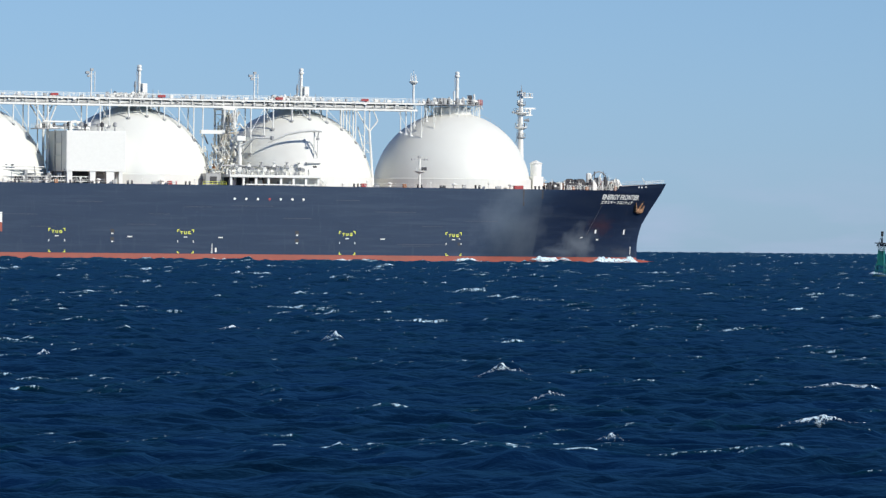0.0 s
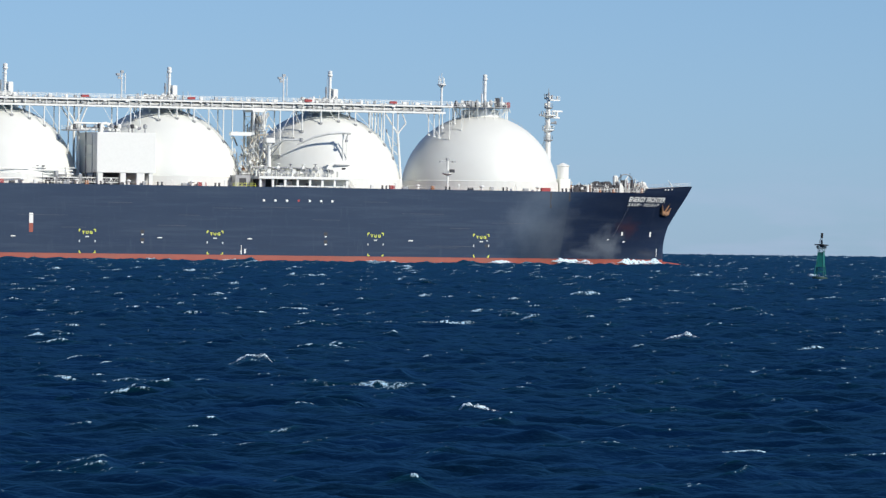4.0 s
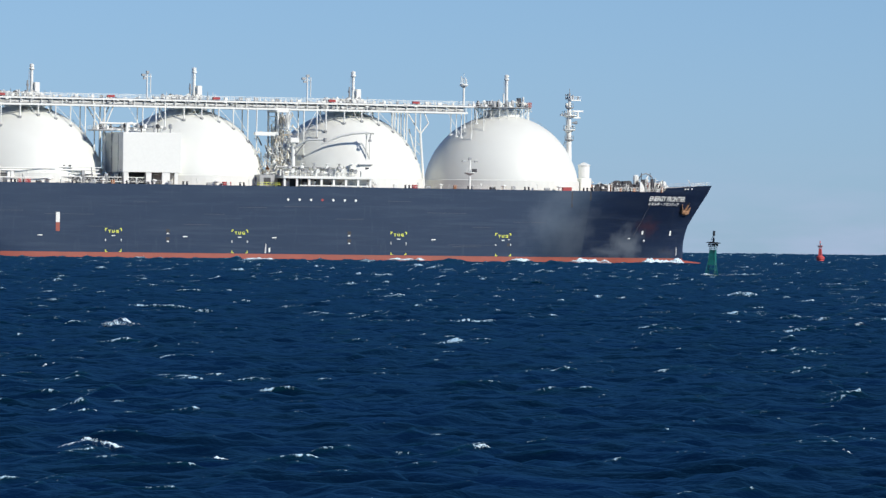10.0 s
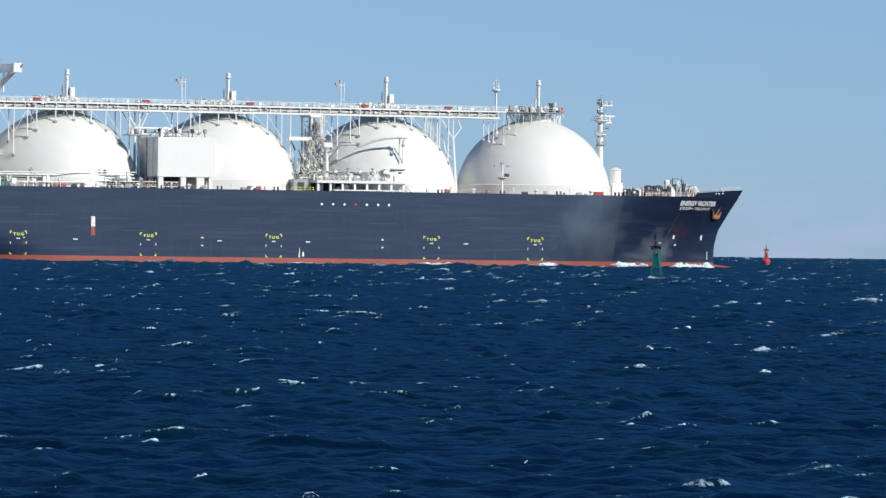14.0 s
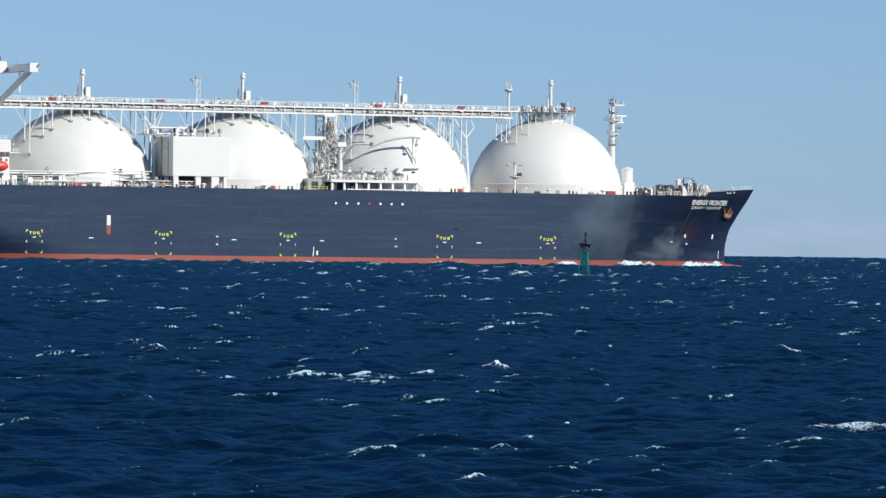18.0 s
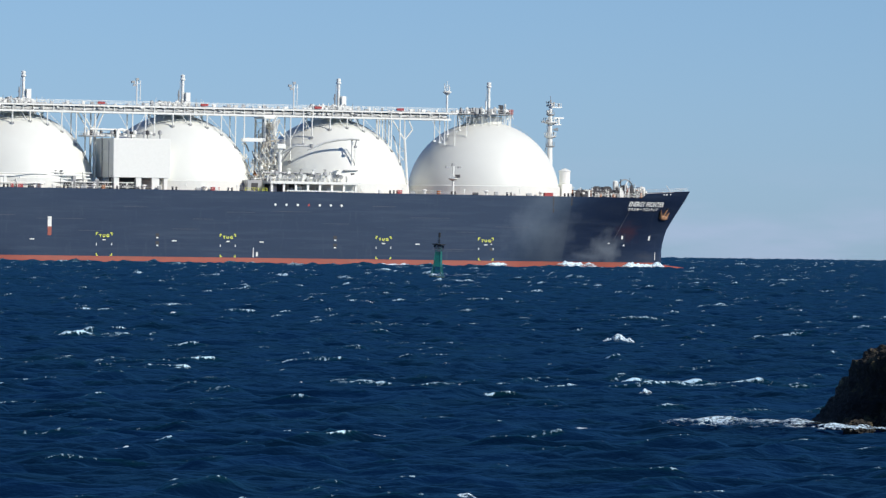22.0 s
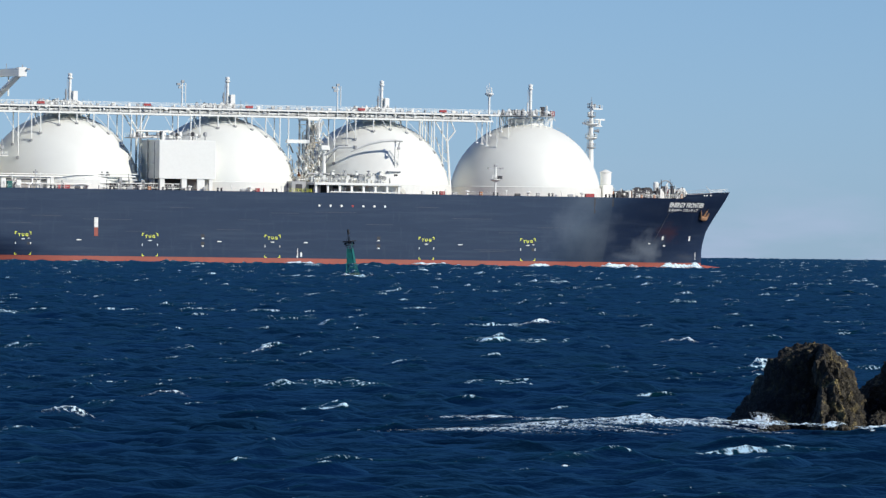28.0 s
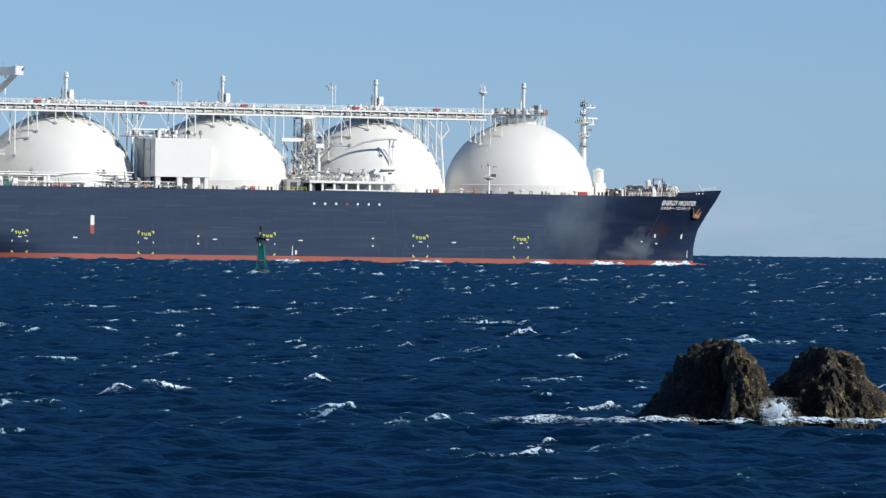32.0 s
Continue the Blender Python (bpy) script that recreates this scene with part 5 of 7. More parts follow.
    part("hatch_cover", Shape().loft([[(44.2, -6, DECKZ), (47.6, -6, DECKZ), (47.6, -3, DECKZ), (44.2, -3, DECKZ)], [(44.5, -5.8, 23.3), (45.8, -5.8, 23.3), (45.8, -3.2, 23.3), (44.5, -3.2, 23.3)]]), WHITE, ship, "white sloping hatch hood")
    pts = [(x, -half_breadth(x, 19.8) + 0.25, DECKZ) for x in np.arange(22.8, 41.4, 2.3)]
    part("forecastle_rail", rail(Shape(), pts, 1.15, 1.2, 0.07, 3), WHITE, ship, "white guard rail")
    pts = [(x, -half_breadth(x, 20) + 0.3, rail_z(x)) for x in np.arange(53, 62.6, 1.5)]
    part("bow_rail", rail(Shape(), pts, 0.95, 0.8, 0.045, 2), WHITE, ship)
    pts = [(x, half_breadth(x, 20) - 0.3, rail_z(x)) for x in np.arange(53, 62.6, 1.5)]
    part("bow_rail", rail(Shape(), pts, 0.95, 0.8, 0.045, 2), WHITE, ship)
    part("bow_staff", Shape().tube((57.2, 0, 21.5), (55.4, 0, 23.9), 0.09, 6), WHITE, ship)
    inner = Shape()
    for a, b in zip(np.arange(41.8, 58, 1.2), np.arange(43, 59.2, 1.2)):
        for sd in (1, -1):
            ya, yb = half_breadth(a, DECKZ - 0.2) - 0.2, half_breadth(b, DECKZ - 0.2) - 0.2
            inner.add([(a, sd * ya, DECKZ - 0.2), (b, sd * yb, DECKZ - 0.2), (b, sd * yb, rail_z(b) - 0.05), (a, sd * ya, rail_z(a) - 0.05)], [(0, 1, 2, 3)])
    part("bulwark", inner, WHITE, ship, "white inside of the bow bulwark")


forecastle()


# ---- marks on the plating ----
def on_hull(x, z, out=0.04):
    return (x, -half_breadth(x, z) - out, z)


def plate_mark(name, x0, x1, z0, z1, mat, label="", parent=None, nx=1):
    """A painted or welded plate a few centimetres proud of the hull."""
    s = Shape()
    n = max(nx, 1)
    for k in range(n):
        a, b = x0 + (x1 - x0) * k / n, x0 + (x1 - x0) * (k + 1) / n
        p = [on_hull(a, z0), on_hull(b, z0), on_hull(b, z1), on_hull(a, z1)]
        q = [on_hull(a, z0, -0.02), on_hull(b, z0, -0.02), on_hull(b, z1, -0.02), on_hull(a, z1, -0.02)]
        s.loft([q, p])
    return part(name, s, mat, parent or hull_ob, label)


def letters(text, size, shear=0.0, spacing=1.0):
    cu = bpy.data.curves.new("letters", "FONT")
    cu.body, cu.size, cu.shear, cu.space_character, cu.fill_mode = text, size, shear, spacing, "FRONT"
    cu.offset = 0.042 * size
    ob = new("letters", cu)
    bpy.context.view_layer.update()
    me = bpy.data.meshes.new_from_object(ob.evaluated_get(bpy.context.evaluated_depsgraph_get()))
    v = [tuple(p.co) for p in me.vertices]
    f = [tuple(p.vertices) for p in me.polygons]
    bpy.data.objects.remove(ob)
    bpy.data.curves.remove(cu)
    bpy.data.meshes.remove(me)
    return v, f


def hull_text(text, x0, x1, z, height, mat, label, shear=0.0):
    v, f = letters(text, 1.0, shear)
    w = max(p[0] for p in v) - min(p[0] for p in v)
    a = min(p[0] for p in v)
    hgt = max(p[1] for p in v)
    s = Shape()
    s.add([on_hull(x0 + (p[0] - a) / w * (x1 - x0), z + p[1] / hgt * height, 0.06) for p in v], f)
    return part("lettering", s, mat, hull_ob, label)


hull_ob = [o for o in ship.children if o.name.startswith("hull_plating")][0]
hull_text("ENERGY FRONTIER", 35.4, 50.6, 17.7, 1.32, WHITE, "white ship's name", 0.12)
hull_text("\u30a8\u30cd\u30eb\u30ae\u30fc \u30d5\u30ed\u30f3\u30c6\u30a3\u30a2", 35.4, 48.4, 16.5, 0.85, WHITE, "white ship's name in katakana", 0.0)


def tug_mark(x, both):
    y0 = 7.0
    hull_text("T U G", x - 1.45, x + 1.45, 6.95, 0.75, YELLOW, "yellow letters")
    for sd in (-1, 1):
        plate_mark("bracket", x + sd * 2.05 - 0.28, x + sd * 2.05 + 0.28, 7.95, 8.2, YELLOW)
        plate_mark("bracket", x + sd * 2.25 - 0.12, x + sd * 2.25 + 0.12, 7.45, 7.95, YELLOW)
        plate_mark("tick", x + sd * 2.2 - 0.1, x + sd * 2.2 + 0.1, 4.7, 5.3, WHITE)
        plate_mark("tick", x + sd * 2.2 - 0.12, x + sd * 2.2 + 0.12, 1.95, 2.5, YELLOW)
        plate_mark("tick", x + sd * 2.0 - 0.3, x + sd * 2.0 + 0.3, 1.85, 2.05, YELLOW)
    plate_mark("tick", x - 0.5, x + 0.5, 6.05, 6.3, WHITE)
    if both:
        plate_mark("draught_mark", x + 1.3, x + 2.0, 6.6, 7.6, DARK)
        plate_mark("draught_mark", x + 1.4, x + 1.9, 6.3, 6.5, WHITE)
        plate_mark("draught_mark", x + 1.2, x + 2.0, 4.6, 5.4, DARK)


for x, both in ((-160.2, True), (-123.6, False), (-87.7, False), (-41.7, False), (-10.9, True)):
    tug_mark(x, both)
for x in (-108.2, -56.1):
    for z in (7.2, 5.1):
        plate_mark("draught_mark", x - 0.5, x + 0.5, z, z + 0.9, DARK, "dark scale mark")
        plate_mark("draught_mark", x - 0.3, x + 0.3, z - 0.42, z - 0.1, WHITE)
plate_mark("ladder_mark", -139.8, -138.7, 9.6, 12.3, WHITE, "white half of the pilot ladder mark")
plate_mark("ladder_mark", -139.8, -138.7, 7.2, 9.6, RED, "red half of the pilot ladder mark")
for x in (-144.2, -103.3, -77.8, -31.5):
    plate_mark("dash_mark", x - 0.65, x + 0.65, 6.0, 6.28, WHITE)
for k, x in enumerate((-73.9, -70.6, -67.3, -64.0, -60.8, -57.5, -54.3)):
    s = Shape()
    c = Vector((x, -HALF - 0.03, 16.5))
    s.tube(c + Vector((0, 0.05, 0)), c, 0.34, 14)
    part("side_disc", s, REDP if k == 3 else WHITE, hull_ob, "red disc" if k == 3 else "white disc")
for k in range(4):
    plate_mark("load_mark", -80.6 + 0.1 * k, -80.4 + 0.1 * k, 2.1 + 0.5 * k, 2.3 + 0.5 * k, WHITE)
plate_mark("load_mark", -80.3, -80.1, 1.9, 4.5, WHITE)
plate_mark("load_mark", -79.4, -78.9, 2.2, 3.4, WHITE)
for x, z0 in ((9.55, 15.5), (15.2, 17.5)):
    plate_mark("fender_bar", x - 0.22, x + 0.22, z0, 20.0, DARK, "dark upright rubbing bar")
for x, z, w, h in ((35.7, 8.3, 0.35, 1.0), (36.8, 6.4, 0.4, 0.4), (47.6, 8.1, 0.35, 1.3), (51.0, 2.6, 0.12, 2.2), (30.6, 7.0, 0.4, 0.25), (49.5, 21.0, 0.35, 0.35), (50.8, 21.0, 0.35, 0.35), (52.6, 21.1, 0.35, 0.35)):
    plate_mark("bow_mark", x - w, x + w, z, z + h, WHITE)
for x0, x1, z in ((-27.2, -12.5, 4.75), (-26.0, -17.5, 4.3), (-8, 2, 11.2), (-20, -14, 9.6), (-75, -63, 14.6), (-88, -80, 14.2), (-131, -124, 8.6), (-104, -96, 9.4), (-168, -160, 14.4), (-165, -158, 10.6), (-45, -38, 16.4), (-98, -92, 12.2), (-158, -149, 12.6), (-143, -129, 11.8), (-60, -52, 11.4), (-118, -111, 15.3), (-34, -22, 13.4)):
    plate_mark("scuff", x0, x1, z, z + 0.07, SCUFF, nx=3)
# weld seam of the bow and the shoulder seam
s = Shape()
for a, b in (((37.8, 20.0), (35.6, 15.0)), ((35.6, 15.0), (33.9, 11.0)), ((33.9, 11.0), (32.3, 8.0))):
    s.bar(on_hull(*a), on_hull(*b), 0.08)
part("seam", s, SCUFF, hull_ob)


def anchor():
    """The stowed bower anchor, flat against the flare."""
    g = lambda x, z, out=0.35: Vector(on_hull(x, z, out))
    a = part("anchor", Shape().tube(g(51.9, 15.0), g(53.0, 17.0), 0.3, 8, 0.22), ANCHOR, ship, "rust-brown stowed anchor")
    for way in (-1, 1):
        base, tip = (51.9 + way * 1.3, 14.6 + way * -0.1), (51.9 + way * 2.2, 16.5 - way * 0.35)
        part("fluke", Shape().tube(g(51.9, 14.8), g(*base), 0.5, 8, 0.62).tube(g(*base), g(*tip, 0.55), 0.62, 8, 0.12), ANCHOR, a)
    part("crown", Shape().tube(g(51.2, 14.6), g(52.6, 14.4), 0.62, 10), ANCHOR, a)
    part("shackle", Shape().tube(g(52.9, 16.9), g(53.2, 17.4), 0.26, 8), DARK, a)


anchor()


def superstructure():
    a = part("accommodation", Shape().box(-198, -168.4, -18, 18, DECKZ - 0.3, 39.7, 0.1), WHITE, ship, "white accommodation block")
    part("lower_house", Shape().box(-198, -166.8, -22.2, 22.2, DECKZ - 0.3, 32.2, 0.1), WHITE, a)
    part("upper_house", Shape().box(-196, -169.5, -12, 12, 39.7, 50.4, 0.1), WHITE, a)
    part("wheelhouse", Shape().box(-178, -163.6, -9, 9, 50.4, 53.6, 0.2), WHITE, a)
    for y in (-22.35,):
        for x in (-171.3, -169.2, -167.6):
            for z in (29.6, 26.4):
                w = part("window", Shape().box(x - 0.3, x + 0.3, y - 0.02, y + 0.1, z, z + 0.8), WHITE, a)
                part("pane", Shape().box(x - 0.22, x + 0.22, y - 0.04, y - 0.025, z + 0.1, z + 0.7), GLASS, a)
    for x in (-172, -170):
        for z in (34, 37):
            part("pane", Shape().box(x - 0.25, x + 0.25, -18.06, -18.0, z, z + 0.8), GLASS, a)
    part("side_deck", Shape().box(-172, -164.4, -23.6, -18, 28.6, 28.85), WHITE, a, "white side deck")
    part("deck_rail", rail(Shape(), [(-172, -23.5, 28.85), (-164.5, -23.5, 28.85), (-164.5, -18, 28.85)], 1.1, 1.0, 0.05, 3), WHITE, a)
    part("roof_rail", rail(Shape(), [(-174, -22, 32.2), (-167, -22, 32.2), (-167, -18, 32.2)], 1.1, 1.2, 0.05, 2), WHITE, a)
    part("roof_rail", rail(Shape(), [(-174, -17.8, 39.7), (-168.6, -17.8, 39.7), (-168.6, -10, 39.7)], 1.1, 1.2, 0.05, 2), WHITE, a)
    part("deck_crane", Shape().tube((-165.4, -21, 28.85), (-165.4, -21, 33.4), 0.16, 8).box(-165.8, -165, -21.4, -20.6, 30.6, 31.4), STEEL, a)
    part("side_block", Shape().box(-172, -167.0, -24.2, -22, 28.85, 32.0, 0.1), WHITE, a)
    # navigation bridge wing with its raking brace
    w = part("bridge_wing", Shape().box(-164.4, -162.4, -26.2, -6, 50.6, 52.6, 0.08), WHITE, ship, "white bridge wing on a raking brace")
    part("wing_cab", Shape().box(-164.6, -162.2, -28.4, -26.2, 50.3, 52.8, 0.1), WHITE, w)
    part("brace", Shape().loft([[(-164.2, -25.6, 50.6), (-162.6, -25.6, 50.6), (-162.6, -23.2, 50.6), (-164.2, -23.2, 50.6)], [(-170.4, -4.6, 38.4), (-168.6, -4.6, 38.4), (-168.6, -2.2, 38.4), (-170.4, -2.2, 38.4)]]), WHITE, w, "white raking brace")
    part("brace_strut", Shape().bar((-163.4, -16, 45.2), (-163.4, -16, 50.6), 0.4), WHITE, w)
    part("wing_light", Shape().box(-162.2, -161.5, -29.2, -28.4, 52.1, 52.5), STEEL, w)
    part("wing_lamp", Shape().tube((-163, -27, 52.8), (-163, -27, 53.5), 0.15, 6), STEEL, w)
    w.location = (1.2, 0, 0)
    part("whip_aerial", Shape().tube((-163.4, -14, 52.6), (-163.4, -14, 54.2), 0.08, 6), STEEL, w)
    r = part("radar_tower", Shape().lathe(-167.5, -6, [(0.9, 53), (0.8, 60)], 10), WHITE, ship, "white radar tower above the bridge")
    part("tower_platform", Shape().lathe(-167.5, -6, [(1.2, 54.8), (2.6, 55.2), (2.6, 55.5)], 16), WHITE, r)
    part("tower_rail", rail(Shape(), [(-167.5 + 2.5 * math.cos(k * 0.628), -6 + 2.5 * math.sin(k * 0.628), 55.5) for k in range(11)], 1.1, 1.2, 0.07, 2), WHITE, r)
    part("tower_lamp", Shape().box(-165.4, -164.6, -6.6, -5.4, 53.4, 55, 0.1), DARK, r)
    # lifeboat on its davits
    lb = part("lifeboat", Shape().loft([[(x, -23.6 + 1.25 * k * math.cos(b), 25.1 + 1.35 * k * math.sin(b)) for b in [2 * math.pi * j / 14 for j in range(14)]] for x, k in ((-176, 0.35), (-175, 0.8), (-173, 1), (-169.6, 1), (-168.4, 0.85), (-167.6, 0.35))]), ORANGE, ship, "orange enclosed lifeboat under the side deck", smooth=True)
    part("canopy", Shape().box(-172.5, -170.4, -24.2, -23, 26.2, 26.8, 0.15), ORANGE, lb)
    for x in (-174, -168.8):
        part("boat_davit", Shape().bar((x, -22.4, DECKZ - 0.3), (x, -22.4, 28.6), 0.28).bar((x, -22.4, 28), (x, -24.6, 28.4), 0.2), WHITE, lb)
    part("cradle", Shape().box(-175, -168, -24.0, -22.6, 23.2, 23.6, 0.05), WHITE, lb)
    for x, y, h in ((-165.6, -22.8, 2.6), (-163.8, -22.9, 1.8), (-161.2, -22.8, 2.2)):
        part("deck_box", Shape().box(x - 0.7, x + 0.7, y - 0.5, y + 0.6, DECKZ - 0.25, DECKZ + h, 0.08), (WHITE, GREEN, WHITE)[int(-x) % 3], ship)


superstructure()

# ---- buoys ----
BLACK = material("black_paint", (0.006, 0.007, 0.008), 0.5, grain=0.3, scale=3)


def buoy(name, paint, label, x, y, mark):
    """A lighted steel buoy: float, panelled tower, gallery, lantern and topmark."""
    b = thing(name, label, "buoy", pose(x, y, 0))
    dark_hull = WEED if mark == "can" else paint
    part("float", Shape().lathe(0, 0, [(0.9, -1.6), (1.25, -0.9), (1.3, 0.1), (1.2, 0.28), (0.5, 0.36)], 24), dark_hull, b, "round float awash")
    for k in range(4):
        a = math.pi / 2 * k + 0.45
        ca, sa2 = math.cos(a), math.sin(a)
        cb, sb = math.cos(a + math.pi / 2), math.sin(a + math.pi / 2)
        part("skirt_leg", Shape().bar((1.15 * ca, 1.15 * sa2, 0.2), (0.8 * ca, 0.8 * sa2, 2.3), 0.10), paint, b)
        part("tower_leg", Shape().bar((0.8 * ca, 0.8 * sa2, 2.2), (0.5 * ca, 0.5 * sa2, 5.4), 0.08), paint, b)
        part("skirt_brace", Shape().bar((1.12 * ca, 1.12 * sa2, 0.35), (0.82 * cb, 0.82 * sb, 2.2), 0.05).bar((1.12 * cb, 1.12 * sb, 0.35), (0.82 * ca, 0.82 * sa2, 2.2), 0.05).bar((1.0 * ca, 1.0 * sa2, 1.2), (1.0 * cb, 1.0 * sb, 1.2), 0.06), paint, b)
        rings = [[(r0 * ca, r0 * sa2, z), (r0 * cb, r0 * sb, z), ((r0 - 0.06) * cb, (r0 - 0.06) * sb, z), ((r0 - 0.06) * ca, (r0 - 0.06) * sa2, z)] for r0, z in ((0.90, 1.9), (0.84, 2.2), (0.80, 2.4), (0.58, 4.3))]
        part("tower_panel", Shape().loft(rings), paint, b)
    part("number_bar", Shape().box(-0.36, 0.36, -0.72, -0.66, 2.55, 3.2), PLATE, b, "pale plain number bar").matrix_local = pose(0, 0, 0, -8, 0, 20)
    dark = BLACK if mark == "can" else paint
    if mark != "can":
        part("float_drum", Shape().lathe(0, 0, [(0.9, 0.2), (1.55, 0.5), (1.6, 1.3), (1.2, 1.75), (0.7, 1.9)], 22), paint, b, "bulging red float")
    part("gallery", Shape().lathe(0, 0, [(0.3, 5.36), (1.15, 5.42), (1.15, 5.54), (0.25, 5.6)], 18), dark, b, "thin round gallery")
    part("gallery_rail", rail(Shape(), [(0.75 * math.cos(k * 0.785), 0.75 * math.sin(k * 0.785), 4.75) for k in range(9)], 0.12, 0.9, 0.05, 1), dark, b)
    part("cross_ring", Shape().bar((-0.7, 0, 4.5), (0.7, 0, 4.5), 0.06).bar((0, -0.7, 4.5), (0, 0.7, 4.5), 0.06), dark, b)
    part("frame_brace", Shape().bar((-0.41, -0.41, 4.3), (0.4, -0.4, 5.3), 0.05).bar((0.41, -0.41, 4.3), (-0.4, -0.4, 5.3), 0.05), paint, b)
    for k in range(3):
        o = part("solar_panel", Shape().box(-0.32, 0.32, -0.02, 0.02, 0, 0.34), GLASS, b)
        o.matrix_local = pose(0.78 * math.cos(k * 2.1 + 0.5), 0.78 * math.sin(k * 2.1 + 0.5), 5.0, -12, 0, math.degrees(k * 2.1 + 0.5) + 90)
    part("lantern", Shape().lathe(0, 0, [(0.16, 5.6), (0.16, 5.85), (0.19, 5.9), (0.16, 6.2), (0.04, 6.3)], 12), GLASS, b, "small glass lantern")
    part("lantern_post", Shape().tube((0.1, 0, 5.6), (0, 0, 6.7), 0.045, 6), dark, b)
    part("lantern_stay", Shape().tube((-0.45, 0, 5.55), (-0.12, 0, 6.6), 0.035, 6), dark, b)
    if mark == "can":
        part("topmark", Shape().lathe(0, 0, [(0.20, 6.62), (0.20, 7.4)], 12), BLACK, b, "dark can topmark")
    else:
        part("topmark", Shape().lathe(0, 0, [(0.28, 6.6), (0.03, 7.4)], 12), paint, b, "red cone topmark")
    return b


green_buoy = buoy("green_buoy", GREEN, "green lighted channel buoy rocking in the chop", 70.55, 970, "can")
red_buoy = buoy("red_buoy", BUOYRED, "red lighted channel buoy far beyond the green one", 200.0, 2200, "cone")


# ---- the seabird ----
FEATHER = material("black_feathers", (0.012, 0.011, 0.012), 0.6, grain=0.3, scale=9)


def seabird():
    """A dark seabird in level flight; its nose points along +x."""
    b = thing("seabird", "small black seabird flying low over the sea", "bird")
    b.scale = (0.55, 0.55, 0.55)
    ring = lambda x, r, z: [(x, r * math.cos(a), z + r * 0.9 * math.sin(a)) for a in [2 * math.pi * k / 12 for k in range(12)]]
    part("body", Shape().loft([ring(x, r, z) for x, r, z in ((-0.26, 0.03, 0.02), (-0.18, 0.07, 0.01), (-0.04, 0.105, 0.0), (0.10, 0.10, 0.0), (0.19, 0.06, 0.02))]), FEATHER, b, smooth=True)
    part("neck", Shape().loft([ring(x, r, z) for x, r, z in ((0.16, 0.06, 0.02), (0.26, 0.038, 0.045), (0.38, 0.032, 0.06))]), FEATHER, b, smooth=True)
    part("head", Shape().loft([ring(x, r, z) for x, r, z in ((0.36, 0.03, 0.06), (0.40, 0.045, 0.065), (0.45, 0.035, 0.062), (0.48, 0.015, 0.055))]), FEATHER, b, smooth=True)
    part("beak", Shape().loft([ring(0.47, 0.014, 0.055), ring(0.56, 0.006, 0.045)]), STEEL, b, "pale grey beak")
    part("tail", Shape().loft([[(-0.22, -0.04, 0.01), (-0.22, 0.04, 0.01), (-0.22, 0.04, 0.03), (-0.22, -0.04, 0.03)], [(-0.42, -0.08, 0.0), (-0.42, 0.08, 0.0), (-0.42, 0.08, 0.012), (-0.42, -0.08, 0.012)]]), FEATHER, b)
    wings = []
    for side in (-1, 1):
        rings = [[(x0, side * y, z), (x1, side * y, z), (x1, side * y, z + h), (x0, side * y, z + h)] for y, x0, x1, z, h in ((0, -0.14, 0.12, 0, 0.045), (0.22, -0.15, 0.13, 0.01, 0.03), (0.42, -0.16, 0.08, 0.0, 0.02), (0.60, -0.15, 0.0, -0.01, 0.01), (0.68, -0.15, -0.08, -0.015, 0.006))]
        w = part("wing", Shape().loft(rings), FEATHER, b, "broad black wing")
        w.location = (0.04, side * 0.06, 0.05)
        wings.append((w, side))
    return b, wings


bird, bird_wings = seabird()


# ---- rocks ----
def plan_radius(a, corners):
    """How far a ray at the angle a goes from the middle to the edge of a plan with those corners."""
    d = (math.cos(a), math.sin(a))
    for (x0, y0), (x1, y1) in zip(corners, corners[1:] + corners[:1]):
        ex, ey = x1 - x0, y1 - y0
        det = ex * d[1] - ey * d[0]
        if abs(det) > 1e-9:
            r, q = (ex * y0 - ey * x0) / det, (d[0] * y0 - d[1] * x0) / det
            if r > 0 and -1e-6 <= q <= 1 + 1e-6:
                return r
    return 1.0


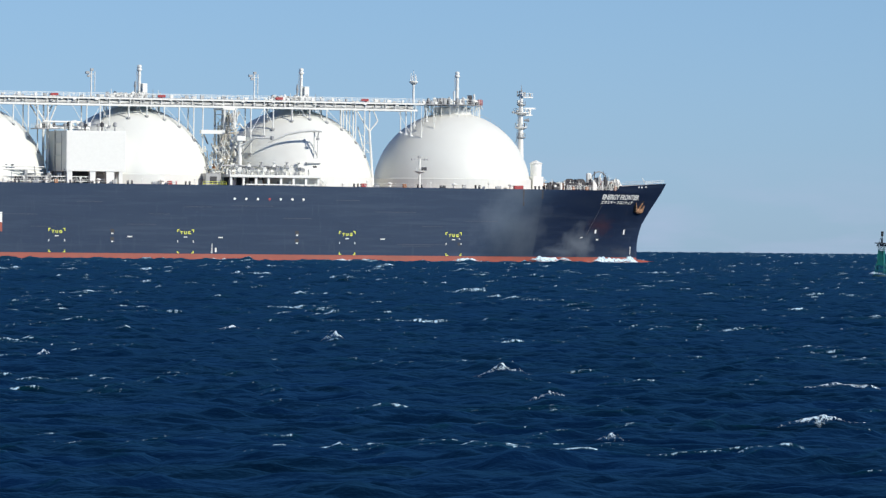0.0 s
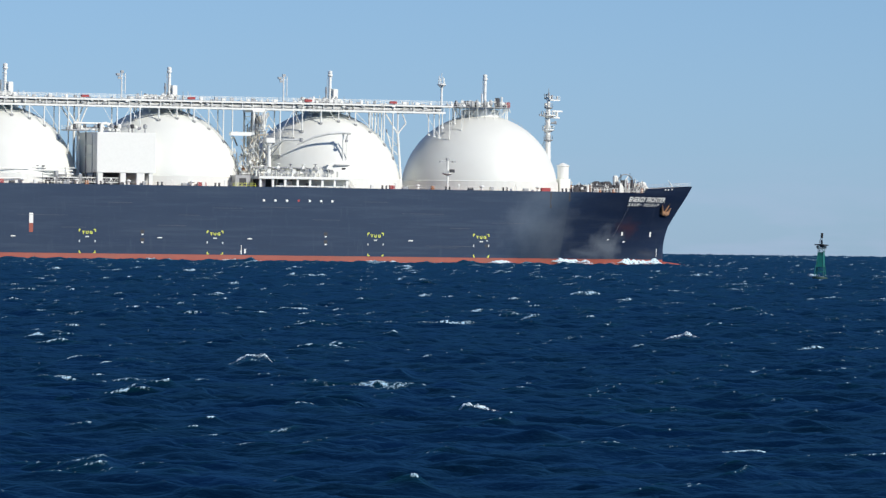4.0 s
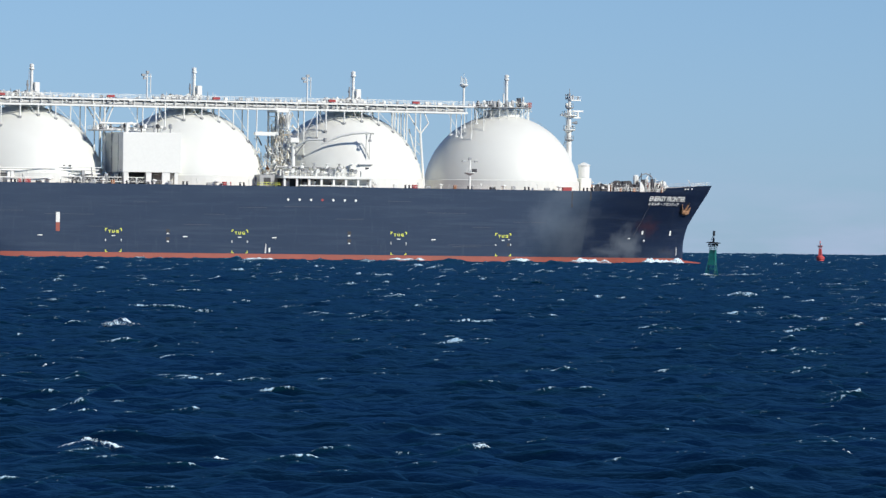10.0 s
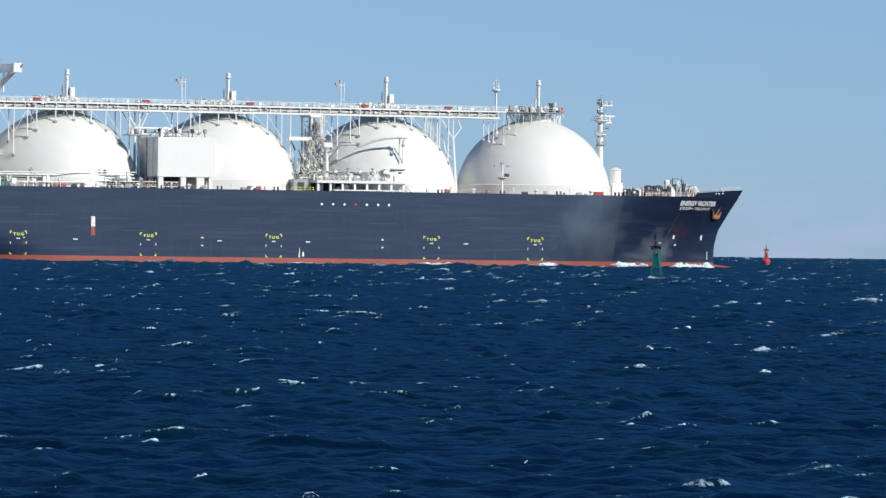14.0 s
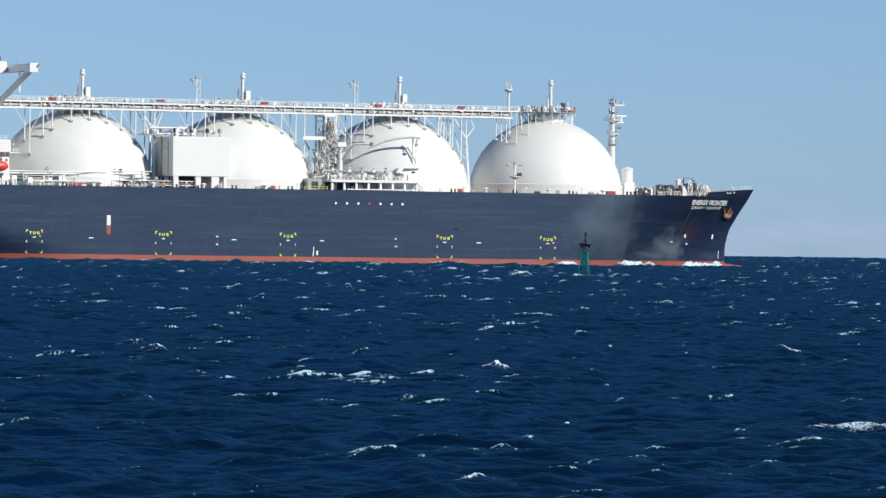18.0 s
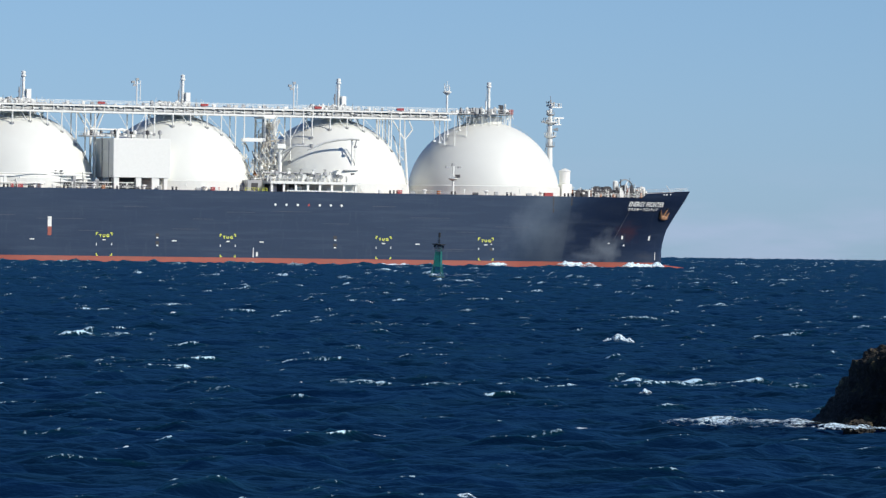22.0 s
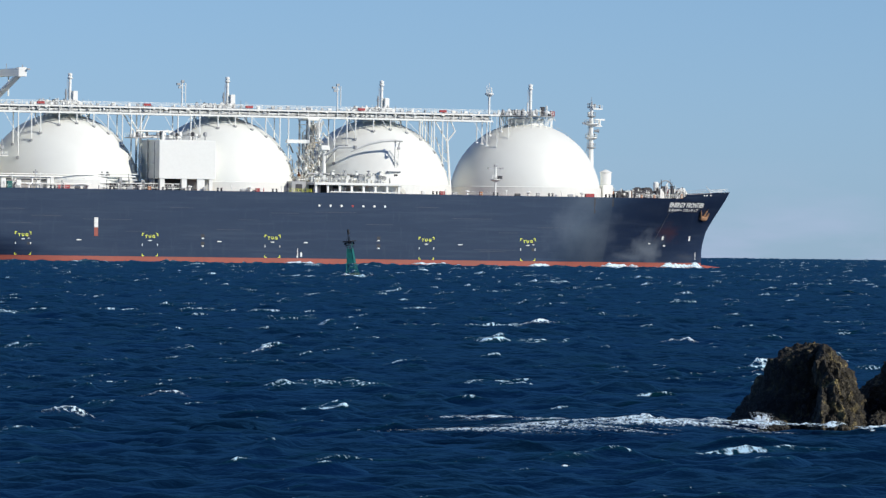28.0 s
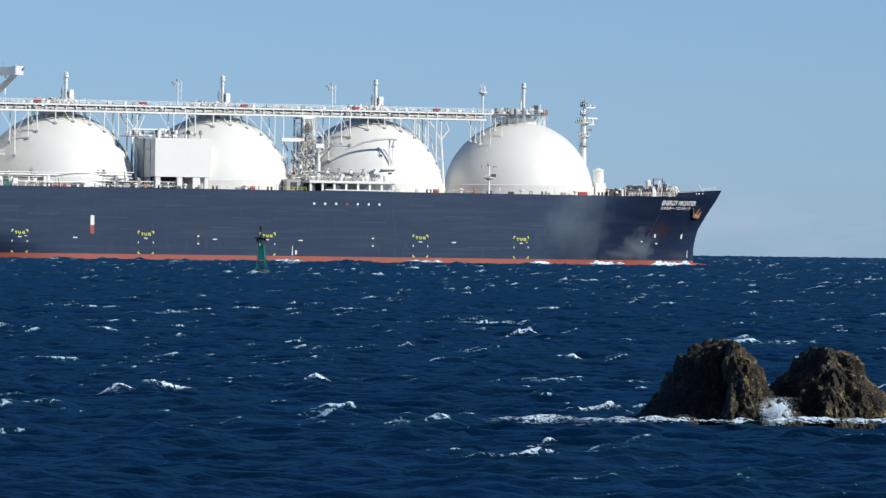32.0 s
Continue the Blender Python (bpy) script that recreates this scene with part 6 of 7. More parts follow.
def rock(name, left, right, depth, cy, corners, seed, label):
    """A craggy rock between its left and right flanks (height, place), broken up by buttresses, blocks, ribs and pits."""
    s = Shape()
    nu, nv, low, top = 340, 170, left[0][0], left[-1][0]
    off = Vector((seed * 7.3, seed * 3.1, seed * 1.7))
    radii = [plan_radius(2 * math.pi * i / nu, corners) for i in range(nu)]
    for j in range(nv + 1):
        v = j / nv
        z = low + (top - low) * v
        l, r = lerp(z, [a for a, _ in left], [b for _, b in left]), lerp(z, [a for a, _ in right], [b for _, b in right])
        c, w = (l + r) / 2, (r - l) / 2
        dd = depth * (1 - 0.75 * max(0, (z - 0.3) / top) ** 1.5)
        for i in range(nu):
            a = 2 * math.pi * i / nu
            ca, sa2 = math.cos(a), math.sin(a)
            k = radii[i]
            p = Vector((c + w * ca * k, cy + dd * sa2 * k, z))
            q = p + off
            big = noise.voronoi(Vector((q.x * 1.15, q.y * 0.9, q.z * 0.8)))[0]
            rib = noise.ridged_multi_fractal(Vector((q.x * 1.5, q.y * 1.5, q.z * 0.45 + q.x * 0.3)), 0.9, 2.1, 4, 1.0, 2.0)
            block = noise.voronoi(Vector((q.x * 3.2, q.y * 3.2, q.z * 1.9)))[0]
            knob = noise.voronoi(Vector((q.x * 7.5, q.y * 7.5, q.z * 5.5)))[0]
            fine = noise.fractal(q * 6, 0.8, 2.1, 5)
            grit = noise.fractal(q * 17, 0.7, 2.0, 3)
            d = 0.48 * (min(0.5, big[1] - big[0]) - 0.22) + 0.30 * (rib - 1.1) + 0.17 * (min(0.6, block[1] - block[0]) - 0.26) + 0.05 * (knob[1] - knob[0] - 0.2) + 0.07 * fine + 0.022 * grit
            fade = min(1.0, 0.25 + 1.2 * w * k) * (1 - 0.6 * abs(ca * k) ** 3)
            p += Vector((ca, sa2, 0.25)).normalized() * d * fade
            s.v.append((p.x, p.y, p.z + 0.03 * fine + 0.08 * (rib - 0.9) * v + 0.12 * (block[1] - block[0] - 0.25) * v - 0.06 * v))
    s.f += [(j * nu + i, j * nu + (i + 1) % nu, (j + 1) * nu + (i + 1) % nu, (j + 1) * nu + i) for j in range(nv) for i in range(nu)]
    s.f.append(tuple(nv * nu + i for i in range(nu)))
    return tagged(new(name, s.mesh(name, ROCK)), label, "rock", "rocks off the shore")


rock("sea_rock", [(-0.9, 21.4), (0, 22.08), (0.39, 22.4), (0.65, 22.6), (1.07, 22.88), (1.34, 22.97), (1.6, 23.0), (1.74, 23.06), (1.8, 23.22), (2.05, 23.48), (2.14, 23.8), (2.2, 23.95)],
     [(-0.9, 26.1), (0, 25.75), (0.5, 25.5), (0.95, 25.26), (1.1, 25.2), (1.47, 25.1), (1.74, 24.82), (1.98, 24.54), (2.12, 24.34), (2.2, 24.16)],
     3.3, 159.7, [(1.0, 0.15), (0.6, 0.9), (-0.4, 1.1), (-1.0, 0.95), (-0.14, -0.93), (0.12, -1.0), (0.55, -0.7), (0.9, -0.25)], 1, "dark craggy sea rock with a ragged crown, washed by waves")
rock("sea_rock", [(-0.9, 24.8), (0, 25.2), (0.5, 25.36), (0.91, 25.62), (1.2, 25.95), (1.53, 26.16), (1.8, 26.38), (2.04, 26.60)],
     [(-0.9, 30.0), (0, 29.36), (0.5, 28.76), (0.8, 28.31), (0.92, 28.16), (1.13, 28.01), (1.4, 27.90), (1.64, 27.76), (1.82, 27.60), (1.89, 27.32), (1.96, 27.00), (2.04, 26.76)],
     3.2, 159.8, [(1.0, 0.1), (0.5, 0.9), (-0.4, 1.0), (-1.0, 0.9), (-0.52, -0.88), (-0.3, -0.97), (0.2, -0.8), (0.8, -0.45)], 4, "brown craggy sea rock with a broad ribbed face, washed by waves")


def boulder(x, y, w, h, seed, label):
    """A worn knob of rock at the foot of the crags."""
    s = Shape()
    nu, nv = 80, 34
    off = Vector((seed * 5.1, seed * 2.3, seed))
    for j in range(nv + 1):
        b = -0.5 + (math.pi / 2 + 0.5) * j / nv
        for i in range(nu):
            a = 2 * math.pi * i / nu
            n = Vector((math.cos(a) * math.cos(b), math.sin(a) * math.cos(b), math.sin(b)))
            q = n * 1.3 + off
            cell = noise.voronoi(q * 2.2)[0]
            d = 1 + 0.30 * (cell[1] - cell[0] - 0.2) + 0.10 * noise.fractal(q * 3, 0.8, 2.1, 5)
            s.v.append((x + n.x * d * w, y + n.y * d * w, n.z * d * h))
    s.f += [(j * nu + i, j * nu + (i + 1) % nu, (j + 1) * nu + (i + 1) % nu, (j + 1) * nu + i) for j in range(nv) for i in range(nu)]
    s.f.append(tuple(nv * nu + i for i in range(nu)))
    return tagged(new("sea_boulder", s.mesh("sea_boulder", ROCK)), label, "rock", "rocks off the shore")


boulder(24.55, 156.9, 0.33, 0.45, 3, "small rounded dark boulder at a rock's foot")
boulder(25.4, 156.9, 0.36, 0.46, 7, "small dark boulder between two sea rocks")
boulder(22.6, 157.1, 0.40, 0.24, 9, "low dark boulder awash at a rock's foot")


# ---- breaking crests, wash and spray ----
def foam_mesh(seed, x, y, wide, high, thick):
    """A broken crest that lies on the chop: a dense head of foam, thin torn strands trailing behind and a few ahead."""
    rng = random.Random(seed)
    nu, nv = 24 + int(14 * min(wide, 3.5)), 18
    off = Vector((rng.uniform(0, 50), rng.uniform(0, 50), rng.uniform(0, 50)))
    verts, foam = [], []
    peak, bow, head = rng.uniform(-0.05, 0.25), rng.uniform(-0.6, 0.6), rng.uniform(0.10, 0.20)
    lines = [(rng.uniform(-0.36, 0.30), rng.uniform(0.02, 0.05), rng.uniform(0.10, 0.34), rng.uniform(-0.5, 0.1), rng.uniform(0.2, 0.5)) for _ in range(4)]
    lines[0] = (0.0, 0.07, 0.42, -0.5, 0.42)
    deep, tall = 1.1 + 0.5 * wide, high * 0.5 + 0.04
    for j in range(nv + 1):
        v = j / nv - 0.5
        for i in range(nu + 1):
            u = i / nu - 0.5
            n = noise.fractal(Vector((u * 9, v * 4, 0)) + off, 0.8, 2.0, 4)
            slow = noise.fractal(Vector((u * 3, 0, 7)) + off, 0.8, 2.0, 3)
            body = math.exp(-((u - peak) / (head if u > peak else head * 1.9)) ** 2)
            core = body * math.exp(-((v + 0.06 * n) / 0.20) ** 2)
            trail = 0.0
            for v0, thick, power, ua, ub in lines:
                if ua < u < ub:
                    ends = min(1.0, (u - ua) / 0.12, (ub - u) / 0.12)
                    trail = max(trail, ends * power * math.exp(-((v - v0 - 0.16 * slow) / thick) ** 2))
            z = (0.62 + 2 * thick) * core * (1 + 0.8 * n) + 0.12 * trail + 0.05 * n * core
            verts.append((u * wide * 1.7, (v * (0.55 + 0.45 * body) + bow * u * u + 0.9 * u) * deep, z * tall))
            foam.append(max(-0.25, min(0.7, (0.43 + thick) * core + 0.58 * trail + 0.16 * slow + 0.10 * n - 0.06 - 1.8 * max(0, abs(u) - 0.40) - 0.8 * max(0, abs(v) - 0.38))))
    co = np.array(verts)
    co[:, 2] += CHOP.height(co[:, 0] + x, co[:, 1] + y)
    me = bpy.data.meshes.new("whitecap")
    me.from_pydata(co.tolist(), [], [(j * (nu + 1) + i, j * (nu + 1) + i + 1, (j + 1) * (nu + 1) + i + 1, (j + 1) * (nu + 1) + i) for j in range(nv) for i in range(nu)])
    me.attributes.new("foam", "FLOAT", "POINT").data.foreach_set("value", foam)
    me.materials.append(FOAM)
    me.polygons.foreach_set("use_smooth", [True] * len(me.polygons))
    return me


BREAKERS = []


def breaker(t, x, y, wide, high, thick=0.10):
    """A crest that rises, breaks near x, y at t seconds, runs on down the wind and sinks back."""
    gx, gy = np.meshgrid(x + np.linspace(-0.5, 0.5, 9) * (0.6 + wide), y + np.linspace(-1, 1, 21) * 0.025 * y)
    gx, gy = gx.ravel(), gy.ravel()
    mine = CHOP.height(gx - WIND.x * t, gy - WIND.y * t)
    other = CROSS.height(gx - DRIFT.x * t, gy - DRIFT.y * t)
    best = int(np.argmax(mine - 0.8 * np.maximum(other, 0)))
    x, y = float(gx[best]), float(gy[best])
    ob = new("whitecap", foam_mesh(len(BREAKERS), x - WIND.x * t, y - WIND.y * t, wide, high, thick))
    tagged(ob, "white breaking wave crest on the dark blue sea", "wave", "breaking wave crests")
    BREAKERS.append((ob, t, Vector((x, y, 0)), high))


def sea_breakers():
    breaker(0, -4.2, 276.7, 1.56, 0.47); breaker(0, 0.9, 209.6, 1.97, 0.39); breaker(0, 2.8, 178.6, 1.34, 0.42); breaker(0, 4.5, 137.0, 1.22, 0.32)
    breaker(0, 8.5, 158.3, 1.93, 0.21); breaker(0, 12.4, 191.9, 2.70, 0.25); breaker(0, -14.8, 230.9, 0.54, 0.39)
    breaker(0, -11.8, 314.9, 1.48, 0.30); breaker(2, -15.8, 290.0, 2.59, 0.49); breaker(2, -8.7, 285.6, 3.08, 0.38)
    breaker(2, -0.1, 234.8, 4.41, 0.49); breaker(2, -7.6, 200.4, 2.82, 0.26); breaker(2, 11.7, 187.4, 2.64, 0.32); breaker(2, 14.4, 188.2, 1.24, 0.25)
    breaker(2, 1.4, 201.2, 1.13, 0.19); breaker(2, 4.4, 116.8, 0.77, 0.13); breaker(4.2, -5.1, 226.9, 2.56, 0.38)
    breaker(4.2, 3.8, 168.3, 1.58, 0.32); breaker(4.2, 16.4, 296.9, 2.23, 0.39); breaker(6, 19.3, 288.1, 1.35, 0.49)
    breaker(6, 0.2, 234.8, 2.87, 0.49); breaker(6, -3.0, 313.6, 3.83, 0.35); breaker(6, -7.4, 202.5, 3.42, 0.38); breaker(6, -5.2, 226.0, 1.27, 0.38)
    breaker(6, 9.2, 212.4, 1.00, 0.24); breaker(9, 27.6, 358.0, 2.69, 0.40); breaker(9, 9.0, 136.3, 0.51, 0.18); breaker(9, -6.2, 129.2, 0.61, 0.19)
    breaker(9, 0.5, 133.2, 0.75, 0.10); breaker(9, 19.7, 213.4, 0.80, 0.32); breaker(11, -3.7, 169.5, 1.43, 0.19)
    breaker(11, -2.4, 125.0, 1.06, 0.19); breaker(11, -5.2, 125.5, 0.94, 0.21); breaker(11, -2.5, 113.0, 0.95, 0.21)
    breaker(11, 15.5, 155.9, 1.32, 0.29); breaker(11, 1.0, 234.2, 2.64, 0.35); breaker(11, -4.7, 213.5, 1.20, 0.44)
    breaker(11, 10.0, 280.6, 2.11, 0.37); breaker(13, -3.4, 112.2, 0.63, 0.17); breaker(13, 14.7, 286.0, 1.34, 0.38)
    breaker(13, 23.9, 356.8, 2.18, 0.47); breaker(13, 17.6, 175.8, 0.99, 0.23); breaker(13, 13.1, 130.2, 1.10, 0.15)
    breaker(13, 11.1, 117.0, 0.66, 0.22); breaker(13, 10.3, 238.6, 2.46, 0.31); breaker(13, 15.2, 222.4, 1.25, 0.29)
    breaker(15, 3.5, 120.6, 1.02, 0.45); breaker(15, 1.7, 130.3, 0.98, 0.24); breaker(15, 5.1, 111.2, 0.73, 0.16)
    breaker(15, -5.0, 277.3, 0.73, 0.36); breaker(15, -0.4, 217.4, 0.61, 0.33); breaker(15, 20.2, 200.8, 2.08, 0.57)
    breaker(15, 14.1, 134.6, 0.44, 0.20); breaker(15, -1.4, 147.6, 0.97, 0.17); breaker(15, -3.5, 120.0, 1.69, 0.11)
    breaker(17.5, 17.8, 155.9, 1.90, 0.26); breaker(17.5, 9.9, 222.9, 1.26, 0.38); breaker(17.5, -1.7, 253.1, 1.66, 0.29)
    breaker(17.5, 27.3, 271.9, 1.79, 0.46); breaker(17.5, 5.3, 114.0, 1.07, 0.19); breaker(17.5, -2.0, 169.3, 0.95, 0.16)
    breaker(17.5, 56.1, 954.3, 5.38, 1.25); breaker(19, 2.8, 121.8, 0.80, 0.18); breaker(19, 20.8, 341.2, 4.81, 0.45)
    breaker(19, 19.2, 153.3, 2.88, 0.20); breaker(19, 9.7, 132.2, 1.86, 0.17); breaker(19, 14.9, 227.3, 0.60, 0.26)
    breaker(21, 24.3, 304.4, 3.72, 1.14); breaker(21, 6.0, 148.0, 1.81, 0.19); breaker(21, 15.6, 191.1, 0.72, 0.32)
    breaker(21, 5.3, 115.7, 1.52, 0.22); breaker(21, 26.3, 520.5, 3.42, 0.49); breaker(23, 23.1, 228.5, 1.50, 0.54)
    breaker(23, 7.0, 129.9, 1.22, 0.17); breaker(23, 28.4, 214.4, 1.41, 0.28); breaker(23, 15.7, 289.8, 1.63, 0.33)
    breaker(23, 32.8, 341.4, 1.92, 0.32); breaker(23, 14.8, 389.1, 2.19, 0.51); breaker(25, 19.8, 269.2, 1.77, 0.76)
    breaker(25, 16.2, 264.8, 1.74, 0.50); breaker(25, 15.7, 122.3, 1.26, 0.40); breaker(25, 16.2, 131.8, 2.85, 0.17)
    breaker(25, 2.3, 163.3, 0.61, 0.28); breaker(25, 16.3, 210.1, 1.18, 0.39); breaker(25, 16.6, 197.2, 1.30, 0.26)
    breaker(25, 21.1, 200.4, 0.75, 0.19); breaker(25, 21.4, 141.0, 1.06, 0.26); breaker(28, 5.1, 155.4, 1.90, 0.36)
    breaker(28, 7.7, 181.3, 2.04, 0.24); breaker(28, 13.8, 256.6, 2.17, 0.34); breaker(28, 36.4, 301.2, 2.55, 0.40)
    breaker(28, 37.1, 354.8, 2.67, 0.33); breaker(28, 30.6, 223.1, 1.47, 0.50); breaker(30, 26.0, 256.2, 1.44, 0.60)
    breaker(30, 50.2, 423.6, 3.58, 0.56); breaker(30, 21.8, 205.3, 2.12, 0.19); breaker(30, 12.7, 165.4, 0.62, 0.19)
    breaker(30, 20.6, 122.1, 1.38, 0.29); breaker(30, 18.6, 116.8, 1.10, 0.27); breaker(30, 11.3, 134.6, 2.53, 0.20)
    breaker(30, 5.4, 164.3, 1.85, 0.31); breaker(30, 25.6, 380.1, 1.79, 0.43); breaker(32, 9.7, 179.8, 3.21, 0.51)
    breaker(32, 30.4, 250.7, 2.36, 0.38); breaker(32, 15.2, 126.4, 1.54, 0.21); breaker(32, 14.4, 192.6, 1.45, 0.25)
    breaker(32, 20.5, 119.9, 1.58, 0.16); breaker(32, 17.5, 283.0, 0.93, 0.32); breaker(32, 25.5, 269.0, 1.26, 0.30)
    breaker(32, 16.1, 139.4, 0.92, 0.18)
    # the largest, with a solid white head
    breaker(10, -6.2, 322.0, 2.8, 0.75, 0.35); breaker(10, -8.2, 314.0, 1.6, 0.5, 0.2); breaker(9.7, -4.6, 129.0, 1.7, 0.36, 0.35)
    breaker(31, 34.2, 302.0, 3.0, 0.7, 0.35); breaker(31, 6.9, 186.0, 2.8, 0.3, 0.0); breaker(24, 5.2, 194.0, 1.7, 0.35, 0.25)
    breaker(20, 23.2, 332.0, 4.2, 0.6, 0.1); breaker(20, 17.1, 157.0, 1.5, 0.3, 0.2); breaker(20, 9.4, 114.6, 0.9, 0.25, 0.3)
    breaker(7, 21.7, 278.0, 2.0, 0.55, 0.25); breaker(12, 7.2, 283.0, 1.1, 0.5, 0.3); breaker(12, -4.4, 133.6, 0.9, 0.3, 0.2)
    breaker(27.6, 16.1, 159.6, 1.6, 0.3, 0.2); breaker(29.2, 18.5, 118.6, 1.1, 0.25, 0.25); breaker(30, 29.3, 288.8, 2.2, 0.55, 0.35); breaker(27.6, 30.9, 233.9, 1.6, 0.45, 0.35)
    breaker(30, 18.9, 115.1, 1.3, 0.22, 0.15); breaker(30.7, 20.0, 169.2, 2.4, 0.34, 0.12); breaker(31.2, 20.5, 162.4, 1.7, 0.3, 0.2)


sea_breakers()


def wash(name, label, pts, wide, high, seed, freq=1.0, solid=0.12):
    """A torn line of foam along a row of points on the water."""
    rng = random.Random(seed)
    s, foam, nv = Shape(), [], 14
    total = sum(math.dist(pts[k], pts[k + 1]) for k in range(len(pts) - 1))
    n, gone = 0, 0.0
    for k in range(len(pts) - 1):
        a, b = Vector((*pts[k], 0)), Vector((*pts[k + 1], 0))
        steps = max(2, int((b - a).length / (0.10 / freq ** 0.5)))
        for i in range(steps + (1 if k == len(pts) - 2 else 0)):
            p = a.lerp(b, i / steps)
            u = (gone + (p - a).length) / total
            ends = min(1.0, 5 * u, 5 * (1 - u))
            side = Vector(((b - a).y, -(b - a).x, 0)).normalized()
            q = noise.fractal(Vector((p.x * 1.1 * freq, p.y * 1.1 * freq, seed)), 0.8, 2, 4)
            q2 = noise.fractal(Vector((p.x * 2.6 * freq, p.y * 2.6 * freq, seed + 9)), 0.8, 2, 4)
            for j in range(nv + 1):
                v = j / nv
                e = p + side * (v - 0.5) * wide * (1 + 0.5 * q2)
                m = noise.fractal(Vector((e.x * 2.2 * freq, e.y * 5 * freq, seed + 3)), 0.7, 2, 5)
                hump = math.sin(math.pi * v) ** 1.5
                h = hump * high * max(0.10, 0.45 + 0.5 * q + 0.12 * m) * (0.3 + 0.7 * ends)
                s.v.append(tuple(e + Vector((0, 0, h - 0.03))))
                foam.append(max(-0.2, min(0.6, 0.02 + solid + 0.30 * hump + 0.42 * q + 0.34 * m - 0.5 * (1 - ends))))
            n += 1
        gone += (b - a).length
    s.f = [(i * (nv + 1) + j, i * (nv + 1) + j + 1, (i + 1) * (nv + 1) + j + 1, (i + 1) * (nv + 1) + j) for i in range(n - 1) for j in range(nv)]
    me = s.mesh(name, FOAM, True)
    me.attributes.new("foam", "FLOAT", "POINT").data.foreach_set("value", foam)
    return tagged(new(name, me), label, "foam", kind="stuff")


rock_wash = [   # each with the times at which it wells up (above 0) and drains away
    (wash("rock_wash", "white wash round the foot of the rocks", [(21.0, 157.6), (21.8, 157.0), (22.6, 156.5), (23.5, 156.2), (24.3, 156.1)], 1.3, 0.24, 3, 1.1, 0.20),
     [(0, -0.1), (20.8, -0.1), (21.5, 0.14), (22.4, -0.02), (23.4, -0.05), (24.2, 0.18), (25, 0.02), (26.5, -0.1), (27.5, 0.08), (28.5, 0.12), (29.3, 0.0), (30, -0.2), (30.8, -0.05), (31.5, 0.15), (32, 0.12)]),
    (wash("rock_wash", "white wash in the gap between two rocks", [(23.8, 156.0), (24.6, 156.0), (25.5, 156.3), (26.4, 156.2), (27.4, 156.3), (28.4, 156.3), (29.8, 156.7)], 1.3, 0.24, 5, 1.1, 0.20),
     [(0, -0.1), (26, -0.1), (28, 0.05), (28.6, 0.16), (29.3, 0.10), (30, -0.04), (30.6, -0.15), (31, -0.08), (31.6, 0.16), (32, 0.16)]),
    (wash("rock_wash", "white wash trailing off the rocks", [(16.8, 158.8), (18.0, 158.3), (19.0, 157.9), (20.0, 157.6), (21.0, 157.4), (21.9, 157.2)], 4.4, 0.26, 8, 0.7, -0.02),
     [(0, -0.1), (20.8, 0.0), (21.5, 0.12), (23, 0.12), (24, 0.12), (25, 0.05), (25.6, 0.14), (27.5, 0.14), (28.2, 0.10), (29, 0.14), (30, 0.14), (31, 0.08), (32, 0.04)]),
    (wash("rock_wash", "thin white wash trailing off the rocks", [(13.2, 161.3), (14.6, 160.5), (16.0, 159.6), (17.6, 158.8)], 3.4, 0.16, 15, 0.7, -0.10),
     [(0, -0.2), (20, -0.2), (22, -0.2), (24, -0.12), (25.5, -0.1), (27.5, 0.10), (28.5, 0.08), (30, -0.1), (32, -0.2)]),
    (wash("rock_wash", "torn white streaks drifting off the rocks", [(11.6, 142.0), (13.4, 145.0), (15.2, 147.6), (17.2, 150.4), (19.4, 153.6)], 7.0, 0.34, 27, 0.5, -0.06),
     [(0, -0.5), (26, -0.5), (27, 0.05), (27.6, 0.16), (28.3, 0.12), (28.9, -0.15), (29.6, -0.5), (32, -0.5)]),
]


buoy_wash = wash("buoy_wash", "white foam slopping round the foot of the green buoy", [(67.6, 968.2), (69.2, 967.6), (70.6, 967.4), (72.0, 967.6), (74.6, 968.4)], 2.2, 0.8, 21, 0.35, 0.05)


def spray_mesh(seed):
    """A burst of spray: a ragged cloud of fine drops over a thinner foot, thrown up against the rock."""
    rng = random.Random(seed)
    s = Shape()
    lean = rng.uniform(-0.1, 0.12)
    faces = [(0, 2, 4), (2, 1, 4), (1, 3, 4), (3, 0, 4), (2, 0, 5), (1, 2, 5), (3, 1, 5), (0, 3, 5)]
    for k in range(14000):
        if k % 3:
            z, x = rng.gauss(0.30, 0.085), rng.gauss(lean, 0.115)
        else:
            z = rng.random() ** 1.2 * 0.62
            x = rng.gauss(lean * z * 2, 0.10 + 0.18 * z)
        tear = noise.fractal(Vector((x * 7, seed, z * 7)), 0.7, 2.1, 4)
        if tear < -0.3 or z < -0.05:
            continue
        y = rng.gauss(0, 0.10)
        q = rng.uniform(0.004, 0.0105) if k % 3 else rng.uniform(0.0015, 0.004)
        s.add([(x - q, y, z), (x + q, y, z), (x, y - q, z), (x, y + q, z), (x, y, z + q * 1.2), (x, y, z - q * 1.2)], faces)
    return s.mesh("spray", SPRAY)


def spray(seed, label):
    if seed % 2 not in SPRAYS:
        SPRAYS[seed % 2] = spray_mesh(seed)
    return tagged(new("spray", SPRAYS[seed % 2]), label, "spray", kind="stuff")


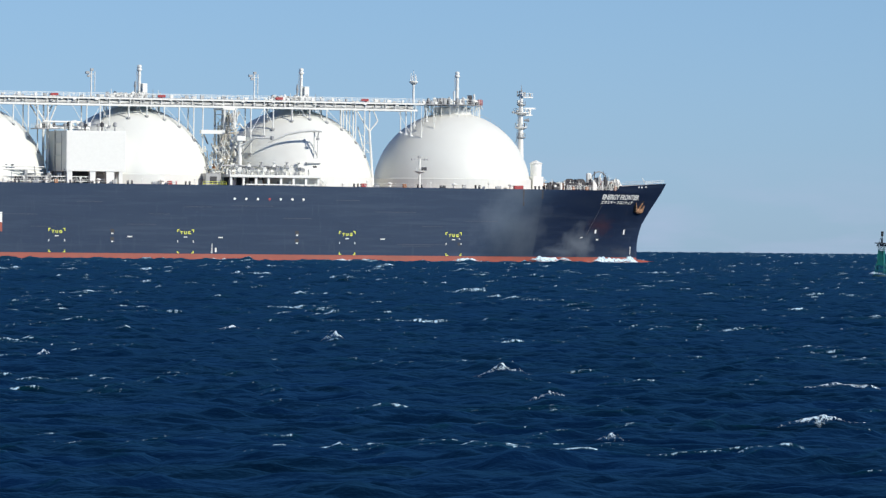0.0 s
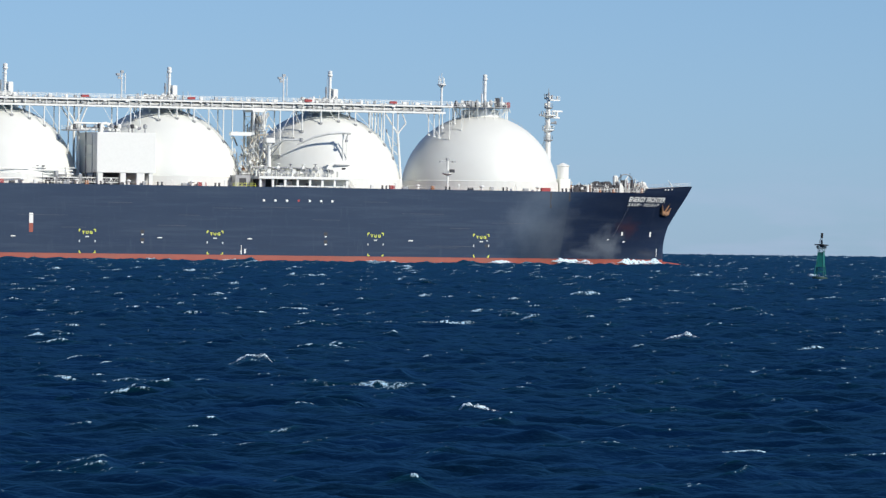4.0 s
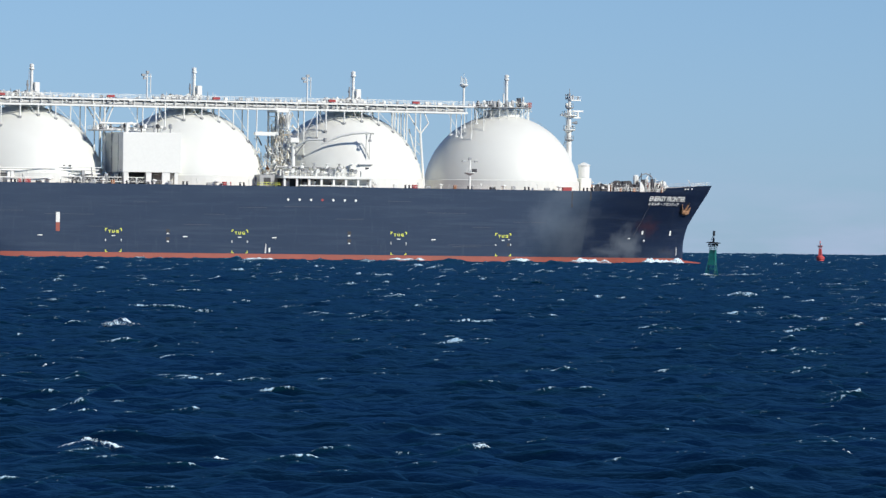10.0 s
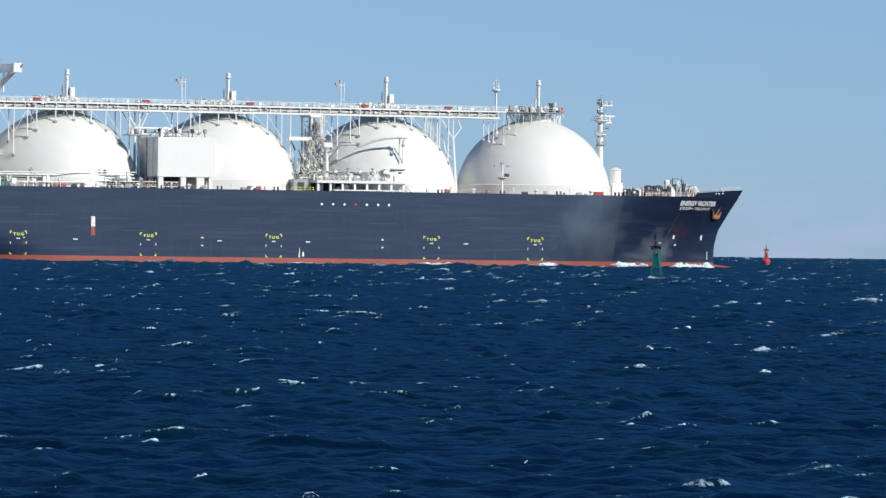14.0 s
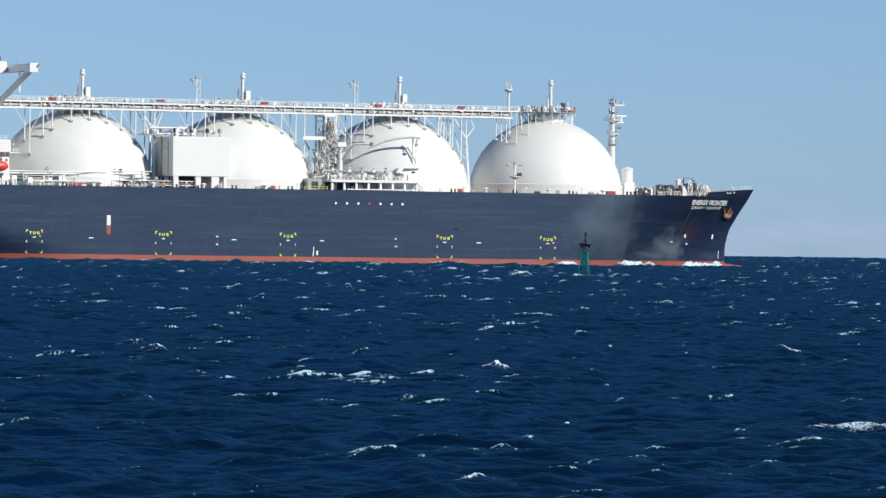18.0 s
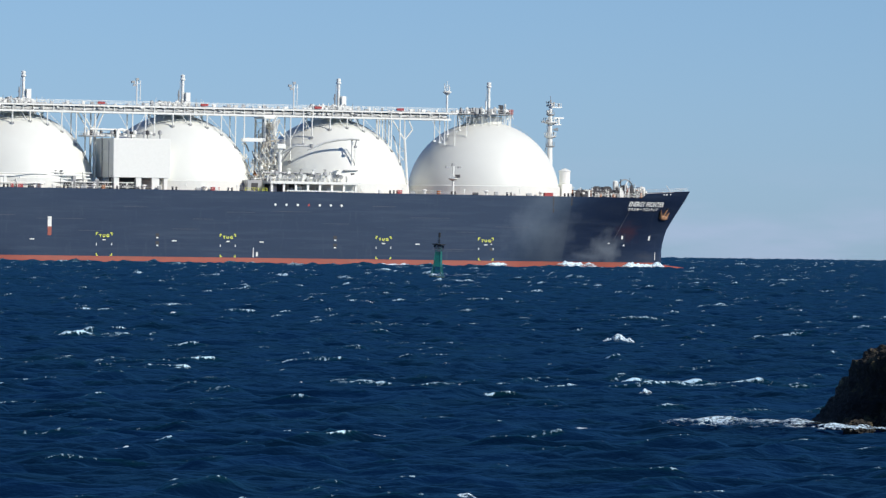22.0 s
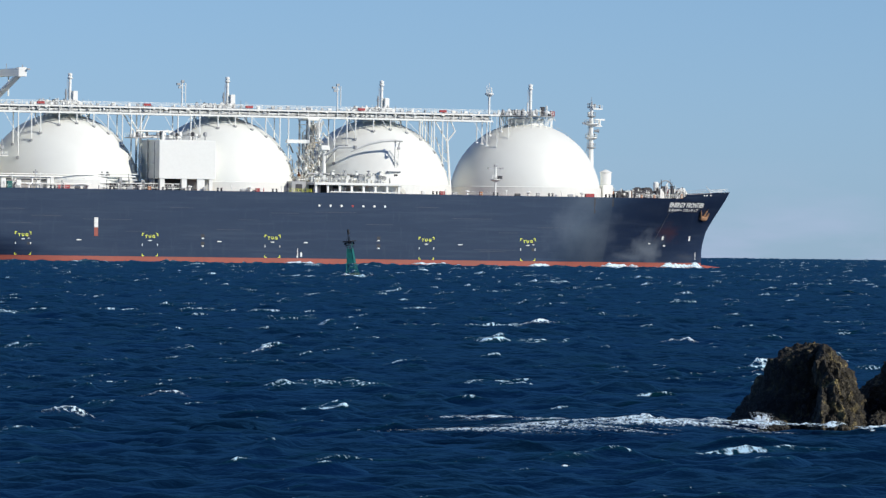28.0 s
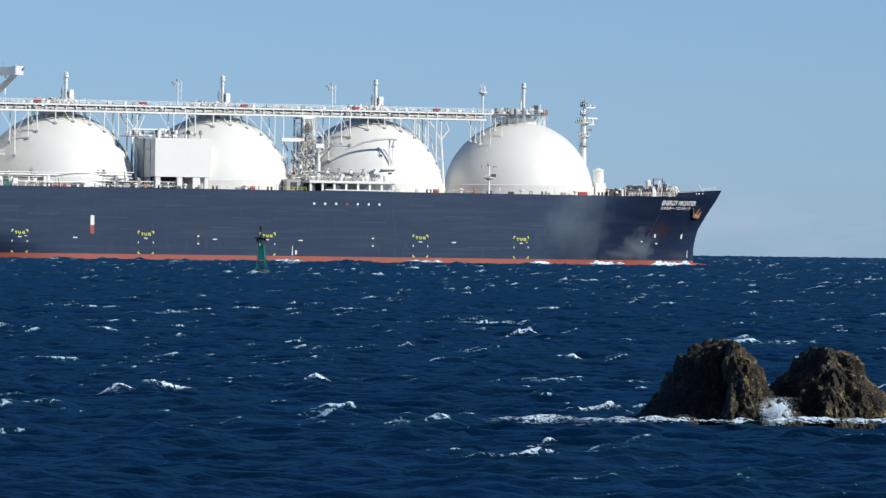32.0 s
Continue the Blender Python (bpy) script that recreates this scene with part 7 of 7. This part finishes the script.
SPRAYS = {}
SPRAY = material("white_spray", (0.82, 0.92, 0.98), 0.9)
BURSTS = [(24.0, 22.6, 156.6, 0.75, spray(6, "low burst of white spray at the rock's foot")), (21.0, 25.6, 156.5, 1.3, spray(1, "burst of white spray against the rock")), (25.1, 21.25, 156.4, 1.7, spray(2, "burst of white spray at the rock's foot")),
          (28.1, 22.3, 156.7, 0.7, spray(3, "small burst of spray at the rock's foot")), (31.9, 24.85, 156.2, 1.25, spray(4, "burst of white spray between the rocks"))]


# ---- the ship's own waves ----
def bow_wave(x0, x1, wide, high, seed, label):
    pts = [(x, -half_breadth(x, 0.5) - 0.5) for x in np.arange(x0, x1, 1.5)] + [(x1, -half_breadth(x1, 0.5) - 0.4)]
    return wash("bow_wave", label, pts, wide, high, seed, 0.22, 0.34)


HULL_WAVES = [bow_wave(33, 55.0, 3.4, 2.4, 31, "white bow wave curling along the stem"), bow_wave(11, 27, 3.2, 2.3, 36, "white wave breaking along the ship's bow"),
              bow_wave(-12, -2, 2.4, 1.5, 32, "white wave breaking along the ship's side"),
              bow_wave(-47, -34, 2.0, 1.2, 33, "thin white wave along the ship's side"), bow_wave(-86, -76, 1.6, 0.9, 34, "thin white wave along the ship's side")]


def motions():
    x0, y0, speed, heading, turn = 3.748, 1652.18, 6.5018, 22.0, -0.17528
    times = [0, 0.1, 0.3] + [0.6 + 0.7 * i for i in range(44)] + [31.2, 31.7, 31.9, 32]
    rows = []
    for t in times:
        mid = radians(heading + turn * t / 2)
        rows.append((t, pose(x0 + math.cos(mid) * speed * t, y0 + math.sin(mid) * speed * t, -0.28, 0, 0, heading + turn * t)))
    walk(ship, rows)
    for sheet, way in ((sea_chop, WIND), (sea_cross, DRIFT)):
        walk(sheet, [(t, Matrix.Translation(way * t)) for t in times])
    for k, wave in enumerate(HULL_WAVES):
        walk(wave, [(t, m @ pose(1.2 * math.sin(t * 0.9 + k * 2), 0, 0.28 + 0.22 * math.sin(t * 1.7 + k * 1.3))) for t, m in rows])
    lean = [(0.5, 2.8), (1, 4.2), (1.5, 3.0), (2, -0.6), (2.5, -3.3), (3, -3.6), (3.5, -4.9), (4, 3.5), (4.5, 2.4), (5, -0.6), (5.5, 0.7), (6, 7.5), (6.5, 9.2), (7, 3.1), (7.5, -5.9), (8, -12.8), (8.5, -11.5), (9, -4.0), (9.5, 4.0), (10, 4.7), (10.5, -3.2), (11, 0.9), (11.5, 4.3), (12, 4.7), (12.5, 1.7), (13, -2.5), (13.5, -4.9), (14, -3.8), (14.5, -0.0), (15, 3.8), (15.5, 4.9), (16, 2.5), (16.5, -1.7), (17, -4.7), (17.5, 6.7), (18, 3.2), (18.5, -0.2), (19, -3.2), (19.5, -5.9), (20, -1.4), (20.5, 2.5), (21, 6.3), (21.5, 6.1), (22, 4.6), (22.5, -0.6), (23, -4.9), (23.5, -4.7), (24, -1.0), (24.5, 0.1), (25, 1.8), (25.5, 1.1), (26, -3.4), (26.5, -2.8), (27, -0.0), (27.5, -3.0), (28, -9.6), (28.5, -8.8), (29, -4.0), (29.5, 6.1), (30, 10.6), (30.5, 10.1), (31, 2.0), (31.5, -2.6), (32, -3.7)]
    walk(green_buoy, [(0, pose(70.55, 970, 0, 0, 2.0, 0))] + [(t, pose(70.55, 970, 0.25 * math.sin(t * 1.6), 2.5 * math.sin(t * 1.3), 0.62 * d, 0)) for t, d in lean])
    steps = [0.5 * i for i in range(65)]
    walk(red_buoy, [(t, pose(200.0, 2200, 0.3 * math.sin(t * 1.4), 2 * math.sin(t * 1.1), 4 * math.sin(t * 1.5 + 1), 0)) for t in steps])
    walk(bird, [(t, pose(63.0 + 17.9 * (t - 19.8), 600, 6.35 - 0.25 * (t - 20.0) / 12, 0, 0, 0)) for t in (0, 8, 16, 20, 24, 32)])
    beats = [0, 13.9] + [14 + 0.05 * i for i in range(161)] + [32]
    for w, side in bird_wings:
        walk(w, [(t, pose(0.04, side * 0.06, 0.05, side * (12 + 38 * math.cos(2 * math.pi * (t - 20.0) / 0.32) if 14 <= t <= 22 else 0))) for t in beats])
    walk(buoy_wash, [(t, pose(0.5 * math.sin(t * 0.9), 0, 0.15 + 0.5 * math.sin(t * 1.6 + 2.6))) for t in steps])
    for w, tide in rock_wash:
        walk(w, [(t, pose(0.25 * math.sin(t * 1.2), -1.6 + 0.1 * math.sin(t * 0.8), z + 0.03)) for t, z in tide])
    for t0, x, y, size, ob in BURSTS:
        ob.scale = (size, size, size)
        keys = [(0, -1.3), (t0 - 0.6, -1.3), (t0 - 0.25, -0.3), (t0, 0.05), (t0 + 0.3, -0.05), (t0 + 0.9, -1.3), (32.0, -1.3)]
        walk(ob, [(t, pose(x + 0.3 * (t - t0 if abs(t - t0) < 1 else 0), y, z * size)) for t, z in keys if 0 <= t <= 32 and (t < 32 or t0 + 0.9 < 32)] + ([(32, pose(x, y, 0))] if t0 + 0.9 >= 32 else []))
    for ob, t0, p, high in BREAKERS:
        deep = -high * 0.8 - 0.25
        keys = [(t0 - 1.5, deep), (t0 - 0.7, 0.0), (t0, 0.06), (t0 + 0.8, 0.0), (t0 + 1.6, deep)]
        track = [(t, Matrix.Translation(p + WIND * (t - t0) + Vector((0, 0, z)))) for t, z in keys if 0 <= t <= 32]
        first, last = track[0], track[-1]
        walk(ob, ([(0, first[1])] if first[0] > 0 else []) + track + ([(32, last[1])] if last[0] < 32 else []))

motions()
